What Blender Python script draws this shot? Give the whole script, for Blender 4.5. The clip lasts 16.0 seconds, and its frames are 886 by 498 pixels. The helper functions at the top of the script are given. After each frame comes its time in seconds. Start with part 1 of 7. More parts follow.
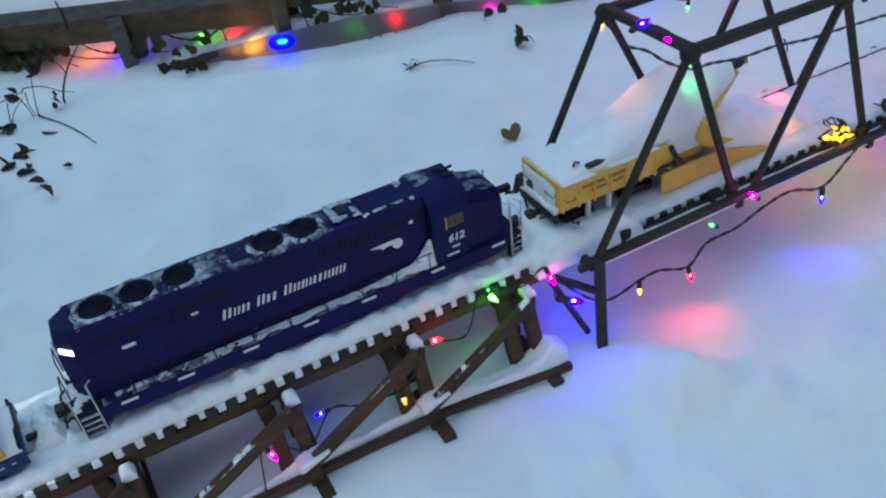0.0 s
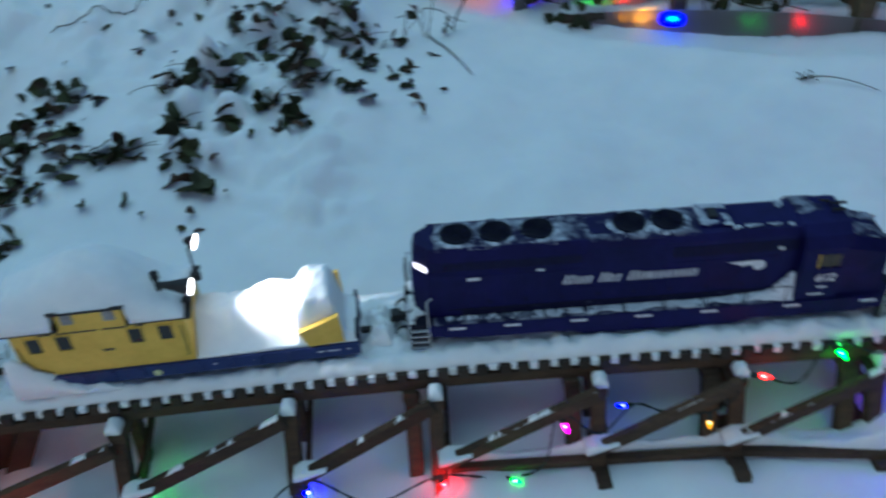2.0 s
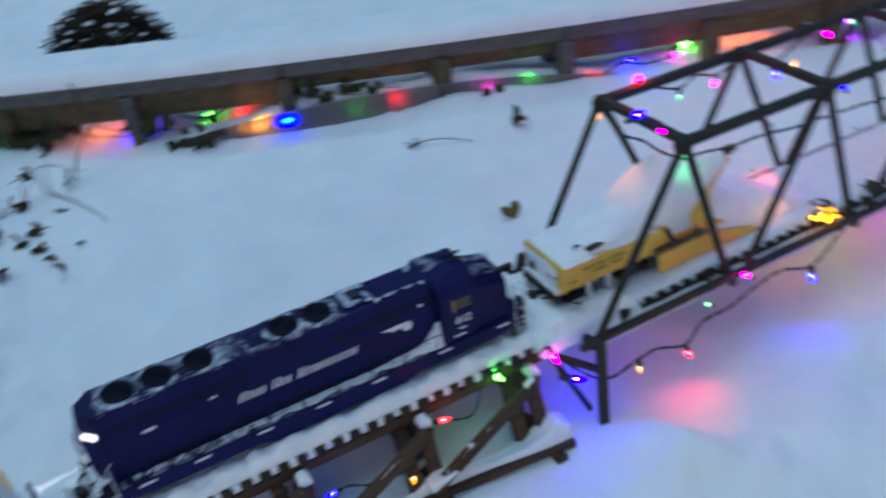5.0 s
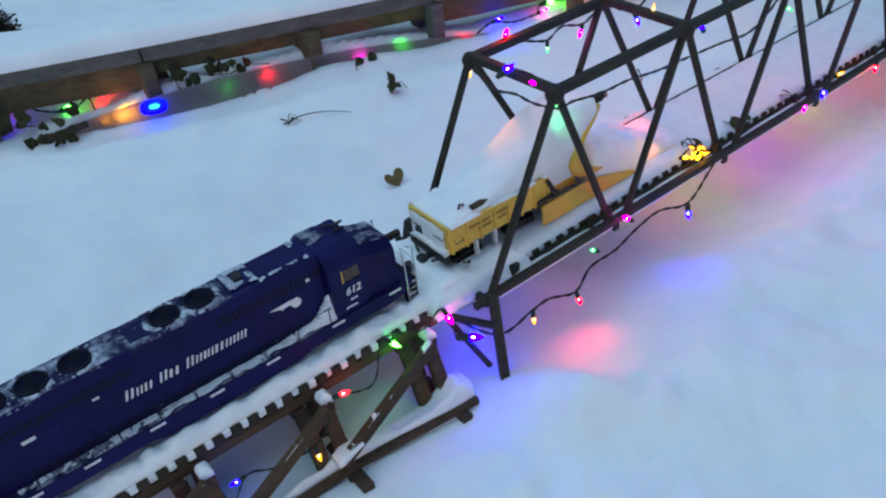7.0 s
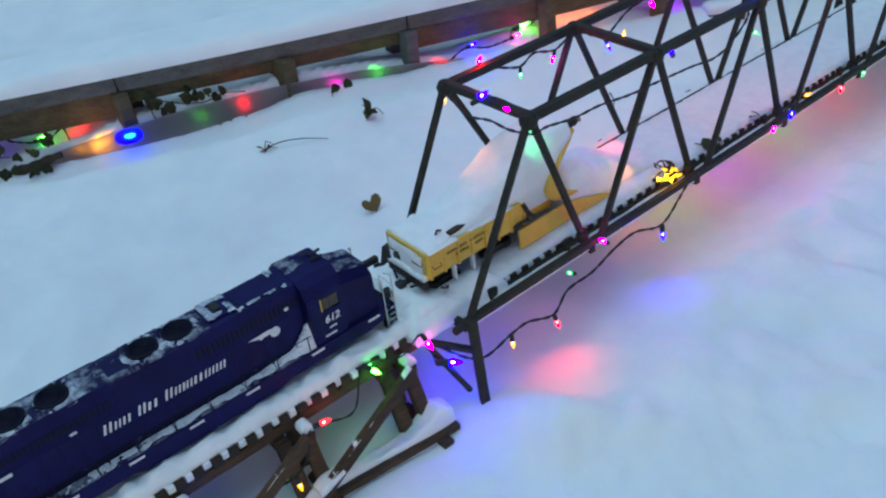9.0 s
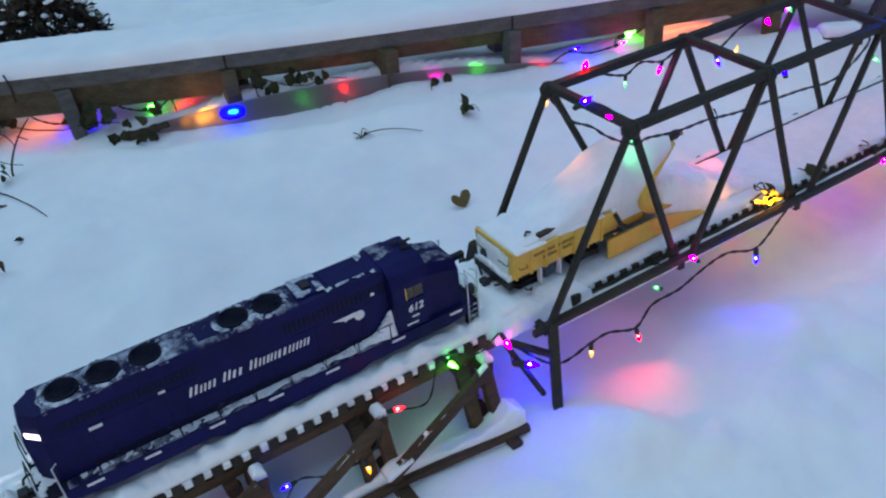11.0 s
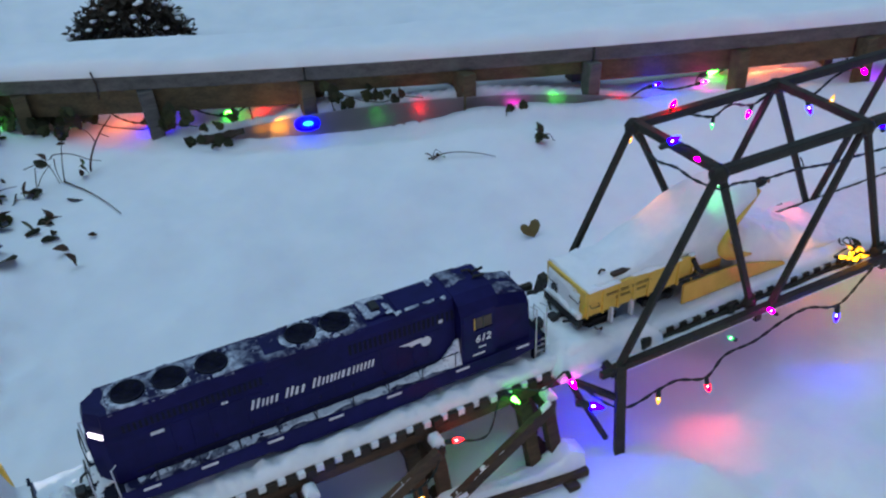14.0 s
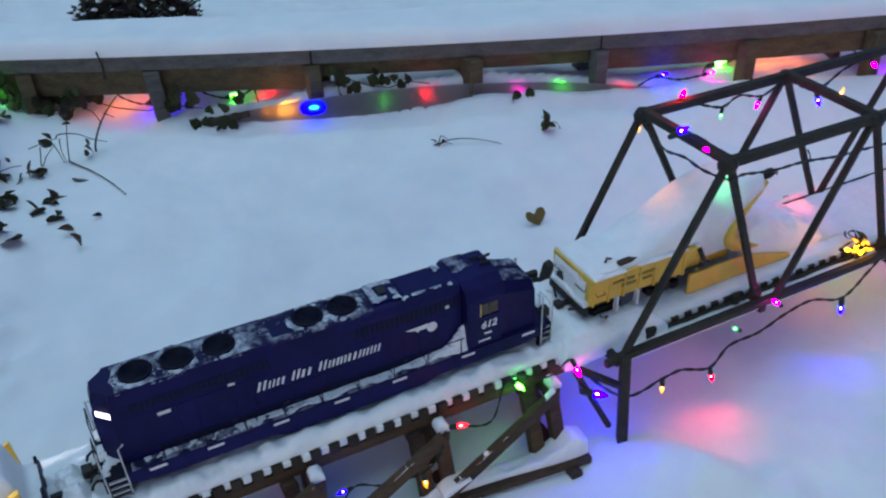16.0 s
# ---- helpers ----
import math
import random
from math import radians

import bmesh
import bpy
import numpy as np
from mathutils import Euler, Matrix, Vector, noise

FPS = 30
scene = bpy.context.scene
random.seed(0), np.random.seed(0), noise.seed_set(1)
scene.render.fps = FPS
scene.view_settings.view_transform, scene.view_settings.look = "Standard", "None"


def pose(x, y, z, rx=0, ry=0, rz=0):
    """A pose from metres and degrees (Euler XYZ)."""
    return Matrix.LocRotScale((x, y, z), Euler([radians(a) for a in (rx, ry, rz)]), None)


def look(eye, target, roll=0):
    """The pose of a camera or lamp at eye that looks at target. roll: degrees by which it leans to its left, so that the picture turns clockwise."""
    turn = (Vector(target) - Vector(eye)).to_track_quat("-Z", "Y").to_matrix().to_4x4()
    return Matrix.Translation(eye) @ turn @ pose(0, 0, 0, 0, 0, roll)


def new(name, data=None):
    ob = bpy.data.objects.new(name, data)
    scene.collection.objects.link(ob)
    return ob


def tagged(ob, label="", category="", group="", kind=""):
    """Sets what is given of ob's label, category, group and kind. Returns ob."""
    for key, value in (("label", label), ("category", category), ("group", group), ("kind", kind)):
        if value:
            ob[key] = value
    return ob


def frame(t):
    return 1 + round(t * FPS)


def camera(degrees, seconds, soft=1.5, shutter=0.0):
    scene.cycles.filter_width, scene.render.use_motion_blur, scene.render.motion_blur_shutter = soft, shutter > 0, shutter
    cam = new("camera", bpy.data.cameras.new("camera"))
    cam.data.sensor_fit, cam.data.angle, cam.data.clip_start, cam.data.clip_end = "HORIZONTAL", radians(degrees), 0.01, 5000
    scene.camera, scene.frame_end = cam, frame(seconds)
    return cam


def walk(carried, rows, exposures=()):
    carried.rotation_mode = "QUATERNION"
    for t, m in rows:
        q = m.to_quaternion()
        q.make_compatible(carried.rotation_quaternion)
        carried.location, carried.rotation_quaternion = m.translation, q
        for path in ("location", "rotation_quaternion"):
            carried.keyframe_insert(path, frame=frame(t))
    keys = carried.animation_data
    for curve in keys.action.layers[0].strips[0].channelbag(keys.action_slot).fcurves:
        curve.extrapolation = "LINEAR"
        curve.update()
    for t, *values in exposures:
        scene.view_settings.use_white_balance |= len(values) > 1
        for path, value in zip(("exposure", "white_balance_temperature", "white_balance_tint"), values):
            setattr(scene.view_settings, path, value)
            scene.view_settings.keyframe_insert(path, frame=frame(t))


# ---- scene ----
cam = camera(56.2, 16.0, 2.2, 0.5)
PATH = [
    (0, (-0.692, -0.919, 0.814), (-0.041, 0.523, -0.41), -7.1),
    (0.5, (-0.701, -0.923, 0.817), (-0.054, 0.542, -0.381), -6.9),
    (1, (-0.717, -0.922, 0.822), (-0.121, 0.562, -0.379), -6.9),
    (1.5, (-0.741, -0.906, 0.818), (-0.417, 0.643, -0.405), -7.1),
    (2, (-0.784, -0.868, 0.825), (-0.775, 0.704, -0.411), -3.8),
    (2.5, (-0.813, -0.858, 0.83), (-1.018, 0.722, -0.379), -5.7),
    (3, (-0.826, -0.856, 0.834), (-1.087, 0.737, -0.346), -6.1),
    (3.5, (-0.814, -0.857, 0.876), (-0.943, 0.778, -0.268), -6.1),
    (4, (-0.777, -0.877, 0.873), (-0.628, 0.758, -0.269), -6.9),
    (4.5, (-0.765, -0.885, 0.871), (-0.413, 0.725, -0.261), -7.1),
    (5, (-0.716, -0.926, 0.877), (0.001, 0.571, -0.238), -6.6),
    (5.2, (-0.719, -0.926, 0.845), (0.115, 0.491, -0.293), -7.8),
    (7.3, (-0.699, -0.93, 0.853), (0.198, 0.397, -0.343), -7.4),
    (7.5, (-0.703, -0.928, 0.848), (0.149, 0.416, -0.364), -7.8),
    (8, (-0.704, -0.924, 0.861), (0.182, 0.434, -0.31), -6.7),
    (8.5, (-0.698, -0.927, 0.865), (0.223, 0.414, -0.299), -7.1),
    (9, (-0.699, -0.933, 0.863), (0.261, 0.391, -0.288), -7.4),
    (9.5, (-0.706, -0.932, 0.864), (0.197, 0.466, -0.246), -6.1),
    (9.7, (-0.708, -0.93, 0.863), (0.136, 0.5, -0.252), -6.1),
    (11.8, (-0.729, -0.919, 0.868), (0.061, 0.515, -0.281), -4.7),
    (12, (-0.732, -0.915, 0.867), (0.031, 0.53, -0.286), -4.8),
    (12.5, (-0.738, -0.906, 0.865), (0.01, 0.544, -0.291), -4.0),
    (13, (-0.742, -0.898, 0.861), (-0.013, 0.568, -0.287), -3.6),
    (13.5, (-0.741, -0.892, 0.86), (-0.034, 0.596, -0.274), -3.6),
    (14, (-0.737, -0.886, 0.868), (-0.01, 0.624, -0.223), -2.9),
    (14.5, (-0.737, -0.889, 0.872), (0.029, 0.603, -0.217), -2.4),
    (15, (-0.737, -0.89, 0.868), (0.037, 0.591, -0.232), -2.3),
    (15.5, (-0.74, -0.886, 0.868), (0.006, 0.596, -0.249), -2.3),
    (16, (-0.749, -0.882, 0.867), (-0.028, 0.613, -0.25), -1.9),
]
EXPOSURES = [(0, 0.05, 6650, 22), (1, 0.02, 6650, 24), (1.7, -0.15, 6310, 14), (2.2, -0.31, 6160, 12), (3.2, -0.28, 6160, 10), (4, 0.03, 6310, 11), (4.6, -0.01, 6500, 19), (5, -0.04, 6500, 24), (7.5, 0.15, 6650, 23), (8.5, 0.13, 6650, 21), (9.5, 0.11, 6650, 20), (12, 0.05, 6650, 28), (12.5, 0.07, 6650, 26), (13, 0.02, 6650, 23), (14, -0.03, 6650, 26), (16, -0.03, 6650, 27)]
walk(cam, [(t, look(eye, target, roll)) for t, eye, target, roll in PATH], EXPOSURES)

# ---- light ----
world = bpy.data.worlds.new("dusk_sky")
scene.world = world
world.use_nodes = True
wn = world.node_tree
sky = wn.nodes.new("ShaderNodeTexSky")
sky.sky_type, sky.sun_disc = "NISHITA", False
sky.sun_elevation, sky.sun_rotation = radians(11), radians(200)
sky.air_density, sky.dust_density, sky.ozone_density = 1.0, 1.0, 4.0
wn.nodes["Background"].inputs[1].default_value = 0.085
wn.links.new(sky.outputs[0], wn.nodes["Background"].inputs[0])
sun = new("sun", bpy.data.lights.new("sun", "SUN"))
sun.data.energy, sun.data.angle, sun.data.color = 1.68, radians(75), (0.468, 0.815, 0.955)
sun.matrix_world = look((-0.4, 0.55, 2.6), (0, 0, 0))
scene.view_settings.exposure = 0.0

# ---- materials ----


def nodes(name):
    m = bpy.data.materials.new(name)
    m.use_nodes = True
    return m, m.node_tree, m.node_tree.nodes["Principled BSDF"]


def ramp(t, stops):
    r = t.nodes.new("ShaderNodeValToRGB")
    while len(r.color_ramp.elements) < len(stops):
        r.color_ramp.elements.new(0.5)
    for e, (p, c) in zip(r.color_ramp.elements, stops):
        e.position, e.color = p, (*c, 1)
    return r


def noise_at(t, scale, detail=4.0, rough=0.55, stretch=(1, 1, 1)):
    c = t.nodes.new("ShaderNodeTexCoord")
    m = t.nodes.new("ShaderNodeMapping")
    m.inputs["Scale"].default_value = stretch
    n = t.nodes.new("ShaderNodeTexNoise")
    n.inputs["Scale"].default_value, n.inputs["Detail"].default_value, n.inputs["Roughness"].default_value = scale, detail, rough
    t.links.new(c.outputs["Object"], m.inputs[0])
    t.links.new(m.outputs[0], n.inputs["Vector"])
    return n


def bump(t, p, src, strength, dist):
    b = t.nodes.new("ShaderNodeBump")
    b.inputs["Strength"].default_value, b.inputs["Distance"].default_value = strength, dist
    t.links.new(src, b.inputs["Height"])
    t.links.new(b.outputs[0], p.inputs["Normal"])
    return b


def surface(name, dark, light, scale, rough, metal=0.0, stretch=(1, 1, 1), relief=0.3, dist=0.002, spread=(0.3, 0.7), fine=6.0, rough_var=0.15, vary=0.0, spec=0.3):
    """A worn surface: colour in two scales of noise, uneven gloss and fine relief."""
    m, t, p = nodes(name)
    big = noise_at(t, scale, 5, 0.6, stretch)
    small = noise_at(t, scale * fine, 3, 0.6, stretch)
    mix = t.nodes.new("ShaderNodeMath")
    mix.operation = "MULTIPLY_ADD"
    mix.inputs[1].default_value = 0.35
    t.links.new(small.outputs[0], mix.inputs[0])
    half = t.nodes.new("ShaderNodeMath")
    half.operation = "MULTIPLY"
    half.inputs[1].default_value = 0.65
    t.links.new(big.outputs[0], half.inputs[0])
    t.links.new(half.outputs[0], mix.inputs[2])
    r = ramp(t, [(spread[0], dark), (spread[1], light)])
    t.links.new(mix.outputs[0], r.inputs[0])
    out = r.outputs[0]
    if vary:
        info = t.nodes.new("ShaderNodeObjectInfo")
        hsv = t.nodes.new("ShaderNodeHueSaturation")
        rng = t.nodes.new("ShaderNodeMapRange")
        rng.inputs[3].default_value, rng.inputs[4].default_value = 1 - vary, 1 + vary
        t.links.new(info.outputs["Random"], rng.inputs[0])
        t.links.new(rng.outputs[0], hsv.inputs["Value"])
        t.links.new(out, hsv.inputs["Color"])
        out = hsv.outputs[0]
    t.links.new(out, p.inputs["Base Color"])
    rr = t.nodes.new("ShaderNodeMapRange")
    rr.inputs[3].default_value, rr.inputs[4].default_value = rough - rough_var, min(1, rough + rough_var)
    t.links.new(big.outputs[0], rr.inputs[0])
    t.links.new(rr.outputs[0], p.inputs["Roughness"])
    p.inputs["Metallic"].default_value = metal
    p.inputs["Specular IOR Level"].default_value = spec
    bump(t, p, mix.outputs[0], relief, dist)
    return m


def make_snow(name, scale=9.0, relief=0.5):
    m, t, p = nodes(name)
    big, fine = noise_at(t, scale, 4, 0.5), noise_at(t, 260, 3, 0.7)
    r = ramp(t, [(0.25, (0.80, 0.83, 0.86)), (0.75, (0.90, 0.91, 0.92))])
    t.links.new(big.outputs[0], r.inputs[0])
    t.links.new(r.outputs[0], p.inputs["Base Color"])
    p.inputs["Roughness"].default_value = 0.75
    p.inputs["Specular IOR Level"].default_value = 0.25
    p.inputs["Subsurface Weight"].default_value = 0.25
    p.inputs["Subsurface Radius"].default_value = (0.012, 0.015, 0.02)
    p.inputs["Subsurface Scale"].default_value = 0.5
    add = t.nodes.new("ShaderNodeMath")
    add.operation = "MULTIPLY_ADD"
    add.inputs[1].default_value = 0.12
    t.links.new(fine.outputs[0], add.inputs[0])
    t.links.new(big.outputs[0], add.inputs[2])
    bump(t, p, add.outputs[0], relief, 0.006)
    return m


def glow(name, colour, strength):
    m, t, p = nodes(name)
    p.inputs["Base Color"].default_value = (*[0.3 * c for c in colour], 1)
    p.inputs["Roughness"].default_value = 0.3
    p.inputs["Specular IOR Level"].default_value = 0.1
    p.inputs["Emission Color"].default_value = (*colour, 1)
    p.inputs["Emission Strength"].default_value = strength
    return m


SNOW = make_snow("snow")
SNOW_FINE = make_snow("powder_snow", 40, 0.4)
FROST = surface("thin_frosted_snow", (0.008, 0.008, 0.05), (0.42, 0.46, 0.54), 30, 0.8, relief=0.25, dist=0.001, spread=(0.45, 0.66), fine=3.0)
ROOF_SNOW = surface("thin_greyed_snow", (0.10, 0.11, 0.18), (0.56, 0.60, 0.67), 34, 0.8, relief=0.4, dist=0.002, spread=(0.36, 0.60), fine=4.0)
WALK_SNOW = surface("speckled_thin_snow", (0.26, 0.27, 0.34), (0.76, 0.79, 0.84), 60, 0.8, relief=0.35, dist=0.001, spread=(0.30, 0.50), fine=4.0)
WOOD_GREY = surface("weathered_grey_lumber", (0.065, 0.066, 0.062), (0.17, 0.165, 0.15), 6, 0.85, stretch=(1, 9, 9), relief=0.4)
WOOD_BROWN = surface("mossy_brown_lumber", (0.055, 0.045, 0.025), (0.17, 0.135, 0.07), 6, 0.85, stretch=(1, 8, 8), relief=0.4)
TRESTLE = surface("stained_trestle_wood", (0.03, 0.018, 0.011), (0.11, 0.066, 0.038), 14, 0.8, stretch=(1, 5, 5), relief=0.4, vary=0.25)
TIE = surface("dark_tie_wood", (0.02, 0.016, 0.013), (0.07, 0.05, 0.035), 30, 0.8, vary=0.3)
BRIDGE = surface("dark_bronze_bridge_paint", (0.014, 0.013, 0.011), (0.050, 0.045, 0.034), 20, 0.6, spec=0.2, relief=0.3)
NAVY = surface("dark_blue_plastic_paint", (0.005, 0.0045, 0.038), (0.012, 0.011, 0.100), 9, 0.5, spec=0.14, relief=0.12, dist=0.001)
NAVY_DUSTED = surface("snow_dusted_blue_paint", (0.004, 0.004, 0.030), (0.16, 0.18, 0.27), 42, 0.65, spec=0.16, relief=0.2, dist=0.001, spread=(0.56, 0.74), fine=3.0)
NAVY_DARK = surface("black_blue_plastic", (0.003, 0.003, 0.012), (0.010, 0.010, 0.026), 30, 0.55, spec=0.15, relief=0.2, dist=0.001)
BLACK = surface("black_plastic", (0.008, 0.008, 0.008), (0.03, 0.03, 0.032), 40, 0.5, relief=0.2, dist=0.001)
WHITE = surface("white_lettering", (0.62, 0.62, 0.64), (0.85, 0.85, 0.86), 60, 0.5, relief=0.1, dist=0.0005)
YELLOW = surface("yellow_plastic_paint", (0.64, 0.385, 0.055), (0.86, 0.56, 0.11), 18, 0.45, relief=0.12, dist=0.001)
TURQUOISE = surface("turquoise_plastic_paint", (0.014, 0.22, 0.225), (0.036, 0.37, 0.37), 18, 0.45, relief=0.12, dist=0.001)
PRINT = surface("dark_print", (0.03, 0.03, 0.03), (0.09, 0.08, 0.06), 80, 0.6, relief=0.05, dist=0.0005)
FADED_PRINT = surface("faded_brown_print", (0.22, 0.13, 0.03), (0.42, 0.26, 0.06), 80, 0.6, relief=0.05, dist=0.0005)
PALE_PRINT = surface("pale_yellow_print", (0.45, 0.5, 0.2), (0.65, 0.66, 0.4), 80, 0.6, relief=0.05, dist=0.0005)
BLUE_SILL = surface("blue_sill_paint", (0.01, 0.022, 0.09), (0.02, 0.04, 0.16), 25, 0.45, relief=0.15, dist=0.001)
STEEL = surface("bright_steel_wire", (0.45, 0.45, 0.47), (0.7, 0.7, 0.72), 60, 0.4, metal=0.6, relief=0.1, dist=0.0005)
RAIL = surface("brown_brass_rail", (0.10, 0.07, 0.04), (0.24, 0.18, 0.10), 40, 0.45, metal=0.7)
PANE_BROWN = surface("dim_brown_window_pane", (0.035, 0.024, 0.014), (0.11, 0.08, 0.05), 26, 0.2, relief=0.05, dist=0.0005, rough_var=0.08)
GLASS_DARK = surface("dark_window_pane", (0.02, 0.02, 0.022), (0.05, 0.045, 0.04), 20, 0.2, relief=0.05, dist=0.0005, rough_var=0.08)
PANE_FROST = surface("frosted_window_pane", (0.16, 0.16, 0.15), (0.36, 0.37, 0.38), 30, 0.5, relief=0.1, dist=0.0005)
PANE_RED = surface("reddish_window_pane", (0.07, 0.028, 0.030), (0.15, 0.06, 0.06), 30, 0.3, relief=0.05, dist=0.0005)
RED_LENS = surface("reddish_lens", (0.22, 0.08, 0.06), (0.5, 0.26, 0.2), 60, 0.2, relief=0.05, dist=0.0005)
WIRE = surface("dark_green_cable", (0.008, 0.014, 0.012), (0.03, 0.045, 0.04), 60, 0.55, relief=0.2, dist=0.0008)
POT = surface("dark_brown_planter", (0.016, 0.008, 0.009), (0.042, 0.024, 0.022), 8, 0.85, spec=0.06, relief=0.5, dist=0.004)
LEAF = surface("dark_ivy_leaf", (0.014, 0.018, 0.007), (0.068, 0.072, 0.022), 30, 0.6, relief=0.3, dist=0.001, vary=0.5)
LEAF_BROWN = surface("brown_dead_leaf", (0.030, 0.018, 0.013), (0.115, 0.070, 0.042), 30, 0.75, relief=0.4, dist=0.001, vary=0.4)
LEAF_OLIVE = surface("olive_fallen_leaf", (0.10, 0.08, 0.02), (0.20, 0.16, 0.05), 60, 0.7, relief=0.3, dist=0.001)
TWIG = surface("brown_twig_bark", (0.03, 0.02, 0.014), (0.09, 0.06, 0.04), 60, 0.8)
BARK_BUSH = surface("dark_evergreen", (0.014, 0.012, 0.008), (0.060, 0.045, 0.030), 20, 0.8, vary=0.3)
EDGING = surface("brown_grey_edging_board", (0.17, 0.14, 0.14), (0.30, 0.26, 0.26), 5, 0.6, stretch=(1, 4, 4), relief=0.3)
def make_translucent(m, share):
    """Lets light pass softly through a thin sheet."""
    t = m.node_tree
    p, out = t.nodes["Principled BSDF"], t.nodes["Material Output"]
    tr, mix = t.nodes.new("ShaderNodeBsdfTranslucent"), t.nodes.new("ShaderNodeMixShader")
    tr.inputs["Color"].default_value = (0.7, 0.68, 0.7, 1)
    mix.inputs[0].default_value = share
    t.links.new(p.outputs[0], mix.inputs[1])
    t.links.new(tr.outputs[0], mix.inputs[2])
    t.links.new(mix.outputs[0], out.inputs[0])


make_translucent(EDGING, 0.7)
COLOURS = {
    "red": ((1.0, 0.001, 0.002), 180.0), "green": ((0.0, 1.0, 0.022), 60.0), "blue": ((0.0, 0.0, 1.0), 180.0), "yellow": ((1.0, 0.36, 0.003), 50.0),
    "magenta": ((1.0, 0.0, 0.62), 60.0), "orange": ((1.0, 0.24, 0.09), 100.0), "purple": ((0.35, 0.0, 1.0), 120.0), "white": ((1.0, 0.95, 0.9), 20.0),
}
HOT = {"red": (1.0, 0.80, 0.80), "green": (0.65, 1.0, 0.85), "blue": (0.85, 0.92, 1.0), "yellow": (1.0, 0.90, 0.55), "magenta": (1.0, 0.82, 1.0), "orange": (1.0, 0.85, 0.7), "purple": (0.9, 0.8, 1.0), "white": (1.0, 0.95, 0.9)}


def shell(name, colour, strength, clear=0.45):
    """Thin tinted glass that glows and lets the core show through."""
    m = bpy.data.materials.new(name)
    m.use_nodes = True
    t = m.node_tree
    t.nodes.remove(t.nodes["Principled BSDF"])
    em, tr, mix = t.nodes.new("ShaderNodeEmission"), t.nodes.new("ShaderNodeBsdfTransparent"), t.nodes.new("ShaderNodeMixShader")
    em.inputs[0].default_value, em.inputs[1].default_value = (*colour, 1), strength
    mix.inputs[0].default_value = clear
    t.links.new(em.outputs[0], mix.inputs[1])
    t.links.new(tr.outputs[0], mix.inputs[2])
    t.links.new(mix.outputs[0], t.nodes["Material Output"].inputs[0])
    return m


BULB = {k: shell(k + "_bulb_glass", c, s) for k, (c, s) in COLOURS.items()}
BRIGHT = {k: shell(k + "_bright_bulb_glass", c, 2.4 * s, 0.35) for k, (c, s) in COLOURS.items()}
SOFT = {"green": shell("soft_green_bulb_glass", (0.0, 1.0, 0.22), 2.2), "yellow": shell("soft_yellow_bulb_glass", (1.0, 0.40, 0.01), 3.2), "red": shell("soft_red_bulb_glass", (1.0, 0.006, 0.006), 28.0)}
DIM = {k: shell(k + "_dim_bulb_glass", c, 0.3 * s) for k, (c, s) in COLOURS.items()}
CORE = {k: glow(k + "_filament", c, 12.0) for k, c in HOT.items()}
CYAN = glow("cyan_filament", (0.0, 0.85, 1.0), 8.0)
LENS = glow("searchlight_lens", (0.95, 0.97, 1.0), 14.0)
LENS_SOFT = glow("lit_number_board", (0.9, 0.88, 1.0), 3.0)

# ---- shaping helpers ----


def part(name, bm, material, parent=None, label="", smooth=False):
    me = bpy.data.meshes.new(name)
    bmesh.ops.recalc_face_normals(bm, faces=bm.faces)
    bm.to_mesh(me)
    bm.free()
    me.materials.append(material)
    if smooth:
        me.polygons.foreach_set("use_smooth", [True] * len(me.polygons))
    ob = new(name, me)
    if parent:
        ob.parent = parent
    if label:
        tagged(ob, label)
    return ob


def thing(name, label, category, m=None, group="", kind=""):
    e = new(name)
    if m is not None:
        e.matrix_world = m
    return tagged(e, label, category, group, kind)


def box(bm, x0, x1, y0, y1, z0, z1, bevel=0.0):
    made = bmesh.ops.create_cube(bm, size=1.0, matrix=Matrix.Translation(((x0 + x1) / 2, (y0 + y1) / 2, (z0 + z1) / 2)) @ Matrix.Diagonal((abs(x1 - x0), abs(y1 - y0), abs(z1 - z0), 1)))
    if bevel:
        edges = list({e for v in made["verts"] for e in v.link_edges})
        bmesh.ops.bevel(bm, geom=edges, offset=bevel, segments=2, profile=0.5, affect="EDGES")
    return bm


def cube(x0, x1, y0, y1, z0, z1, bevel=0.0):
    return box(bmesh.new(), x0, x1, y0, y1, z0, z1, bevel)


def beam(bm, a, b, w, h, bevel=0.0):
    """A bar from a to b, w wide across and h deep."""
    a, b = Vector(a), Vector(b)
    d = b - a
    side = d.cross(Vector((0, 0, 1)))
    side = side.normalized() if side.length > 1e-6 else Vector((1, 0, 0))
    up = side.cross(d).normalized()
    m = Matrix((side * w, d, up * h)).transposed().to_4x4()
    m.translation = (a + b) / 2
    made = bmesh.ops.create_cube(bm, size=1.0, matrix=m)
    if bevel:
        bmesh.ops.bevel(bm, geom=list({e for v in made["verts"] for e in v.link_edges}), offset=bevel, segments=1, affect="EDGES")
    return bm


def prism(profile, x0, x1, bm=None):
    """A profile of (y, z) drawn out along x."""
    bm = bm or bmesh.new()
    a = [bm.verts.new((x0, y, z)) for y, z in profile]
    b = [bm.verts.new((x1, y, z)) for y, z in profile]
    n = len(profile)
    for i in range(n):
        bm.faces.new((a[i], a[(i + 1) % n], b[(i + 1) % n], b[i]))
    bm.faces.new(a), bm.faces.new(b[::-1])
    return bm


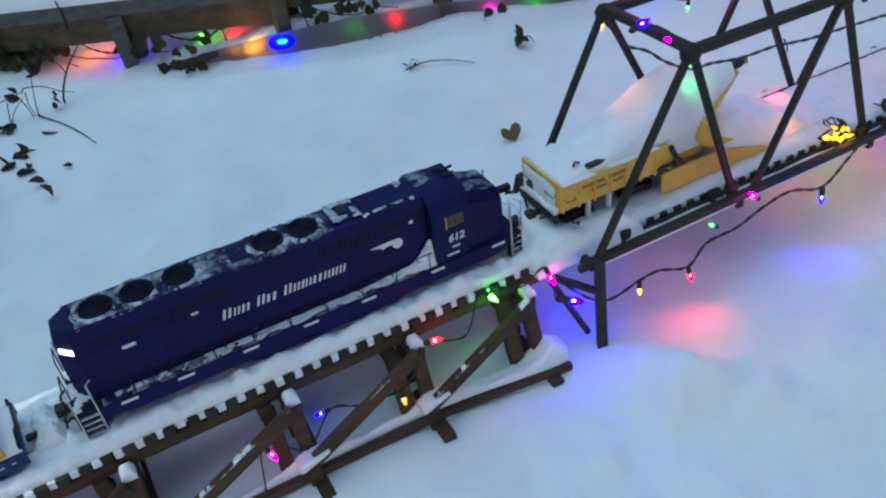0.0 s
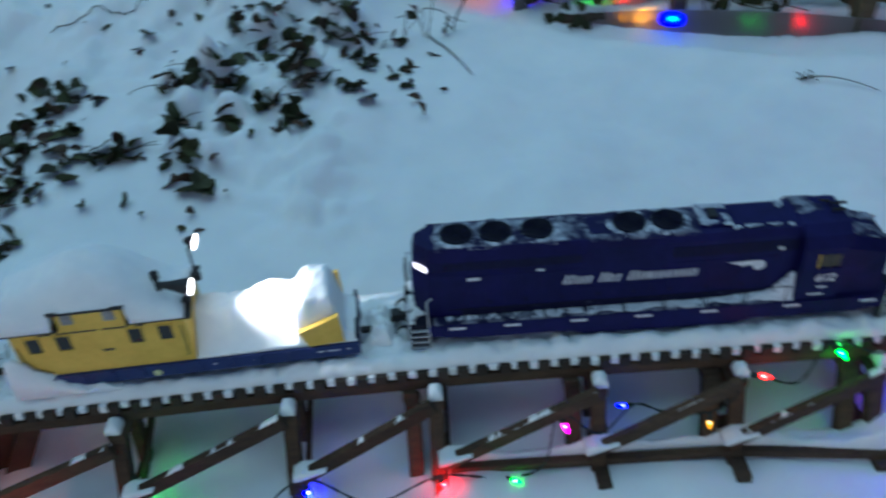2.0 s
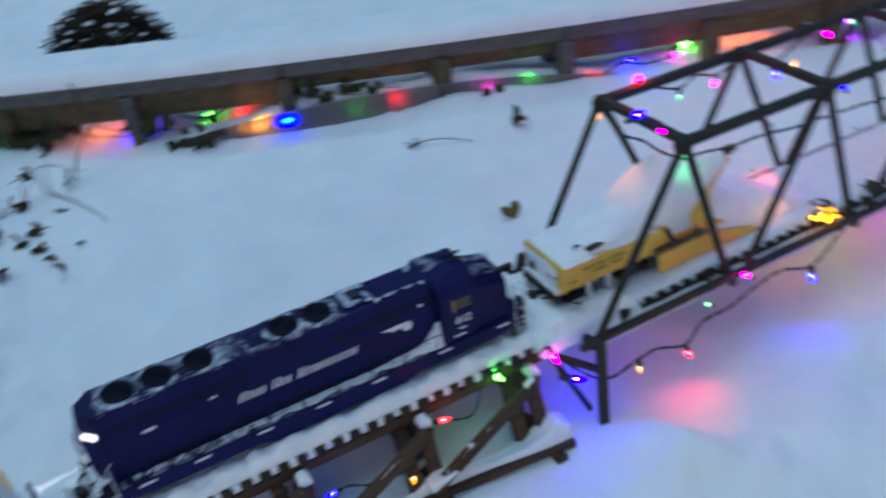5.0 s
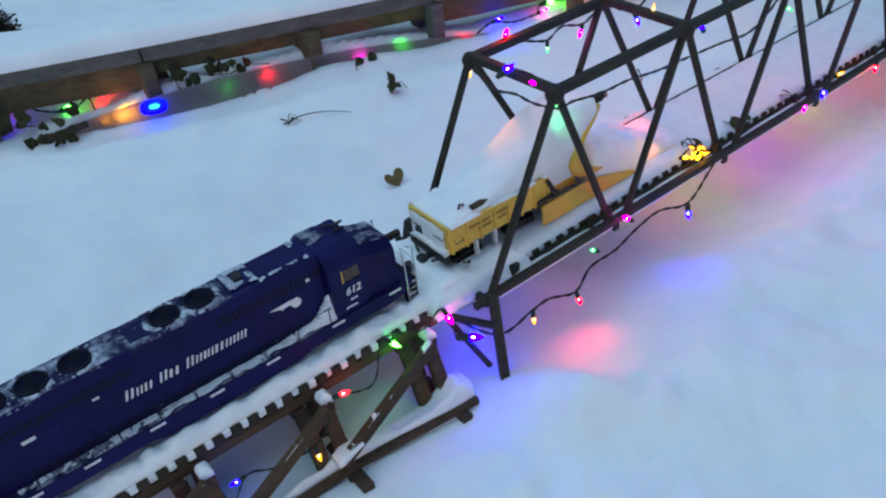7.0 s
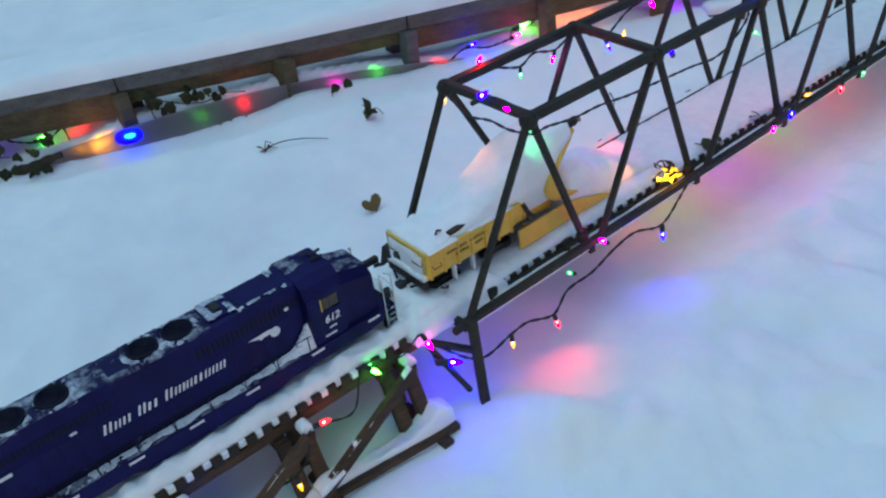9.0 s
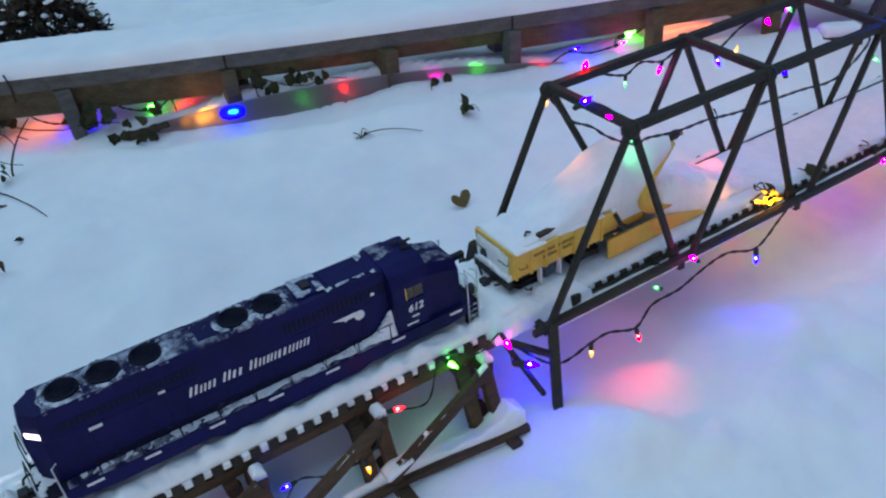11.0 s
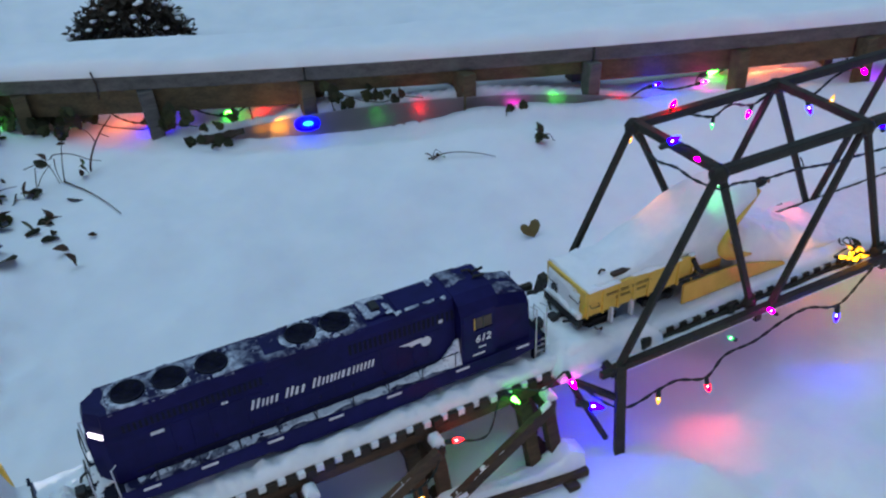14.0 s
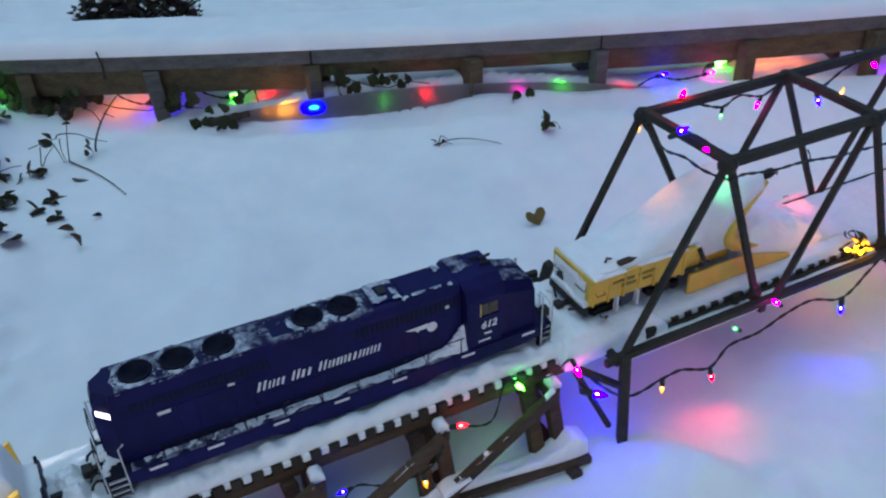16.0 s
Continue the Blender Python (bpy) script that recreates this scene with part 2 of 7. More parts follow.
def slab(profile, y0, y1, bm=None):
    """A profile of (x, z) drawn out along y."""
    bm = bm or bmesh.new()
    a = [bm.verts.new((x, y0, z)) for x, z in profile]
    b = [bm.verts.new((x, y1, z)) for x, z in profile]
    n = len(profile)
    for i in range(n):
        bm.faces.new((a[i], a[(i + 1) % n], b[(i + 1) % n], b[i]))
    bm.faces.new(a), bm.faces.new(b[::-1])
    return bm


def tube(bm, pts, r, n=7, taper=1.0):
    pts = [Vector(p) for p in pts]
    rings = []
    for i, p in enumerate(pts):
        d = (pts[min(i + 1, len(pts) - 1)] - pts[max(i - 1, 0)]).normalized()
        s = d.cross(Vector((0.13, 0.21, 0.97)))
        s = s.normalized() if s.length > 1e-5 else Vector((1, 0, 0))
        u = s.cross(d)
        k = r * (1 + (taper - 1) * i / max(1, len(pts) - 1))
        rings.append([bm.verts.new(p + k * (math.cos(a) * s + math.sin(a) * u)) for a in (2 * math.pi * j / n for j in range(n))])
    for a, b in zip(rings, rings[1:]):
        for j in range(n):
            bm.faces.new((a[j], a[(j + 1) % n], b[(j + 1) % n], b[j]))
    bm.faces.new(rings[0][::-1]), bm.faces.new(rings[-1])
    return bm


def smooth_path(pts, n=5):
    """A finer, rounded line through the points."""
    pts, out = [Vector(p) for p in pts], []
    for i in range(len(pts) - 1):
        p0, p1, p2, p3 = pts[max(i - 1, 0)], pts[i], pts[i + 1], pts[min(i + 2, len(pts) - 1)]
        for k in range(n):
            t = k / n
            out.append(0.5 * (2 * p1 + (p2 - p0) * t + (2 * p0 - 5 * p1 + 4 * p2 - p3) * t * t + (3 * p1 - p0 - 3 * p2 + p3) * t ** 3))
    return out + [pts[-1]]


def lathe(bm, prof, m=Matrix(), n=14):
    """A profile of (radius, height) turned round z, then laid by m."""
    rings = [[bm.verts.new(m @ Vector((r * math.cos(2 * math.pi * j / n), r * math.sin(2 * math.pi * j / n), z))) for j in range(n)] for r, z in prof]
    for a, b in zip(rings, rings[1:]):
        for j in range(n):
            bm.faces.new((a[j], a[(j + 1) % n], b[(j + 1) % n], b[j]))
    bm.faces.new(rings[0][::-1]), bm.faces.new(rings[-1])
    return bm


def aim(p, d):
    """The pose at p whose z points along d."""
    return Matrix.Translation(p) @ Vector(d).to_track_quat("Z", "Y").to_matrix().to_4x4()


def fbm(x, y, s, seed=0.0):
    return noise.fractal(Vector((x * s, y * s, seed)), 1.0, 2.0, 4)


def smooth01(v):
    v = max(0.0, min(1.0, v))
    return v * v * (3 - 2 * v)


def heap(x0, x1, y0, y1, top, base, nx, ny, bm=None, thin=0.0):
    """A closed snow layer over a rectangle: top(x, y) and base(x, y) give its two faces; cells thinner than thin are left open."""
    bm = bm or bmesh.new()
    t, b = {}, {}
    for i in range(nx + 1):
        for j in range(ny + 1):
            x, y = x0 + (x1 - x0) * i / nx, y0 + (y1 - y0) * j / ny
            zb = base(x, y)
            zt = max(zb, top(x, y))
            t[i, j] = bm.verts.new((x, y, zt))
            b[i, j] = bm.verts.new((x, y, zb))
    def solid(i, j):
        return 0 <= i < nx and 0 <= j < ny and max(t[k].co.z - b[k].co.z for k in ((i, j), (i + 1, j), (i, j + 1), (i + 1, j + 1))) > thin
    for i in range(nx):
        for j in range(ny):
            if not solid(i, j):
                continue
            bm.faces.new((t[i, j], t[i + 1, j], t[i + 1, j + 1], t[i, j + 1]))
            bm.faces.new((b[i, j], b[i, j + 1], b[i + 1, j + 1], b[i + 1, j]))
            for di, dj, p, q in ((0, -1, (i, j), (i + 1, j)), (1, 0, (i + 1, j), (i + 1, j + 1)), (0, 1, (i + 1, j + 1), (i, j + 1)), (-1, 0, (i, j + 1), (i, j))):
                if not solid(i + di, j + dj):
                    bm.faces.new((b[p], b[q], t[q], t[p]))
    bmesh.ops.delete(bm, geom=[v for v in bm.verts if not v.link_faces], context="VERTS")
    return bm


def edge_fall(x, y, x0, x1, y0, y1, r):
    d = min(x - x0, x1 - x, y - y0, y1 - y) / r
    return math.sqrt(max(0.0, 1 - (1 - min(1.0, d)) ** 2))

# ---- ground ----


def roadbed_y(x):
    """Plan line of the raised roadbed's front face."""
    return 1.022 - 0.45 * x + 0.045 * x * x


def track_y(x):
    """Centre line of the railway: straight over the bridge, bending towards the garden path further back."""
    d = max(0.0, -0.75 - x)
    return -0.03 * d - 0.03 * d * d


PITS = ((-1.578, -0.172, 0.034, "blue", 1.3), (-1.558, -0.104, 0.024, "orange", 0.9))


def pit(x, y):
    """Hollows melted round the buried bulbs."""
    return sum(1.15 * r * math.exp(-(((x - cx) ** 2 + (y - cy) ** 2) / (r * r)) ** 2) for cx, cy, r, c, size in PITS)


def ivy_bank(x, y):
    """How far the snowy ivy bank rises, 0 to 1; the roadbed runs into it."""
    return smooth01((-0.78 - x) / 0.34) * smooth01((y - 0.92) / 0.5) * (1 - 0.5 * smooth01((-1.3 - x) / 0.6)) * smooth01((3.6 - y) / 1.6) * smooth01((x + 4.5) / 2.0)


def ground_plain(x, y):
    z = -0.128 + 0.085 * smooth01((y - 0.05) / 0.85)
    z -= 0.022 * smooth01((0.02 - y) / 0.15)
    z += 0.07 * smooth01((-0.80 - x) / 0.9) * smooth01((y - 0.35) / 0.8)
    z += 0.12 * smooth01((y - roadbed_y(x) - 0.30) / 1.2)
    z += 0.135 * ivy_bank(x, y)
    z += 0.048 * max(0.0, 1 - ((x - 0.14) / 0.64) ** 2) * math.exp(-(((y - roadbed_y(x) - 0.010) / 0.017) ** 2))
    z += 0.040 * math.exp(-(((y - roadbed_y(x) - 0.06) / 0.06) ** 2)) * smooth01((x + 0.30) / 0.2) * smooth01((1.5 - x) / 0.3)
    z -= 0.150 * math.exp(-(((x + 1.94) / 0.24) ** 2 + ((y - 0.76) / 0.22) ** 2))
    u, v = 0.468 * (x + 0.045) - 0.884 * (y + 0.300), 0.884 * (x + 0.045) + 0.468 * (y + 0.300)
    z += 0.062 * math.exp(-((u / 0.13) ** 2 + (v / 0.062) ** 2)) + 0.018 * math.exp(-(((x - 0.10) / 0.10) ** 2 + ((y + 0.44) / 0.08) ** 2))
    z -= 0.030 * math.exp(-(((y - roadbed_y(x) + 0.085) / 0.055) ** 2)) * smooth01((x + 0.52) / 0.12) * smooth01((0.80 - x) / 0.2)
    z += 0.032 * smooth01((-0.135 - y) / 0.17) * smooth01((x + 0.01) / 0.14) * (1 - 0.55 * smooth01((-0.30 - y) / 0.4))
    off = y - roadbed_y(x)
    z -= 0.017 * math.exp(-(((x + 0.62) / 0.13) ** 2)) * smooth01((off + 0.14) / 0.10)
    z += 0.053 * smooth01((x + 0.10) / 0.55) * smooth01((off + 0.30) / 0.25) * (1 - 0.9 * smooth01((off + 0.038) / 0.012))
    z += 0.138 * smooth01((-1.505 - x) / 0.085) * smooth01((0.20 - y) / 0.1) * smooth01((y + 0.50) / 0.32) * smooth01((x + 3.2) / 0.9)
    return z


# where the ivy breaks through the bank: dense clumps, looser groups, single leaves
IVY_CLUMPS = [(-1.559, 0.722), (-1.678, 0.761), (-1.613, 0.87), (-1.606, 0.663), (-1.473, 0.638), (-1.404, 0.644), (-1.351, 0.827), (-1.288, 0.844), (-1.242, 0.838), (-1.310, 0.717), (-1.200, 0.708), (-1.120, 0.761), (-1.087, 0.703), (-1.058, 0.827), (-1.027, 0.848),
              (-1.088, 0.891), (-1.138, 1.018), (-1.190, 1.003), (-0.990, 1.064), (-0.957, 1.103), (-0.928, 1.068), (-0.952, 0.997), (-1.293, 0.615), (-1.255, 0.563), (-1.772, 0.765), (-1.616, 0.52), (-1.601, 0.797), (-0.988, 1.03), (-1.053, 0.862)]
IVY_GROUPS = [(-1.959, 1.134), (-1.863, 1.132), (-1.924, 1.084), (-1.525, 0.792), (-1.525, 0.625), (-1.107, 0.675), (-1.047, 0.709), (-0.925, 0.796), (-0.910, 0.953), (-1.320, 0.535), (-1.593, 0.525), (-1.541, 0.557), (-1.784, 0.70), (-1.851, 0.565), (-1.589, 0.4), (-1.740, 0.371),
              (-1.702, 0.349), (-1.630, 0.344), (-1.241, 1.092), (-1.128, 1.081), (-1.845, 0.445), (-1.305, 0.582), (-1.288, 1.313), (-1.116, 1.415), (-1.050, 1.347), (-1.033, 1.237), (-0.937, 1.49), (-0.950, 1.403), (-0.904, 1.36), (-1.004, 1.30)]
IVY_SINGLES = [(-1.764, 0.992), (-1.388, 0.503), (-1.258, 0.479), (-1.666, 0.477), (-1.549, 0.239), (-1.451, 0.969), (-1.371, 1.001), (-1.238, 0.952), (-1.553, 1.065), (-1.395, 1.085), (-1.524, 0.841), (-1.554, 0.866), (-1.896, 1.212), (-0.844, 0.981), (-0.830, 1.06), (-0.838, 0.827),
               (-1.101, 1.095), (-0.885, 0.802), (-1.213, 1.094), (-1.705, 0.888), (-1.577, 1.327), (-1.799, 1.512), (-1.956, 1.453), (-1.444, 1.474), (-1.999, 1.332), (-1.113, 1.12), (-1.323, 1.19), (-1.874, 1.687), (-1.887, 1.195), (-0.820, 1.059), (-0.826, 0.899), (-0.834, 0.843), (-0.793, 0.956), (-0.828, 0.984), (-0.865, 1.10), (-0.88, 1.02), (-0.86, 0.93)]
# higher on the bank, seen against the roadbed's end
POT_IVY = [(-1.830, 0.795), (-1.782, 0.759), (-1.80, 0.72), (-1.736, 0.733), (-1.71, 0.755), (-1.677, 0.724), (-1.633, 0.659), (-1.65, 0.612), (-1.62, 0.584), (-1.657, 0.534), (-1.623, 0.525), (-1.561, 0.708), (-1.611, 0.791), (-1.496, 0.649), (-1.468, 0.63), (-1.42, 0.649), (-1.539, 0.625), (-1.782, 0.532), (-1.722, 0.5), (-1.605, 0.405)]
IVY_UPPER = [(-1.812, 1.942), (-1.689, 1.592), (-1.482, 1.499), (-1.356, 1.541), (-1.337, 1.346), (-1.27, 1.323), (-1.248, 1.314), (-1.21, 1.411), (-1.157, 1.499), (-1.089, 1.392), (-1.096, 1.268), (-1.058, 1.24), (-1.402, 1.26), (-1.575, 1.27), (-1.364, 1.189),
             (-1.285, 1.179), (-1.167, 1.124), (-1.049, 1.179), (-1.245, 1.087), (-1.126, 1.056), (-1.188, 0.968), (-1.459, 0.971), (-1.228, 0.878), (-0.995, 1.408), (-0.84, 1.051), (-0.844, 0.912), (-0.819, 0.935), (-0.914, 0.928), (-0.941, 0.786), (-1.30, 1.335), (-1.075, 1.25)]
LARGE_LEAVES = [(-0.838, 1.07), (-0.851, 0.917), (-0.841, 0.826), (-0.915, 1.061), (-0.918, 0.936), (-0.926, 0.795), (-0.795, 0.712), (-0.778, 1.031), (-0.807, 0.948)]


def lumps(x, y):
    """Rounded clumps of snow held up by the ivy."""
    m = smooth01((-0.84 - x) / 0.2) * smooth01((y + 0.85 * x + 0.62) / 0.25)
    if m <= 0:
        return 0.0
    z = 0.042 * max(0.0, 0.12 + fbm(x, y, 8.5, 4.4)) + 0.022 * abs(fbm(x, y, 18.0, 2.2))
    if y < 1.25:
        for k, (cx, cy) in enumerate(IVY_CLUMPS):
            dx, dy = x - cx - 0.012 * math.sin(3.1 * k), y - cy - 0.038
            if abs(dx) < 0.09 and abs(dy) < 0.09:
                z += (0.040 + 0.014 * math.sin(5.7 * k)) * math.exp(-((dx / 0.036) ** 2 + (dy / 0.030) ** 2) ** 1.6)
    return m * z


def trampled(x, y):
    """Softly broken snow in front of the railway."""
    m = smooth01((-0.17 - y) / 0.12) * smooth01((y + 1.0) / 0.3)
    return m * (0.022 * fbm(x, y, 6.0, 5.5) + 0.012 * fbm(x, y, 15.0, 8.1) + 0.004 * fbm(x, y, 34.0, 2.1)) if m > 0 else 0.0


def ground_z(x, y):
    k = 1.0 / (1.0 + 0.02 * (x * x + y * y))
    return ground_plain(x, y) + k * (0.021 * fbm(x, y, 2.2, 3.1) + 0.008 * fbm(x, y, 7.0, 7.7) + 0.0022 * fbm(x, y, 40.0, 1.3) + lumps(x, y) + trampled(x, y)) - pit(x, y)


def axis_lines(lo, hi, step, far):
    inner = [lo + step * i for i in range(int((hi - lo) / step) + 1)]
    grow, out = step, 0.0
    tail = []
    while out < far:
        grow *= 1.35
        out += grow
        tail.append(out)
    return [lo - v for v in reversed(tail)] + inner + [inner[-1] + v for v in tail]


xs, ys = axis_lines(-2.2, 2.2, 0.0125, 120), axis_lines(-0.8, 1.9, 0.0125, 120)


def on_board(x, y):
    """Draws the rows of points next to the edging board onto lines along it."""
    step = (y - roadbed_y(x) + 0.0385) / 0.0125
    return roadbed_y(x) - 0.0385 + 0.0125 * round(step) if -0.5 < x < 1.4 and abs(step) < 2.5 else y


verts = [(x, on_board(x, y), ground_z(x, on_board(x, y))) for x in xs for y in ys]
ny = len(ys)
quads = [(i * ny + j, (i + 1) * ny + j, (i + 1) * ny + j + 1, i * ny + j + 1) for i in range(len(xs) - 1) for j in range(ny - 1)]
me = bpy.data.meshes.new("ground")
me.from_pydata(verts, [], quads)
me.polygons.foreach_set("use_smooth", [True] * len(me.polygons))
me.materials.append(SNOW)
tagged(new("ground", me), "smooth white snow covering the whole garden", "snow ground", kind="structure")

# ---- raised wooden roadbed behind ----
bed = thing("elevated_roadbed", "weathered grey lumber roadbed on short posts under deep snow", "roadbed", kind="structure")
STATIONS = [-0.98, -0.824, -0.529, -0.155, 0.2215, 0.532, 0.905, 1.24, 1.60, 1.98]


def bed_rise(x):
    """How the roadbed climbs along its length."""
    return 0.0045 * (x + 0.85)


def along(x, off):
    """A point off metres behind the roadbed's front face at x."""
    s = -0.45 + 0.09 * x
    n = math.hypot(1, s)
    return x - s / n * off, roadbed_y(x) + off / n


def strip(x0, x1, near, far, z0, z1, steps=24, wave=0.0):
    """A long board that follows the roadbed."""
    bm = bmesh.new()
    rings = []
    for i in range(steps + 1):
        x = x0 + (x1 - x0) * i / steps
        a, b = along(x, near), along(x, far)
        w = bed_rise(x) + wave * fbm(x, 0, 3.0, 5.0)
        rings.append([bm.verts.new((*p, z + w)) for p, z in ((a, z0), (b, z0), (b, z1), (a, z1))])
    for a, b in zip(rings, rings[1:]):
        for j in range(4):
            bm.faces.new((a[j], a[(j + 1) % 4], b[(j + 1) % 4], b[j]))
    bm.faces.new(rings[0]), bm.faces.new(rings[-1])
    bmesh.ops.bevel(bm, geom=[e for e in bm.edges], offset=0.002, segments=1, affect="EDGES")
    return bm


for x0, x1, low in ((-1.03, -0.155, 0.004), (-0.152, 0.532, 0.035), (0.535, 2.0, 0.012)):
    part("fascia_board", strip(x0, x1, 0.0, 0.036, 0.077, 0.116), WOOD_GREY, bed)
    part("stringer", strip(x0, x1, 0.022, 0.060, low, 0.075), WOOD_BROWN, bed)
    part("rear_stringer", strip(x0, x1, 0.17, 0.20, 0.03, 0.075), WOOD_BROWN, bed)
part("deck_board", strip(-1.03, 2.0, 0.037, 0.222, 0.078, 0.112), WOOD_GREY, bed)
for i, x in enumerate(STATIONS):
    wide = 0.034 if i == 4 else 0.019
    for off in (0.002, 0.185):
        px, py = along(x, off)
        tilt = 0.012 * math.sin(5 * i + 1)
        bm = bmesh.new()
        beam(bm, (px - tilt, py, -0.16), (px, py, 0.0755 + bed_rise(x)), 2 * wide, 0.036, 0.002)
        part("post", bm, WOOD_GREY if i % 3 == 2 else WOOD_BROWN, bed)


def bed_snow():
    bm = bmesh.new()
    rings, n = [], 160
    for i in range(n + 1):
        x = -1.04 + 3.04 * i / n
        row = []
        for j in range(13):
            u = j / 12
            off = -0.005 + 0.240 * u
            px, py = along(x, off)
            h = 0.1170 + bed_rise(x) + 0.034 * edge_fall(u, 0.5, 0, 1, 0, 1, 0.22) * (1 + 0.25 * fbm(px, py, 4, 2)) + 0.0015 * fbm(px, py, 30, 9)
            row.append(bm.verts.new((px, py, h)))
        rings.append(row)
    for a, b in zip(rings, rings[1:]):
        for j in range(12):
            bm.faces.new((a[j], b[j], b[j + 1], a[j + 1]))
    ret = bmesh.ops.extrude_face_region(bm, geom=bm.faces[:])
    for v in ret["geom"]:
        if isinstance(v, bmesh.types.BMVert):
            v.co.z = 0.1165 + bed_rise(v.co.x)
    return bm


part("snow_cover", bed_snow(), SNOW, bed, "thick soft snow on the roadbed", smooth=True)

# low edging board under the roadbed, half buried
bm = bmesh.new()
rings = []
for i in range(41):
    x = -0.44 + 1.12 * i / 40
    lift = 0.077 - 0.183 * (x - 0.2) ** 2
    a, b = along(x, -0.035), along(x, -0.031)
    rings.append([bm.verts.new((*p, z)) for p, z in ((a, -0.12), (b, -0.12), (b, -0.055 + lift), (a, -0.055 + lift))])
for a, b in zip(rings, rings[1:]):
    for j in range(4):
        bm.faces.new((a[j], a[(j + 1) % 4], b[(j + 1) % 4], b[j]))
bm.faces.new(rings[0]), bm.faces.new(rings[-1])
edging = thing("garden_edging", "curved grey edging board half buried in snow", "edging", kind="structure")
part("board", bm, EDGING, edging)
bm = bmesh.new()
ends = []
for k in range(7):
    x = -0.415 + 0.018 * k
    px, py = along(x, -0.040)
    ends.append((px, py, -0.056 + 0.004 * k - 0.10 * (x + 0.36) ** 2))
tube(bm, smooth_path(ends, 4), 0.014, 9, 0.55)
for v in bm.verts:
    v.co += 0.35 * 0.014 * noise.noise_vector(v.co * 60)
part("bark_end", bm, TWIG, edging, "rough dark brown bark at the board's end", smooth=False)

# ---- railway: trestle, rails, bridge ----
trestle = thing("trestle", "brown stained wooden railway trestle with snow on its deck", "trestle")
BENTS = [-1.47, -1.235, -1.003, -0.803, -0.578, -0.385, -0.192]
for s in (-1, 1):
    for x0, x1 in ((-1.49, -1.12), (-1.12, -0.58), (-0.58, -0.15)):
        bm = bmesh.new()
        n = 8
        for i in range(n):
            a, b = x0 + (x1 - x0) * i / n, x0 + (x1 - x0) * (i + 1) / n
            beam(bm, (a, track_y(a) + s * 0.076, -0.024), (b, track_y(b) + s * 0.076, -0.024), 0.014, 0.018)
        bmesh.ops.remove_doubles(bm, verts=bm.verts, dist=0.0006)
        part("stringer", bm, TRESTLE, trestle)
rng = random.Random(4)
tie_mesh = None


def lay_tie(x, y, half, parent, turn=0.0):
    global tie_mesh
    if tie_mesh is None:
        ob = part("tie", cube(-0.0075, 0.0075, -0.5, 0.5, -0.0145, 0.0, 0.0), TIE, parent)
        tie_mesh = ob.data
    else:
        ob = new("tie", tie_mesh)
        ob.parent = parent
    ob.matrix_basis = Matrix.Translation((x, y, 0)) @ Matrix.Rotation(turn, 4, "Z") @ Matrix.Diagonal((1, 2 * half, 1, 1))
    return ob


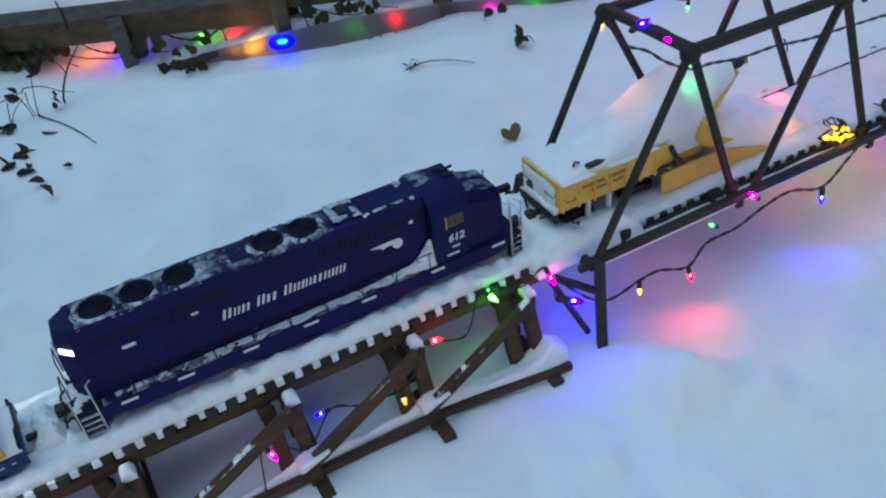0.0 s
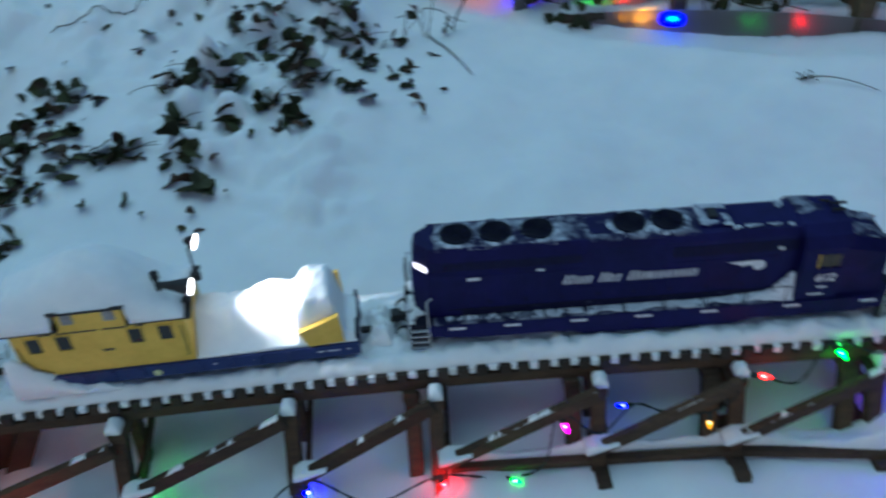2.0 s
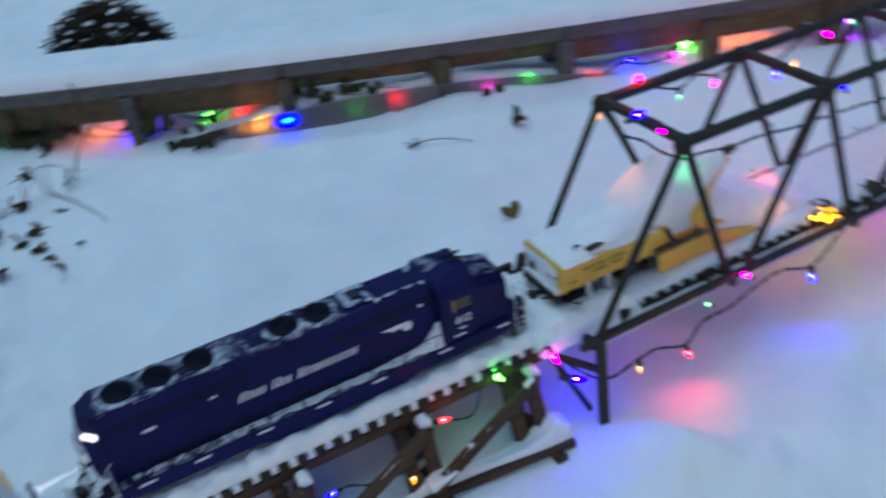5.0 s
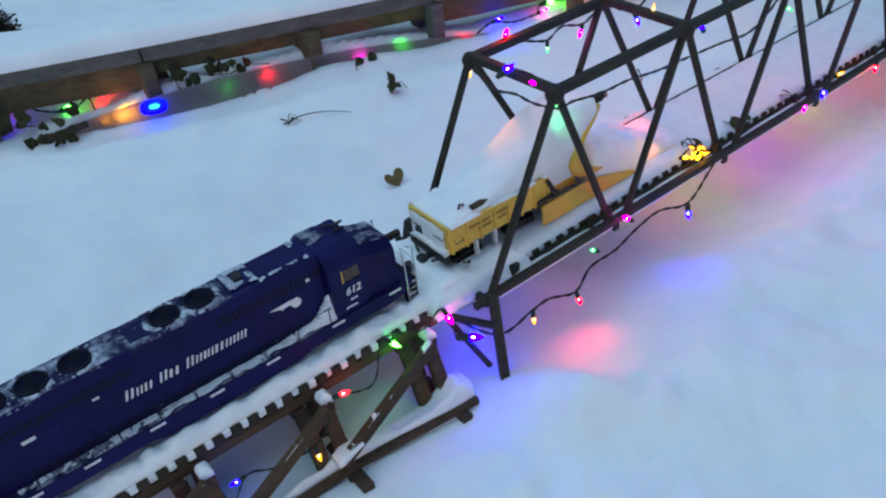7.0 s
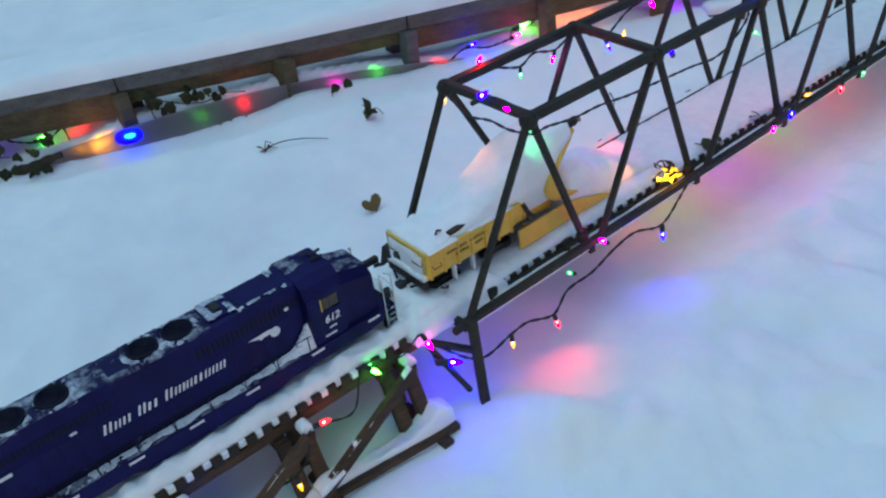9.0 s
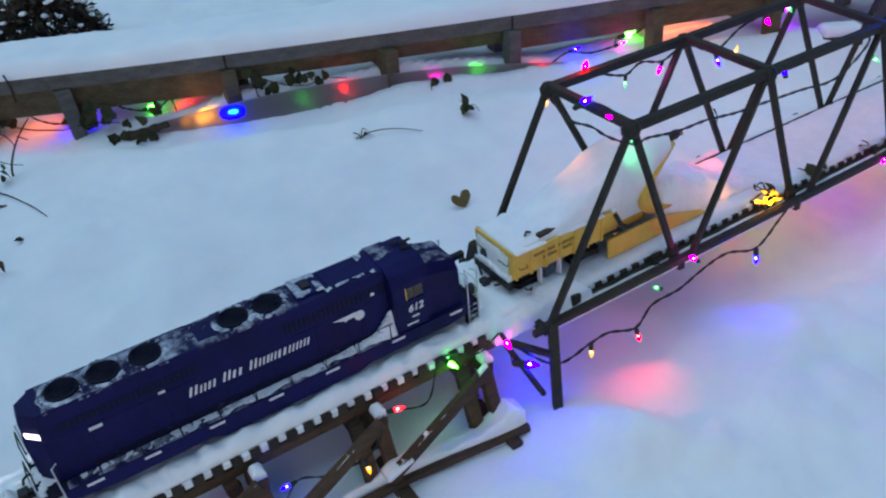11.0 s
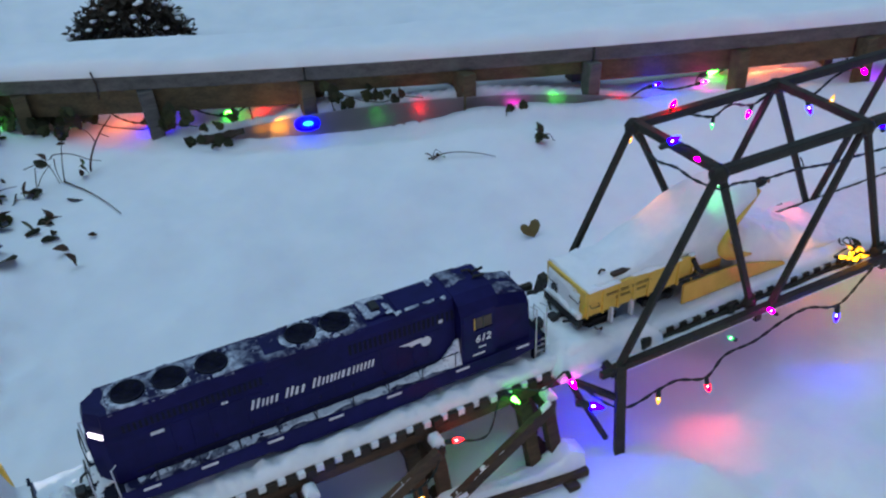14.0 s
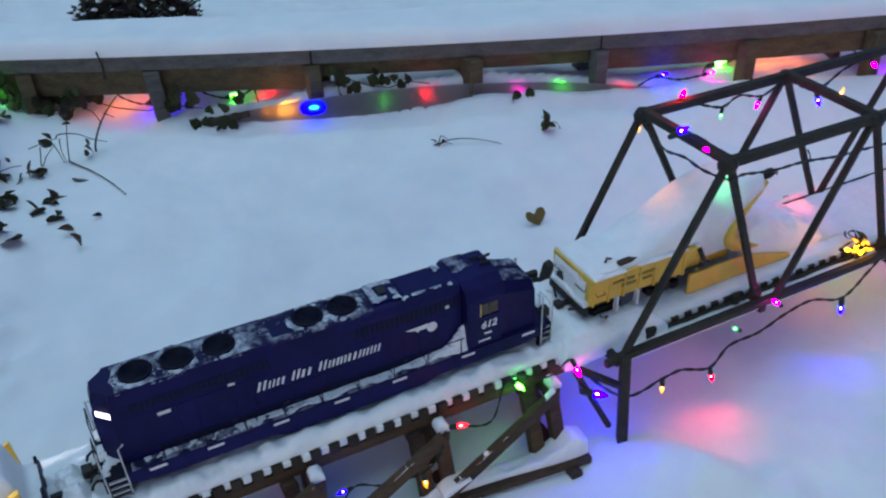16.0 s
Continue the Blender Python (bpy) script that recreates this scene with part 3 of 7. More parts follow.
x = -1.40
while x < -0.16:
    lay_tie(x + rng.uniform(-0.0015, 0.0015), track_y(x) + rng.uniform(-0.002, 0.002), 0.086, trestle, rng.uniform(-0.03, 0.03))
    x += 0.0277
for i, x in enumerate(BENTS):
    y = track_y(x)
    bm = bmesh.new()
    box(bm, x - 0.011, x + 0.011, y - 0.108, y + 0.108, -0.052, -0.030, 0.0015)
    cap = part("cap_beam", bm, TRESTLE, trestle)
    bm = heap(x - 0.010, x + 0.010, y - 0.111, y - 0.090, lambda a, b, x=x, y=y: -0.030 + 0.017 * edge_fall(a, b, x - 0.011, x + 0.011, y - 0.112, y - 0.085, 0.012), lambda a, b: -0.0295, 8, 8)
    part("snow", bm, SNOW_FINE, cap, "small cap of snow", smooth=True)
    for s in (-1, 1):
        part("batter_leg", beam(bmesh.new(), (x, y + s * 0.094, -0.045), (x - 0.004, y + s * 0.150, -0.175), 0.020, 0.020, 0.0015), TRESTLE, trestle)
        part("inner_leg", beam(bmesh.new(), (x, y + s * 0.040, -0.045), (x, y + s * 0.058, -0.175), 0.018, 0.018, 0.0015), TRESTLE, trestle)
    if i > 2:
        part("second_cap", cube(x - 0.046, x - 0.026, y - 0.090, y + 0.090, -0.054, -0.034, 0.0015), TRESTLE, trestle)
        for s in (-1, 1):
            part("second_leg", beam(bmesh.new(), (x - 0.033, y + s * 0.080, -0.046), (x - 0.035, y + s * 0.132, -0.175), 0.021, 0.021, 0.0015), TRESTLE, trestle)
    part("sill", cube(x - 0.010, x + 0.010, y - 0.184, y + 0.184, -0.167, -0.148, 0.0015), TRESTLE, trestle)
    part("cross_brace", beam(bmesh.new(), (x + 0.013, y - 0.125, -0.135), (x + 0.013, y + 0.09, -0.062), 0.006, 0.016, 0.001), TRESTLE, trestle)
    if i > 0:
        xl = BENTS[i - 1]
        top = Vector((x - 0.004, y - 0.119, -0.050 if i == 1 else -0.029))
        low = Vector((xl + (0.004 if i < 5 else -0.018), track_y(xl) - 0.146, -0.121))
        b = part("diagonal_brace", beam(bmesh.new(), top, low, 0.011, 0.024, 0.0015), TRESTLE, trestle)
        bm = heap(low.x - 0.006, low.x + 0.05, low.y - 0.008, low.y + 0.016,
                  lambda a, c, low=low: low.z + 0.007 + 0.42 * max(0.0, a - low.x) + 0.010 * math.exp(-(((a - low.x - 0.006) / 0.016) ** 2)) - 0.9 * max(0.0, a - low.x - 0.034),
                  lambda a, c, low=low: low.z + 0.004 + 0.42 * max(0.0, a - low.x), 12, 7, thin=0.001)
        part("snow", bm, SNOW_FINE, b, "snow caught on the brace", smooth=True)
        bm = heap(0.05, 0.97, -0.0054, 0.0054, lambda u, v, i=i: 0.0118 + 0.007 * (fbm(u, 0, 7.0, 3.3 * i) - 0.13) * (1 - (v / 0.0065) ** 2), lambda u, v: 0.0117, 60, 4, thin=0.0004)
        for w in bm.verts:
            w.co = low + (top - low) * w.co.x + Vector((0, w.co.y, w.co.z))
        if bm.faces:
            tagged(part("brace_snow", bm, SNOW_FINE, b, "thin snow along the brace", smooth=True), kind="stuff")
for a, b, w in (((-1.510, -0.100, -0.018), (-1.546, -0.185, -0.150), 0.022), ((-1.500, -0.085, -0.020), (-1.470, -0.165, -0.165), 0.018), ((-1.520, -0.070, -0.020), (-1.512, -0.130, -0.165), 0.024), ((-1.440, -0.080, -0.030), (-1.475, -0.100, -0.165), 0.014)):
    part("abutment_post", beam(bmesh.new(), a, b, w, w, 0.0015), TRESTLE, trestle)
for k in range(6):
    top_x, foot_x = -1.530 + 0.034 * k, -1.612 + 0.034 * k
    part("abutment_board", beam(bmesh.new(), (top_x, -0.064 - 0.003 * (k % 2), -0.032), (foot_x, -0.086 - 0.003 * (k % 2), -0.185), 0.009, 0.034 - 0.002 * (k % 3), 0.001), TIE, trestle, "dark board behind the abutment posts")
part("abutment_plank", beam(bmesh.new(), (-1.525, -0.092, -0.022), (-1.425, -0.092, -0.026), 0.012, 0.018, 0.0015), TRESTLE, trestle)
for x0, x1 in ((-0.79, -0.385), (-0.383, -0.158)):
    line = lambda a: -0.137 - 0.030 * smooth01((a + 0.45) / 0.30)
    rail = part("lower_side_rail", beam(bmesh.new(), (x0, line(x0), -0.1455), (x1, line(x1), -0.1455), 0.013, 0.013, 0.0015), TRESTLE, trestle)
    bm = heap(x0, x1, -0.176, -0.095,
              lambda a, b: -0.160 + (0.032 + 0.014 * fbm(a, b, 12, 3) + 0.020 * sum(math.exp(-(((a - k - 0.012) / 0.035) ** 2)) for k in BENTS[-3:])) * smooth01((b - line(a) + 0.001) / 0.012) * smooth01((-0.094 - b) / 0.035),
              lambda a, b: -0.161, 90, 26, thin=0.002)
    part("snow", bm, SNOW_FINE, rail, "snow bank against the side rail", smooth=True)


def deck_top(x, y):
    v = abs(y - track_y(x))
    z = 0.013 + 0.007 * fbm(x, y, 20, 4) + 0.005 * fbm(x, y, 55, 8)
    z += 0.004 * math.exp(-(((v - 0.066) / 0.012) ** 2)) - 0.004 * math.exp(-((v - 0.0225) / 0.005) ** 2)
    d = (0.0785 + 0.002 * fbm(x, 0, 50, 2) - v) / 0.020
    return z * math.sqrt(max(0.0, 1 - (1 - max(0.0, min(1.0, d))) ** 2))


def deck_snow(x0, x1, nx):
    bm = bmesh.new()
    rows = []
    for i in range(nx + 1):
        x = x0 + (x1 - x0) * i / nx
        rows.append([bm.verts.new((x, track_y(x) + u, deck_top(x, track_y(x) + u) + 0.0006)) for u in [-0.0785 + 0.157 * j / 44 for j in range(45)]])
    for a, b in zip(rows, rows[1:]):
        for j in range(44):
            bm.faces.new((a[j], b[j], b[j + 1], a[j + 1]))
    ret = bmesh.ops.extrude_face_region(bm, geom=bm.faces[:])
    for v in ret["geom"]:
        if isinstance(v, bmesh.types.BMVert):
            v.co.z = 0.0003
    return bm


part("deck_snow", deck_snow(-1.66, -0.15, 370), SNOW_FINE, trestle, "packed snow over the ties", smooth=True)
# snow between the ties
bm = bmesh.new()
x = -1.40
while x < -0.18:
    h = rng.uniform(-0.013, -0.009)
    a, b = x + 0.0080, x + 0.0277 - 0.0080
    y = track_y(x)
    box(bm, a, b, y - 0.0835 + rng.uniform(-0.002, 0.002), y + 0.083, h, 0.0002, 0.0015)
    x += 0.0277
tagged(part("tie_snow", bm, SNOW_FINE, trestle, "snow packed between the ties"), kind="stuff")

rails = thing("rail_pair", "two thin brass rails mostly buried in snow", "rail track", kind="structure")
for s in (-1, 1):
    bm = bmesh.new()
    n = 80
    pts = [(-1.9 + 3.6 * i / n, track_y(-1.9 + 3.6 * i / n) + s * 0.0235, 0.0045 - 0.0045 * smooth01((-1.9 + 3.6 * i / n + 0.08) / 0.1)) for i in range(n + 1)]
    for a, b in zip(pts, pts[1:]):
        beam(bm, a, b, 0.003, 0.008)
    part("rail", bm, RAIL, rails)

bridge = thing("truss_bridge", "dark bronze model truss bridge strung with coloured lights", "bridge")
PANEL, FIRST = 0.306, 0.098
APEX = [FIRST + PANEL * i for i in range(5)]
FAR = [FIRST + 0.317 * i for i in range(5)]
END_X = APEX[-1] + 0.20
for s in (-1, 1):
    part("top_chord", beam(bmesh.new(), (APEX[0] - 0.012, s * 0.098, 0.280), (FAR[-1] + 0.012, s * 0.098, 0.280), 0.015, 0.015, 0.001), BRIDGE, bridge)
    deep = 0.013 if s < 0 else 0.008
    part("bottom_chord", beam(bmesh.new(), (-0.095, s * (0.128 if s < 0 else 0.095), 0.004 if s < 0 else -0.007), (END_X, s * (0.128 if s < 0 else 0.095), 0.004 if s < 0 else -0.007), deep, deep, 0.001), BRIDGE, bridge)
    if s < 0:
        part("inner_chord", beam(bmesh.new(), (-0.02, s * 0.0925, -0.0105), (END_X, s * 0.0925, -0.0105), 0.005, 0.0085, 0.0006), BRIDGE, bridge)
    for i in range(5):
        ax = APEX[i] if s < 0 else FAR[i]
        left, right = (ax - (0.180 if i == 0 else 0.172), ax + 0.105) if s < 0 else (ax - 0.150, ax + (0.164 if i == 0 else 0.150))
        foot = s * (0.128 if s < 0 else 0.098)
        part("diagonal", beam(bmesh.new(), (left, foot, 0.004 if s < 0 else -0.010), (ax - 0.004, s * 0.100, 0.276), 0.0104, 0.0104, 0.001), BRIDGE, bridge)
        part("diagonal", beam(bmesh.new(), (ax + 0.004, s * 0.100, 0.276), (right, s * (0.109 if s < 0 else 0.098), 0.014 if s < 0 else -0.010), 0.0104, 0.0104, 0.001), BRIDGE, bridge)
        bm = bmesh.new()
        lathe(bm, [(0.006, -0.014), (0.014, -0.008), (0.016, 0.002), (0.011, 0.011), (0.004, 0.014)], Matrix.Translation((ax, s * 0.099, 0.277)), 10)
        part("joint", bm, BRIDGE, bridge, smooth=True)
        if s > 0:
            continue
        bm = bmesh.new()
        lathe(bm, [(0.004, -0.016), (0.011, -0.008), (0.011, 0.004), (0.005, 0.010)], Matrix.Translation((right, s * 0.110, 0.012)), 8)
        part("joint", bm, BRIDGE, bridge, smooth=True)
for ax, bx in zip(APEX, FAR):
    part("cross_strut", beam(bmesh.new(), (ax, -0.096, 0.284), (bx, 0.096, 0.284), 0.015, 0.013, 0.001), BRIDGE, bridge)
for s in (-1, 1):
    part("end_leg", beam(bmesh.new(), (-0.080 if s < 0 else -0.050, s * 0.131, 0.010), (-0.103 if s < 0 else -0.06, s * 0.176, -0.165), 0.016, 0.016, 0.001), BRIDGE, bridge)
    part("end_brace", beam(bmesh.new(), (-0.155, s * 0.095, -0.012), (-0.088, s * 0.145, -0.045), 0.010, 0.010, 0.001), BRIDGE, bridge)
    part("end_brace", beam(bmesh.new(), (-0.150, s * 0.100, -0.020), (-0.112, s * 0.150, -0.115), 0.008, 0.008, 0.001), BRIDGE, bridge)
    part("end_brace", beam(bmesh.new(), (-0.115, s * 0.128, 0.001), (-0.078, s * 0.128, 0.001), 0.010, 0.012, 0.001), BRIDGE, bridge)
    part("end_leg", beam(bmesh.new(), (END_X - 0.02, s * 0.131, 0.000), (END_X, s * 0.15, -0.165), 0.016, 0.016, 0.001), BRIDGE, bridge)
part("floor_beam", cube(-0.09, -0.078, -0.125, 0.125, -0.018, -0.006), BRIDGE, bridge)
for i in range(5):
    a = APEX[i] + 0.110
    part("floor_beam", cube(a, a + 0.012, -0.126, 0.126, -0.024, -0.012), BRIDGE, bridge)
x = 0.0
k = 0
while x < END_X - 0.02:
    off = (x - 0.222) % PANEL
    if not (off < 0.020 or off > PANEL - 0.020):
        lay_tie(x, rng.uniform(-0.001, 0.001) - 0.005, 0.0845, bridge, rng.uniform(-0.02, 0.02))
    x += 0.0277


def bridge_top(x, y):
    v = abs(y)
    z = 0.010 + 0.003 * fbm(x, y, 18, 6) + 0.0012 * fbm(x, y, 70, 2) - 0.0004 * math.exp(-((v - 0.0225) / 0.006) ** 2)
    z += 0.016 * math.exp(-(((x - 0.40) / 0.06) ** 2 + (y / 0.055) ** 2))
    z += 0.018 * smooth01((-0.02 - x) / 0.10) * smooth01((x + 0.16) / 0.03)
    d = (0.0845 + 0.004 * fbm(x, 3, 40, 2) - v) / 0.014
    return z * math.sqrt(max(0.0, 1 - (1 - max(0.0, min(1.0, d))) ** 2))


bm = heap(-0.152, END_X, -0.085, 0.085, bridge_top, lambda a, b: 0.0005, 420, 44)
part("deck_snow", bm, SNOW_FINE, bridge, "snow over the bridge deck", smooth=True)
bm = bmesh.new()
box(bm, -0.004, END_X, -0.0872, 0.0830, -0.0080, -0.0012)
part("deck_fill", bm, SNOW_FINE, bridge, "snow packed between the bridge ties")
for s in (-1, 1):
    part("stringer", cube(-0.002, END_X, min(s * 0.0770, s * 0.0838), max(s * 0.0770, s * 0.0838), -0.0165, -0.0085), BRIDGE, bridge)
bm = heap(-0.150, -0.004, -0.090, 0.090, lambda a, b: -0.0010 if abs(b) < 0.076 + 0.012 * fbm(a, 2 + (b > 0), 45, 3) else -0.0145, lambda a, b: -0.0145, 70, 60, thin=0.0010)
part("joint_snow", bm, SNOW_FINE, bridge, "crumbly snow at the bridge's end", smooth=True)
bm = heap(-0.170, 0.03, -0.104, -0.042, lambda a, b: -0.012 + 0.036 * edge_fall(a, b, -0.172, 0.034, -0.099 + 0.008 * fbm(a, 1, 9, 2), 0.0, 0.045) * (1 + 0.22 * fbm(a, b, 14, 7)), lambda a, b: -0.012, 90, 34, thin=0.0010)
part("snow_mound", bm, SNOW_FINE, bridge, "rounded snow heaped over the bridge's end", smooth=True)
for s in (-1, 1):
    bm = heap(-0.07, END_X, min(s * 0.1215, s * 0.0955), max(s * 0.1215, s * 0.0955), lambda a, b: -0.0155 + 0.005 * smooth01(0.7 + fbm(a, b, 9, 3)), lambda a, b: -0.0185, 200, 4)
    part("side_snow", bm, SNOW_FINE, bridge, "snow lying along the bridge edge", smooth=True)

for i in range(5):
    for s, a in ((-1, APEX[i] + 0.082), (-1, APEX[i] + 0.130)):
        bm = bmesh.new()
        box(bm, a - 0.007, a + 0.007, -0.099, -0.086, -0.016, 0.004, 0.003)
        part("stringer_end", bm, BRIDGE, bridge)
bm = bmesh.new()
box(bm, -0.012, 0.008, -0.100, -0.084, -0.016, 0.006, 0.003)
part("stringer_end", bm, BRIDGE, bridge)

# ---- rolling stock ----


def wheel_truck(parent, cx, half, axles, gap):
    """A truck: two side frames, axles and wheels."""
    truck = part("truck_frame", cube(cx - half, cx + half, -0.036, -0.030, 0.014, 0.028, 0.001), BLACK, parent)
    part("truck_frame", cube(cx - half, cx + half, 0.030, 0.036, 0.014, 0.028, 0.001), BLACK, parent)
    part("bolster", cube(cx - 0.012, cx + 0.012, -0.030, 0.030, 0.018, 0.034), BLACK, parent)
    for k in range(axles):
        x = cx + (k - (axles - 1) / 2) * gap
        for s in (-1, 1):
            bm = lathe(bmesh.new(), [(0.003, 0.0), (0.0145, 0.0), (0.0145, 0.002), (0.013, 0.006), (0.003, 0.006)], aim((x, s * 0.021, 0.0225), (0, s, 0)), 18)
            part("wheel", bm, NAVY_DARK, parent)
            part("axle_box", cube(x - 0.005, x + 0.005, min(s * 0.036, s * 0.040), max(s * 0.036, s * 0.040), 0.016, 0.028, 0.001), BLACK, parent)
        part("axle", tube(bmesh.new(), [(x, -0.022, 0.0225), (x, 0.022, 0.0225)], 0.0025, 8), BLACK, parent)
    return truck


def coupler(parent, x0, x1, z=0.030):
    bm = bmesh.new()
    box(bm, min(x0, x1), max(x0, x1), -0.004, 0.004, z - 0.004, z + 0.004, 0.001)
    box(bm, x1 - 0.007, x1 + 0.007, -0.008, 0.008, z - 0.007, z + 0.007, 0.002)
    part("coupler", bm, BLACK, parent)


def ladder(parent, x, y, z0, z1, width, steps, mat_rail, flare=0.0):
    """Corner steps with two upright handrails."""
    for k in range(steps):
        z = z0 + (z1 - z0) * (k + 0.3) / steps
        part("step", cube(x - width / 2, x + width / 2, min(y, y * 0.88), max(y, y * 0.88), z - 0.0015, z + 0.0008), mat_rail, parent)
    part("step_side", cube(x - width / 2 - 0.0015, x - width / 2, min(y, y * 0.84), max(y, y * 0.84), z0, z1), NAVY_DARK, parent)
    part("step_side", cube(x + width / 2, x + width / 2 + 0.0015, min(y, y * 0.84), max(y, y * 0.84), z0, z1), NAVY_DARK, parent)


# --- diesel locomotive ---
loco = thing("diesel_locomotive", "dark blue model diesel locomotive with white lettering dusted with snow", "locomotive", pose(-0.808, 0, 0))
part("frame", cube(0.0125, 0.632, -0.050, 0.050, 0.040, 0.052, 0.001), NAVY, loco)
for s in (-1, 1):
    part("side_sill", slab([(0.004, 0.0515), (0.004, 0.034), (0.030, 0.030), (0.060, 0.027), (0.195, 0.027), (0.215, 0.020), (0.425, 0.020), (0.445, 0.027), (0.585, 0.027), (0.612, 0.032), (0.632, 0.034), (0.632, 0.0515)], min(s * 0.0475, s * 0.053), max(s * 0.0475, s * 0.053)), NAVY, loco)
part("fuel_tank", prism([(-0.046, 0.036), (-0.046, 0.020), (-0.036, 0.012), (0.036, 0.012), (0.046, 0.020), (0.046, 0.036)], 0.235, 0.40), NAVY_DARK, loco)
for cx in (0.122, 0.522):
    wheel_truck(loco, cx, 0.085, 3, 0.057)
part("end_plate", cube(-0.027, 0.012, -0.050, 0.050, 0.026, 0.052, 0.001), NAVY_DARK, loco)
part("pilot", cube(-0.022, 0.004, -0.0465, 0.0465, 0.010, 0.026, 0.002), NAVY_DARK, loco)
part("end_plate", cube(0.632, 0.641, -0.050, 0.050, 0.020, 0.052, 0.001), NAVY_DARK, loco)
coupler(loco, -0.027, -0.044)
for y, z in ((-0.030, 0.032), (-0.020, 0.036), (0.024, 0.034)):
    part("air_hose", tube(bmesh.new(), [(-0.026, y, z), (-0.034, y, z + 0.004), (-0.041, y + 0.003, z - 0.004), (-0.044, y + 0.008, z - 0.016)], 0.0020, 6), BLACK, loco)
coupler(loco, 0.640, 0.662)
HOOD = [(-0.034, 0.052), (-0.034, 0.152), (-0.030, 0.162), (-0.025, 0.164), (0.025, 0.164), (0.030, 0.162), (0.034, 0.152), (0.034, 0.052)]
part("long_hood", prism(HOOD, 0.215, 0.494), NAVY, loco)
FLARE = [(-0.034, 0.052), (-0.034, 0.122), (-0.038, 0.134), (-0.038, 0.149), (-0.029, 0.164), (0.029, 0.164), (0.038, 0.149), (0.038, 0.134), (0.034, 0.122), (0.034, 0.052)]
bm = prism(FLARE, 0.005, 0.215)
for v in bm.verts:
    if v.co.x < 0.05 and v.co.z > 0.14:
        v.co.x += 0.003 * (v.co.z - 0.14) / 0.023
part("radiator_hood", bm, NAVY, loco)
# rear end: slanted corners
bm = bmesh.new()
prof = [(-0.015, -0.012), (-0.015, 0.012), (0.007, 0.034), (0.007, -0.034)]
lo = [bm.verts.new((x, y, 0.052)) for x, y in prof]
hi = [bm.verts.new((x + (0.002 if x < 0.01 else 0), y * 0.98, 0.148)) for x, y in prof]
tp = [bm.verts.new((x + (0.006 if x < 0.01 else -0.001), y * 0.86, 0.1638)) for x, y in prof]
for a, b in ((lo, hi), (hi, tp)):
    for j in range(4):
        bm.faces.new((a[j], a[(j + 1) % 4], b[(j + 1) % 4], b[j]))
bm.faces.new(lo), bm.faces.new(tp)
rear = part("rear_hood_end", bm, NAVY, loco)
for s in (-1, 1):
    board = cube(-0.011, 0.011, -0.0012, 0.0012, -0.004, 0.004, 0.0006)
    bmesh.ops.transform(board, matrix=Matrix.Translation((-0.003, s * 0.0228, 0.132)) @ Matrix.Rotation(s * radians(45), 4, "Z"), verts=board.verts)
    part("number_board", board, LENS_SOFT, rear, "lit white number board")
part("rear_door", cube(-0.0165, -0.013, -0.009, 0.009, 0.060, 0.118, 0.0008), NAVY, rear)
for s in (-1, 1):
    # radiator grilles
    bm = bmesh.new()
    for k in range(26):
        x = 0.028 + 0.007 * k
        box(bm, x, x + 0.0035, min(s * 0.0378, s * 0.0388), max(s * 0.0378, s * 0.0388), 0.1345, 0.1465)
    part("radiator_grille", bm, NAVY_DARK, loco)
    bm = bmesh.new()
    for k in range(22):
        x = 0.33 + 0.0075 * k
        box(bm, x, x + 0.004, min(s * 0.0338, s * 0.0346), max(s * 0.0338, s * 0.0346), 0.128, 0.145)
    part("intake_grille", bm, NAVY_DARK, loco)
    # engine room doors
    for k in range(17):
        x = 0.060 + 0.0243 * k
        d = part("hood_door", cube(x, x + 0.0225, min(s * 0.0335, s * 0.0346), max(s * 0.0335, s * 0.0346), 0.056, 0.088 if 5 < k < 11 else 0.120, 0.0003), NAVY, loco)
        if k % 2:
            part("latch", cube(x + 0.002, x + 0.004, min(s * 0.0344, s * 0.0353), max(s * 0.0344, s * 0.0353), 0.072, 0.078), NAVY_DARK, d)
    part("walkway_panel", cube(0.05, 0.50, min(s * 0.0345, s * 0.0358), max(s * 0.0345, s * 0.0358), 0.0525, 0.064, 0.0005), NAVY_DUSTED, loco)
    for k in range(9):
        x = 0.052 + 0.054 * k
        part("stanchion", tube(bmesh.new(), [(x, s * 0.0515, 0.050), (x, s * 0.0515, 0.079)], 0.0008, 6), NAVY_DARK, loco)
    part("handrail", tube(bmesh.new(), [(0.03, s * 0.0515, 0.079), (0.49, s * 0.0515, 0.079)], 0.0008, 6), NAVY_DARK, loco)
    for x in (0.030, 0.105, 0.195, 0.283, 0.372, 0.484, 0.588):
        part("sill_mark", cube(x, x + 0.022, min(s * 0.0528, s * 0.0534), max(s * 0.0528, s * 0.0534), 0.0435, 0.0475), WHITE, loco, "small white sill stripe")
    ladder(loco, -0.010, s * 0.0535, 0.012, 0.052, 0.022, 4, STEEL)
    ladder(loco, 0.630, s * 0.053, 0.010, 0.052, 0.018, 4, STEEL)
    for x in (-0.023, 0.003):
        part("grab_rail", tube(bmesh.new(), [(x, s * 0.0545, 0.014), (x - 0.001, s * 0.0548, 0.098), (x + 0.006, s * 0.050, 0.100)], 0.0012, 6), STEEL, loco, "white end handrail")
    for x in (0.622, 0.640):
        part("grab_rail", tube(bmesh.new(), [(x, s * 0.0545, 0.014), (x, s * 0.0548, 0.108), (x - 0.008, s * 0.047, 0.112)], 0.0012, 6), STEEL, loco, "white end handrail")
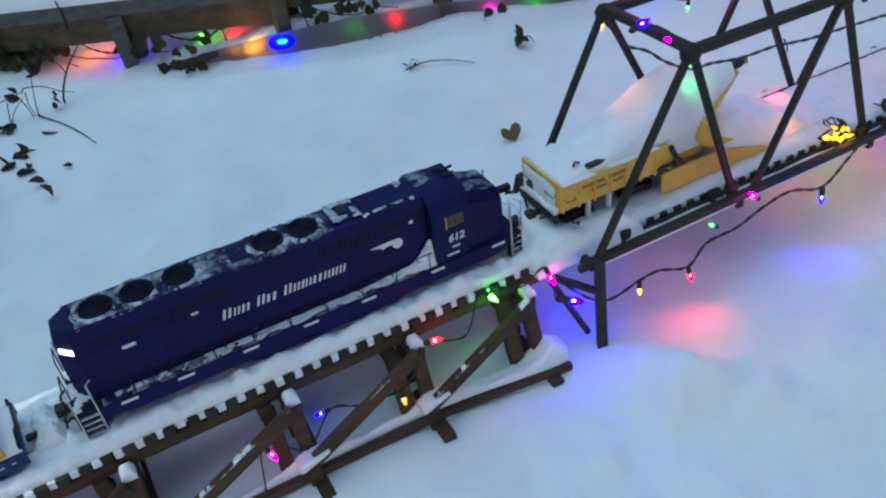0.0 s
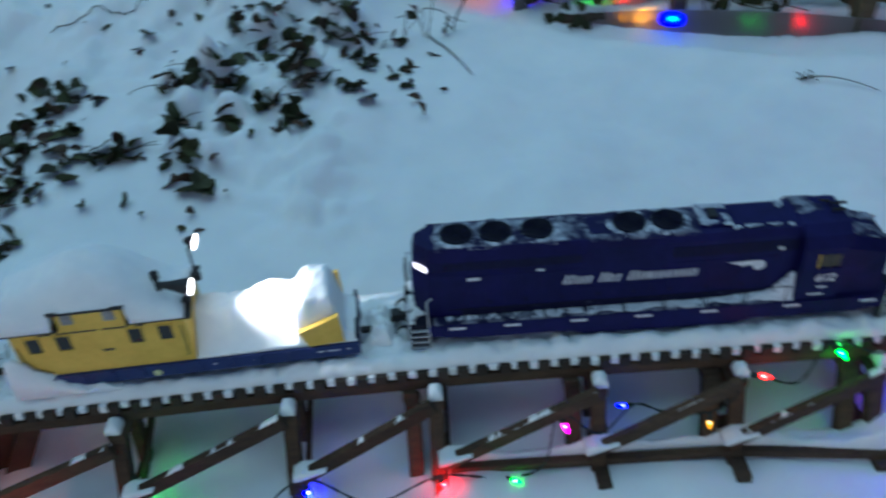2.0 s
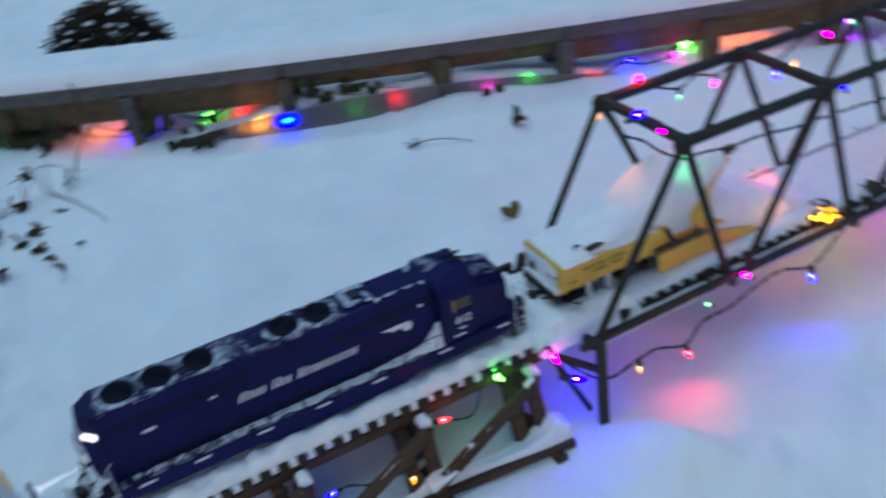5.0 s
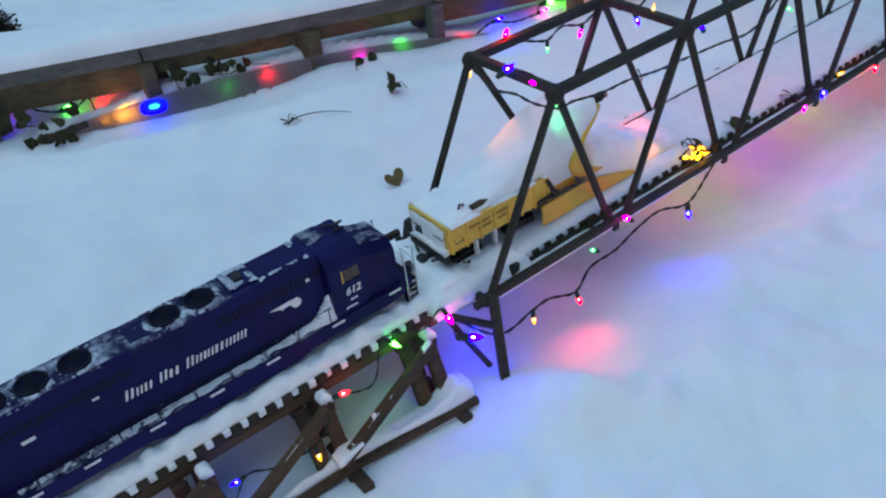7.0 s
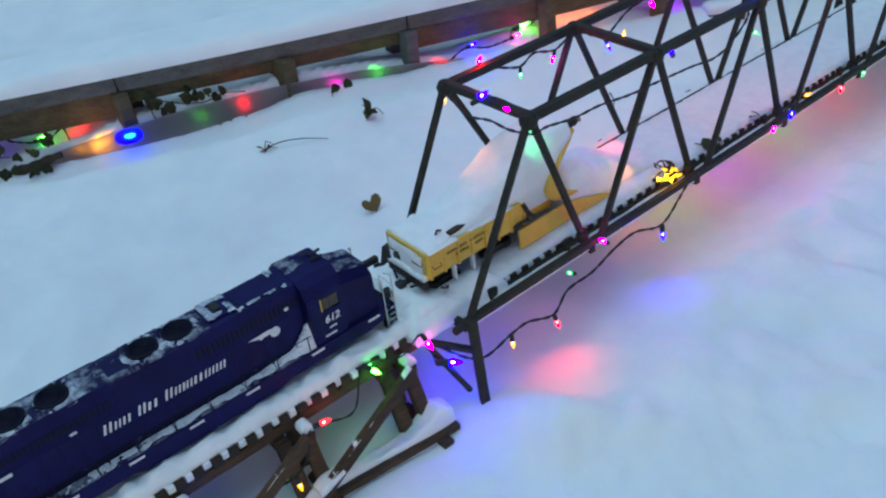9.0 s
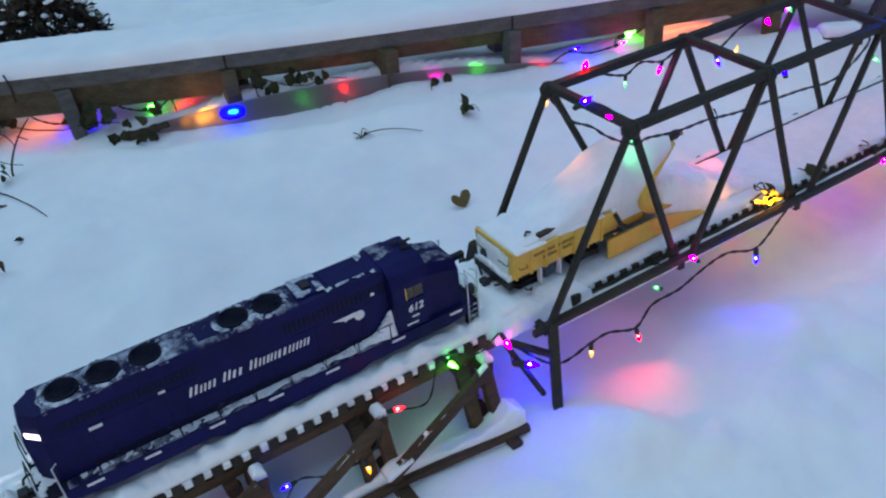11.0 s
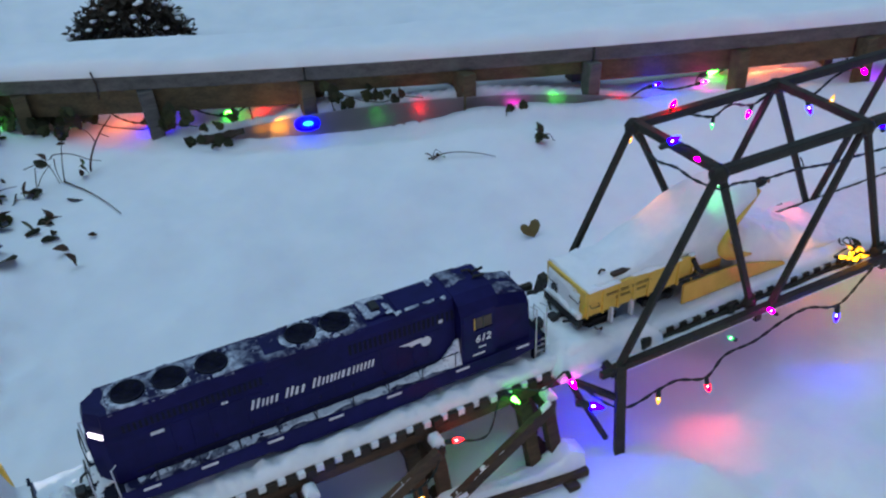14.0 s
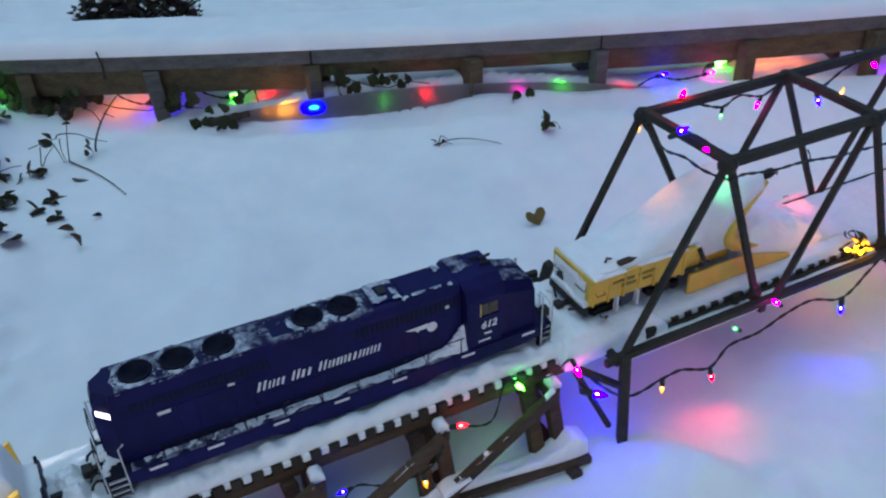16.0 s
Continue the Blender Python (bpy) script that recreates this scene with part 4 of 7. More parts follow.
for y0 in (-0.045, 0.045):
    part("end_rail", tube(bmesh.new(), [(-0.026, y0, 0.050), (-0.026, y0, 0.096), (-0.026, y0 * 0.35, 0.096), (-0.026, y0 * 0.35, 0.050)], 0.0010, 6), BLACK, loco)
    part("end_rail", tube(bmesh.new(), [(0.642, y0, 0.052), (0.642, y0, 0.086), (0.642, y0 * 0.35, 0.086), (0.642, y0 * 0.35, 0.055)], 0.0010, 6), STEEL, loco)
# roof fans
for x, r in ((0.047, 0.0205), (0.099, 0.0205), (0.154, 0.0205), (0.276, 0.0205), (0.326, 0.0205)):
    bm = lathe(bmesh.new(), [(0.0215, 0.0), (0.0215, 0.0045), (0.0195, 0.0052), (0.0185, 0.0045), (0.0185, 0.0005), (0.0010, 0.0005)], Matrix.Translation((x, 0.0, 0.1630)), 28)
    fan = part("roof_fan", bm, NAVY_DARK, loco, smooth=False)
    for k in range(8):
        a = math.pi * k / 4
        part("blade", beam(bmesh.new(), (x + 0.003 * math.cos(a), 0.003 * math.sin(a), 0.1640), (x + 0.018 * math.cos(a + 0.3), 0.018 * math.sin(a + 0.3), 0.1645), 0.006, 0.0008), NAVY_DARK, fan)
    bm = bmesh.new()
    for q in (0.004, 0.0075, 0.011, 0.0145, 0.017):
        tube(bm, [(x + q * math.cos(2 * math.pi * j / 16), q * math.sin(2 * math.pi * j / 16), 0.1678) for j in range(17)], 0.0008, 4)
    part("fan_guard", bm, NAVY_DARK, fan)
part("exhaust_hatch", cube(0.365, 0.405, -0.021, 0.021, 0.1625, 0.168, 0.001), NAVY, loco)
part("exhaust_stack", cube(0.379, 0.391, -0.008, 0.012, 0.167, 0.172, 0.001), BLACK, loco)
part("brake_hatch", cube(0.412, 0.478, -0.024, 0.024, 0.1625, 0.1655, 0.001), NAVY, loco)
part("roof_step", cube(0.22, 0.25, -0.02, 0.02, 0.1625, 0.165, 0.001), NAVY, loco)
# cab and nose
CAB = [(-0.050, 0.052), (-0.050, 0.148), (-0.044, 0.160), (-0.028, 0.168), (0.028, 0.168), (0.044, 0.160), (0.050, 0.148), (0.050, 0.052)]
bm = prism(CAB, 0.496, 0.553)
for v in bm.verts:
    v.co.z -= 0.0060 if v.co.z > 0.135 else 0.0
cab_ob = part("cab", bm, NAVY, loco)
part("cab_roof", prism([(-0.0515, 0.140), (-0.0445, 0.155), (-0.029, 0.1645), (0.029, 0.1645), (0.0445, 0.155), (0.0515, 0.140), (0.0495, 0.140), (0.043, 0.153), (0.028, 0.1617), (-0.028, 0.1617), (-0.043, 0.153), (-0.0495, 0.140)], 0.4945, 0.558), NAVY, loco)
for s in (-1, 1):
    for x in (0.518, 0.533):
        w = part("side_window", cube(x, x + 0.0135, min(s * 0.0497, s * 0.0505), max(s * 0.0497, s * 0.0505), 0.108, 0.128, 0.0005), PANE_BROWN, cab_ob)
        part("window_post", cube(x - 0.0012, x + 0.0004, min(s * 0.0497, s * 0.0512), max(s * 0.0497, s * 0.0512), 0.107, 0.129), YELLOW if x < 0.525 else PRINT, cab_ob)
    part("armrest", cube(0.517, 0.548, min(s * 0.050, s * 0.0525), max(s * 0.050, s * 0.0525), 0.104, 0.107), NAVY, cab_ob)
    part("cab_door", cube(0.499, 0.512, min(s * 0.0497, s * 0.0508), max(s * 0.0497, s * 0.0508), 0.060, 0.138, 0.0006), NAVY, cab_ob)
for y in (-0.03, -0.01, 0.012, 0.032):
    part("windscreen", cube(0.5525, 0.5538, y - 0.008, y + 0.008, 0.139, 0.150, 0.0004), GLASS_DARK, cab_ob)
part("horn", tube(bmesh.new(), [(0.545, 0.004, 0.164), (0.545, 0.004, 0.170), (0.562, 0.004, 0.1715)], 0.0022, 7), BLACK, loco)
part("horn", tube(bmesh.new(), [(0.541, -0.006, 0.164), (0.541, -0.006, 0.168), (0.558, -0.008, 0.169)], 0.0020, 7), BLACK, loco)
part("horn", tube(bmesh.new(), [(0.545, 0.012, 0.164), (0.545, 0.012, 0.169), (0.532, 0.014, 0.170)], 0.0020, 7), BLACK, loco)
bm = prism([(-0.045, 0.052), (-0.045, 0.132), (-0.032, 0.145), (0.032, 0.145), (0.045, 0.132), (0.045, 0.052)], 0.553, 0.616)
for v in bm.verts:
    if v.co.x > 0.6 and v.co.z > 0.1:
        v.co.z -= 0.016
        v.co.y *= 0.90
part("nose", bm, NAVY, loco)
part("nose_door", cube(0.6155, 0.617, -0.010, 0.010, 0.056, 0.112, 0.0006), NAVY, loco)


def lettering(body, size, m, parent, mat_text, slant=0.0, name="lettering", label=""):
    c = bpy.data.curves.new(name, "FONT")
    c.body, c.size, c.extrude, c.shear, c.align_x, c.align_y = body, size, 0.0003, slant, "CENTER", "CENTER"
    c.offset = 0.0004
    tmp = bpy.data.objects.new(name, c)
    me = bpy.data.meshes.new_from_object(tmp)
    bpy.data.objects.remove(tmp)
    me.materials.append(mat_text)
    ob = new(name, me)
    ob.parent, ob.matrix_basis = parent, m
    return tagged(ob, label)


for s in (-1, 1):
    side = Matrix.Rotation(radians(90), 4, "X") if s < 0 else Matrix.Rotation(radians(180), 4, "Z") @ Matrix.Rotation(radians(90), 4, "X")
    lettering("612", 0.0175, Matrix.Translation((0.531, s * 0.0512, 0.0895)) @ side, loco, WHITE, 0.2, "unit_number", "white unit number")
    # the road's name as plain slanted white bars, one for each letter
    x = 0.185
    for word, tall in (((0.013, 0.010, 0.012), 0.0155), ((0.012, 0.015), 0.0155), ((0.012, 0.010, 0.005, 0.010, 0.014, 0.010, 0.010, 0.010), 0.0155)):
        for k, w in enumerate(word):
            h = tall if k == 0 else tall * 0.78
            z0, lean = 0.0955, 0.30
            w *= 1.155
            bm = bmesh.new()
            for u0, u1 in ((0.0, 0.22), (0.50, 0.72)) if w > 0.007 else ((0.0, 0.6),):
                slab([(x + u0 * w, z0), (x + u1 * w, z0), (x + u1 * w + lean * h, z0 + h), (x + u0 * w + lean * h, z0 + h)], min(s * 0.0345, s * 0.0352), max(s * 0.0345, s * 0.0352), bm)
            part("letter_bar", bm, WHITE, loco, "slanted white bars")
            x += w
        x += 0.0075
    # round emblem with a streak
    bm = lathe(bmesh.new(), [(0.0052, 0.0), (0.0082, 0.0), (0.0082, 0.0005), (0.0052, 0.0005)], aim((0.446, s * 0.0346, 0.106), (0, s, 0)), 20)
    slab([(0.404, 0.113), (0.441, 0.1145), (0.439, 0.107), (0.426, 0.1065), (0.423, 0.104), (0.420, 0.108)], min(s * 0.0345, s * 0.0351), max(s * 0.0345, s * 0.0351), bm)
    part("emblem", bm, WHITE, loco, "white emblem")
    for x, z, w in ((0.058, 0.113, 0.017), (0.150, 0.122, 0.009), (0.468, 0.130, 0.006)):
        part("data_plate", cube(x, x + w, min(s * 0.0346, s * 0.0354), max(s * 0.0346, s * 0.0354), z, z + 0.005), WHITE, loco, "small pale plate")
    for x, z, w in ((0.524, 0.072, 0.012), (0.514, 0.060, 0.020)):
        part("data_stripe", cube(x, x + w, min(s * 0.0503, s * 0.0510), max(s * 0.0503, s * 0.0510), z, z + 0.0028), WHITE, loco, "small pale stripe")

FANS = (0.047, 0.099, 0.154, 0.276, 0.326)


def roof_snow(x, y):
    """Snow between the fans, swept off the fans themselves."""
    z = 0.0004 + 0.0030 * fbm(x, y, 45, 3) + 0.0022 * fbm(x, y, 150, 5)
    for f in FANS:
        d = math.hypot(x - f, y)
        z -= 0.02 * max(0.0, 1 - d / 0.0235)
        z += 0.0016 * math.exp(-(((d - 0.026) / 0.005) ** 2))
    if 0.364 < x < 0.406:
        z += 0.003 - (0.02 if 0.376 < x < 0.394 and -0.011 < y < 0.015 else 0)
    if 0.41 < x < 0.48:
        z -= 0.0035 if 0.424 < x < 0.466 else 0.0005
    if 0.19 < x < 0.25:
        z -= 0.0012
    if all(math.hypot(x - f, y) > 0.0222 for f in FANS):
        z = max(z, 0.0004)
    return z


def roof_base(x, y):
    z = 0.1642 if abs(y) < 0.0255 else 0.1642 - (abs(y) - 0.0255) * 0.75
    if 0.364 < x < 0.406:
        z = 0.1682
    if 0.411 < x < 0.479:
        z = 0.1657
    return z


bm = heap(0.018, 0.362, -0.0305, 0.0305, lambda a, b: roof_base(a, b) + roof_snow(a, b), roof_base, 280, 44, thin=0.0002)
tagged(part("roof_snow", bm, FROST, loco, "thin patchy snow on the roof", smooth=True), kind="stuff")


def fan_drift(a, b):
    """Snow caught in rings round the fans."""
    d = min(math.hypot(a - f, b) for f in FANS)
    return roof_base(a, b) + (0.0030 * math.exp(-(((d - 0.0262) / 0.0042) ** 2)) - 0.0006 + 0.0016 * fbm(a, b, 70, 8) if d > 0.0222 else -0.01)


bm = heap(0.014, 0.362, -0.0300, 0.0300, fan_drift, roof_base, 300, 46, thin=0.0005)
tagged(part("fan_snow", bm, ROOF_SNOW, loco, "whiter snow caught round the fans", smooth=True), kind="stuff")


def hatch_drift(a, b):
    """Snow left along the edges of the roof hatches."""
    z = -0.01
    if 0.365 < a < 0.405 and abs(b) < 0.024 and not (0.376 < a < 0.397 and -0.012 < b < 0.014):
        z = 0.0007 + 0.0022 * fbm(a, b, 60, 2)
    elif 0.474 < a < 0.485 and abs(b) < 0.0265 or 0.405 < a < 0.485 and -0.0275 < b < -0.0225:
        z = 0.0004 + 0.0024 * fbm(a, b, 45, 5)
    return roof_base(a, b) + z


bm = heap(0.3645, 0.488, -0.029, 0.029, hatch_drift, roof_base, 130, 58, thin=0.0004)
tagged(part("hatch_snow", bm, ROOF_SNOW, loco, "snow left along the roof hatches", smooth=True), kind="stuff")
cab_base = lambda a, b: 0.1648 - max(0.0, abs(b) - 0.029) * 0.5
bm = heap(0.496, 0.557, -0.043, 0.043, lambda a, b: cab_base(a, b) + 0.0036 * (fbm(a, b, 30, 1.4) + 0.20 - 0.55 * smooth01((a - 0.525) / 0.02) - 0.5 * smooth01((-0.012 - b) / 0.02)) * edge_fall(a, b, 0.494, 0.558, -0.044, 0.044, 0.012), cab_base, 60, 64, thin=0.0003)
tagged(part("cab_snow", bm, FROST, loco, "patchy snow on the cab roof", smooth=True), kind="stuff")
bm = heap(0.559, 0.612, -0.029, 0.029, lambda a, b: 0.1463 - 0.25 * (a - 0.553) + 0.0020 * fbm(a, b, 40, 2.4), lambda a, b: 0.1454 - 0.25 * (a - 0.553), 30, 36, thin=0.0004)
part("nose_snow", bm, FROST, loco, "thin snow on the nose", smooth=True)
for s in (-1, 1):
    def ledge(a, b):
        out = (abs(b) - 0.0362) / 0.015
        bare = 1 - smooth01((a - 0.05) / 0.20)
        z = 0.0022 - 0.0004 * out + 0.0007 * fbm(a, b, 55, 6.0 + s) + 0.0006 * fbm(a, b, 170, 2.0 + s)
        z -= bare * (0.0010 + 0.0060 * max(0.0, 0.10 + fbm(a, b, 60, 11.0))) + 0.004 * max(0.0, fbm(a, b, 90, 5.0) - 0.22)
        z -= 0.0040 * smooth01((out - 0.70 - 0.5 * fbm(a, b, 30, 4.0)) / 0.18)
        z += (0.0060 * smooth01((a - 0.38) / 0.08) + 0.036 * smooth01((a - 0.452) / 0.045) ** 1.5) * smooth01((1.0 - out) / 0.8) * (0.9 + 0.3 * fbm(a, b, 40, 3.0))
        if abs((a - 0.052 + 0.027) % 0.054 - 0.027) < 0.0012 and a < 0.46:
            z = 0.0
        return 0.0523 + z
    bm = heap(0.010, 0.4955, min(s * 0.0360, s * 0.0520), max(s * 0.0360, s * 0.0520), lambda a, b: 0.0530 + 0.0003 * fbm(a, b, 80, 3.0), lambda a, b: 0.0522, 120, 6)
    tagged(part("walkway_frost", bm, FROST, loco, "thin frost along the walkway", smooth=True), kind="stuff")
    bm = heap(0.012, 0.4955, min(s * 0.0362, s * 0.0512), max(s * 0.0362, s * 0.0512), ledge, lambda a, b: 0.0523, 400, 12, thin=0.0006)
    tagged(part("walkway_snow", bm, WALK_SNOW, loco, "patchy snow drifted along the walkway", smooth=True), kind="stuff")
bm = heap(-0.026, -0.001, -0.046, 0.046, lambda a, b: 0.0525 + 0.009 * (fbm(a, b, 34, 9) - 0.02), lambda a, b: 0.0523, 10, 40, thin=0.0008)
part("platform_snow", bm, SNOW_FINE, loco, "snow on the end platform", smooth=True)
bm = heap(-0.090, -0.044, -0.044, 0.038, lambda a, b: -0.004 + (0.026 + 0.012 * math.exp(-(((a + 0.066) / 0.016) ** 2 + ((b + 0.018) / 0.016) ** 2)) + 0.010 * math.exp(-(((a + 0.070) / 0.016) ** 2 + ((b - 0.014) / 0.016) ** 2)) + 0.008 * fbm(a, b, 60, 4.0)) * edge_fall(a, b, -0.092, -0.042, -0.047, 0.041, 0.022), lambda a, b: -0.004, 36, 60, thin=0.001)
part("coupler_snow", bm, SNOW_FINE, loco, "lumpy snow clinging round the coupler", smooth=True)


# --- work caboose on a flat car ---
work = thing("work_caboose", "yellow work caboose on a blue flat car carrying lit snow", "rail car", pose(-1.117, track_y(-1.117) - 0.016, -0.008, 0, 0, 3.6))
part("flat_deck", cube(-0.234, 0.216, -0.048, 0.048, 0.046, 0.056, 0.001), BLUE_SILL, work)
for s in (-1, 1):
    part("side_sill", cube(-0.232, 0.216, min(s * 0.048, s * 0.051), max(s * 0.048, s * 0.051), 0.035, 0.0555, 0.0008), BLUE_SILL, work)
    for k in range(11):
        x = -0.19 + 0.038 * k
        part("stake_pocket", cube(x, x + 0.007, min(s * 0.051, s * 0.0535), max(s * 0.051, s * 0.0535), 0.038, 0.054, 0.0005), BLUE_SILL, work)
    part("sill_emblem", lathe(bmesh.new(), [(0.0055, 0.0), (0.0055, 0.0006)], aim((-0.054, s * 0.0512, 0.043), (0, s, 0)), 16), PALE_PRINT, work, "pale round emblem")
    for x, w in ((0.155, 0.012), (0.172, 0.016), (0.192, 0.01), (0.02, 0.004), (0.075, 0.003)):
        part("sill_print", cube(x, x + w, min(s * 0.0508, s * 0.0515), max(s * 0.0508, s * 0.0515), 0.046, 0.0478), WHITE, work, "small white print")
for cx in (-0.15, 0.15):
    wheel_truck(work, cx, 0.035, 2, 0.044)
coupler(work, -0.234, -0.258)
coupler(work, 0.216, 0.246)
part("cabin", prism([(-0.047, 0.056), (-0.047, 0.134), (0, 0.146), (0.047, 0.134), (0.047, 0.056)], -0.220, 0.0), YELLOW, work)
for x0, x1 in ((-0.227, -0.156), (-0.071, 0.010)):
    part("cabin_roof", prism([(-0.052, 0.132), (-0.052, 0.1355), (0, 0.1495), (0.052, 0.1355), (0.052, 0.132), (0, 0.146)], x0, x1), BLACK, work)
cup = part("cupola", prism([(-0.0472, 0.133), (-0.047, 0.162), (0, 0.170), (0.047, 0.162), (0.0472, 0.133)], -0.155, -0.072), YELLOW, work)
part("cupola_roof", prism([(-0.053, 0.160), (-0.053, 0.1645), (0, 0.1735), (0.053, 0.1645), (0.053, 0.160), (0, 0.169)], -0.161, -0.066), BLACK, cup)
for s in (-1, 1):
    for x in (-0.202, -0.1645, -0.074, -0.036):
        w = part("window", cube(x, x + 0.017, min(s * 0.0465, s * 0.0476), max(s * 0.0465, s * 0.0476), 0.098, 0.122, 0.0004), GLASS_DARK, work)
        bm = bmesh.new()
        for u0, u1, v0, v1 in ((-0.0015, 0.0185, 0.122, 0.1235), (-0.0015, 0.0185, 0.0965, 0.098), (-0.0015, 0, 0.098, 0.122), (0.017, 0.0185, 0.098, 0.122)):
            box(bm, x + u0, x + u1, min(s * 0.0468, s * 0.0484), max(s * 0.0468, s * 0.0484), v0, v1)
        part("window_frame", bm, YELLOW, w)
    for x in (-0.149, -0.097):
        w = part("cupola_window", cube(x, x + 0.015, min(s * 0.0465, s * 0.0476), max(s * 0.0465, s * 0.0476), 0.140, 0.156, 0.0004), PANE_FROST, cup, "pale frosted pane")
    for x, w in ((-0.185, 0.018), (-0.160, 0.05), (-0.103, 0.03), (-0.062, 0.012)):
        part("print_bar", cube(x, x + w, min(s * 0.0468, s * 0.0475), max(s * 0.0468, s * 0.0475), 0.1252, 0.1274), PRINT, work, "dark unreadable print")
    part("print_bar", cube(-0.112, -0.098, min(s * 0.0468, s * 0.0475), max(s * 0.0468, s * 0.0475), 0.089, 0.0925), PRINT, work, "dark unreadable print")
    part("grab_iron", tube(bmesh.new(), [(-0.006, s * 0.0475, 0.118), (-0.006, s * 0.050, 0.117), (-0.007, s * 0.050, 0.070), (-0.010, s * 0.0475, 0.066)], 0.0007, 5), BLACK, work)
    part("end_rail", tube(bmesh.new(), [(-0.232, s * 0.045, 0.058), (-0.232, s * 0.045, 0.094), (-0.224, s * 0.047, 0.120)], 0.0010, 6), BLACK, work)
    part("curved_grab", tube(bmesh.new(), [(-0.216, s * 0.049, 0.110), (-0.213, s * 0.050, 0.090), (-0.204, s * 0.050, 0.072), (-0.184, s * 0.050, 0.062)], 0.0009, 6), BLACK, work)


def searchlight(parent, x, y, z, tilt, length=1.0):
    """A lamp on a short mast: horn-shaped body and a glowing lens towards the load."""
    m = aim((x, y, z), (1, 0, tilt))
    body = part("searchlight", lathe(bmesh.new(), [(0.0026, -0.042 * length), (0.0036, -0.040 * length), (0.0060, -0.024 * length), (0.0110, -0.005 * length), (0.0124, 0.0), (0.0112, 0.0)], m, 18), BLACK, parent, smooth=False)
    part("lens", lathe(bmesh.new(), [(0.0114, -0.0005), (0.0095, 0.0022), (0.0040, 0.0035)], m, 18), LENS, body, "glowing white lens", smooth=True)
    part("mast", tube(bmesh.new(), [(x - 0.010, y, 0.138), (x - 0.010, y, z - 0.008)], 0.0016, 6), BLACK, body)
    bm = bmesh.new()
    box(bm, x - 0.016, x - 0.004, y - 0.004, y + 0.004, 0.1385, 0.148, 0.001)
    part("foot", bm, BLACK, body)
    lamp = bpy.data.lights.new("searchlight_lamp", "SPOT")
    lamp.energy, lamp.spot_size, lamp.spot_blend, lamp.color, lamp.shadow_soft_size = 2.7, radians(56), 1.0, (0.93, 0.97, 1.0), 0.006
    ob = new("searchlight_lamp", lamp)
    ob.parent = body
    ob.matrix_basis = look(Vector((x, y, z)) + Vector((0.006, 0, 0.006 * tilt)), (0.145, -0.002, 0.085))


searchlight(work, 0.021, 0.018, 0.200, -0.30, 0.3)
searchlight(work, 0.0145, -0.030, 0.166, -0.22)
part("vent_pipe", lathe(bmesh.new(), [(0.0035, 0.142), (0.0035, 0.176), (0.0055, 0.177), (0.0055, 0.186), (0.002, 0.189)], Matrix.Translation((-0.028, -0.020, 0)), 12), BLACK, work)


def cabin_base(a, b):
    z = 0.1358 + 0.0137 * (1 - min(1, abs(b) / 0.052))
    if -0.161 < a < -0.066:
        z = max(z, 0.1648 + 0.009 * (1 - min(1, abs(b) / 0.053)))
    return z


def cabin_top(a, b):
    dome = (0.044 - 0.034 * smooth01((a + 0.085) / 0.075)) * edge_fall(a, b, -0.2305, 0.0035, -0.0545, 0.0545, 0.030) + 0.030 * math.exp(-(((a + 0.118) / 0.058) ** 2)) * edge_fall(a, b, -0.30, 0.1, -0.058, 0.058, 0.06)
    return 0.1345 + dome + 0.012 * (1 - abs(b) / 0.052) + 0.003 * fbm(a, b, 20, 5)


bm = heap(-0.229, 0.002, -0.0535, 0.0535, cabin_top, cabin_base, 90, 44, thin=0.0008)
part("roof_snow", bm, SNOW_FINE, work, "thick rounded snow on the roof", smooth=True)
# load bin and its snow
part("bin_side", slab([(0.139, 0.082), (0.193, 0.104), (0.196, 0.060), (0.149, 0.057)], -0.050, -0.046), YELLOW, work, "yellow sloping bin side")
part("bin_side", slab([(0.139, 0.082), (0.193, 0.104), (0.196, 0.060), (0.149, 0.057)], 0.046, 0.050), YELLOW, work, "yellow sloping bin side")
part("bin_ledge", slab([(0.137, 0.082), (0.193, 0.1055), (0.193, 0.1075), (0.137, 0.084)], -0.052, -0.044), YELLOW, work)
part("bulkhead", cube(0.211, 0.215, -0.046, 0.046, 0.056, 0.068, 0.001), NAVY_DARK, work)
part("brake_wheel", lathe(bmesh.new(), [(0.007, 0), (0.0085, 0), (0.0085, 0.0015), (0.007, 0.0015)], aim((0.218, -0.01, 0.072), (1, 0, 0)), 16), BLACK, work)


def load_top(a, b):
    z = 0.103 + 0.006 * smooth01((a - 0.06) / 0.05)
    z += 0.030 * math.exp(-(((a - 0.168) / 0.026) ** 4 + ((b - 0.006) / 0.056) ** 4)) + 0.010 * math.exp(-(((a - 0.105) / 0.022) ** 2)) - 0.044 * smooth01((a - 0.182) / 0.018)
    z += 0.008 * fbm(a, b, 22, 4)
    front = smooth01((b + 0.052) / 0.055) if a < 0.135 else smooth01((b + 0.049) / 0.014)
    back = smooth01((0.054 - b) / 0.030)
    return 0.0565 + (z - 0.056) * (0.06 + 0.94 * front) * back


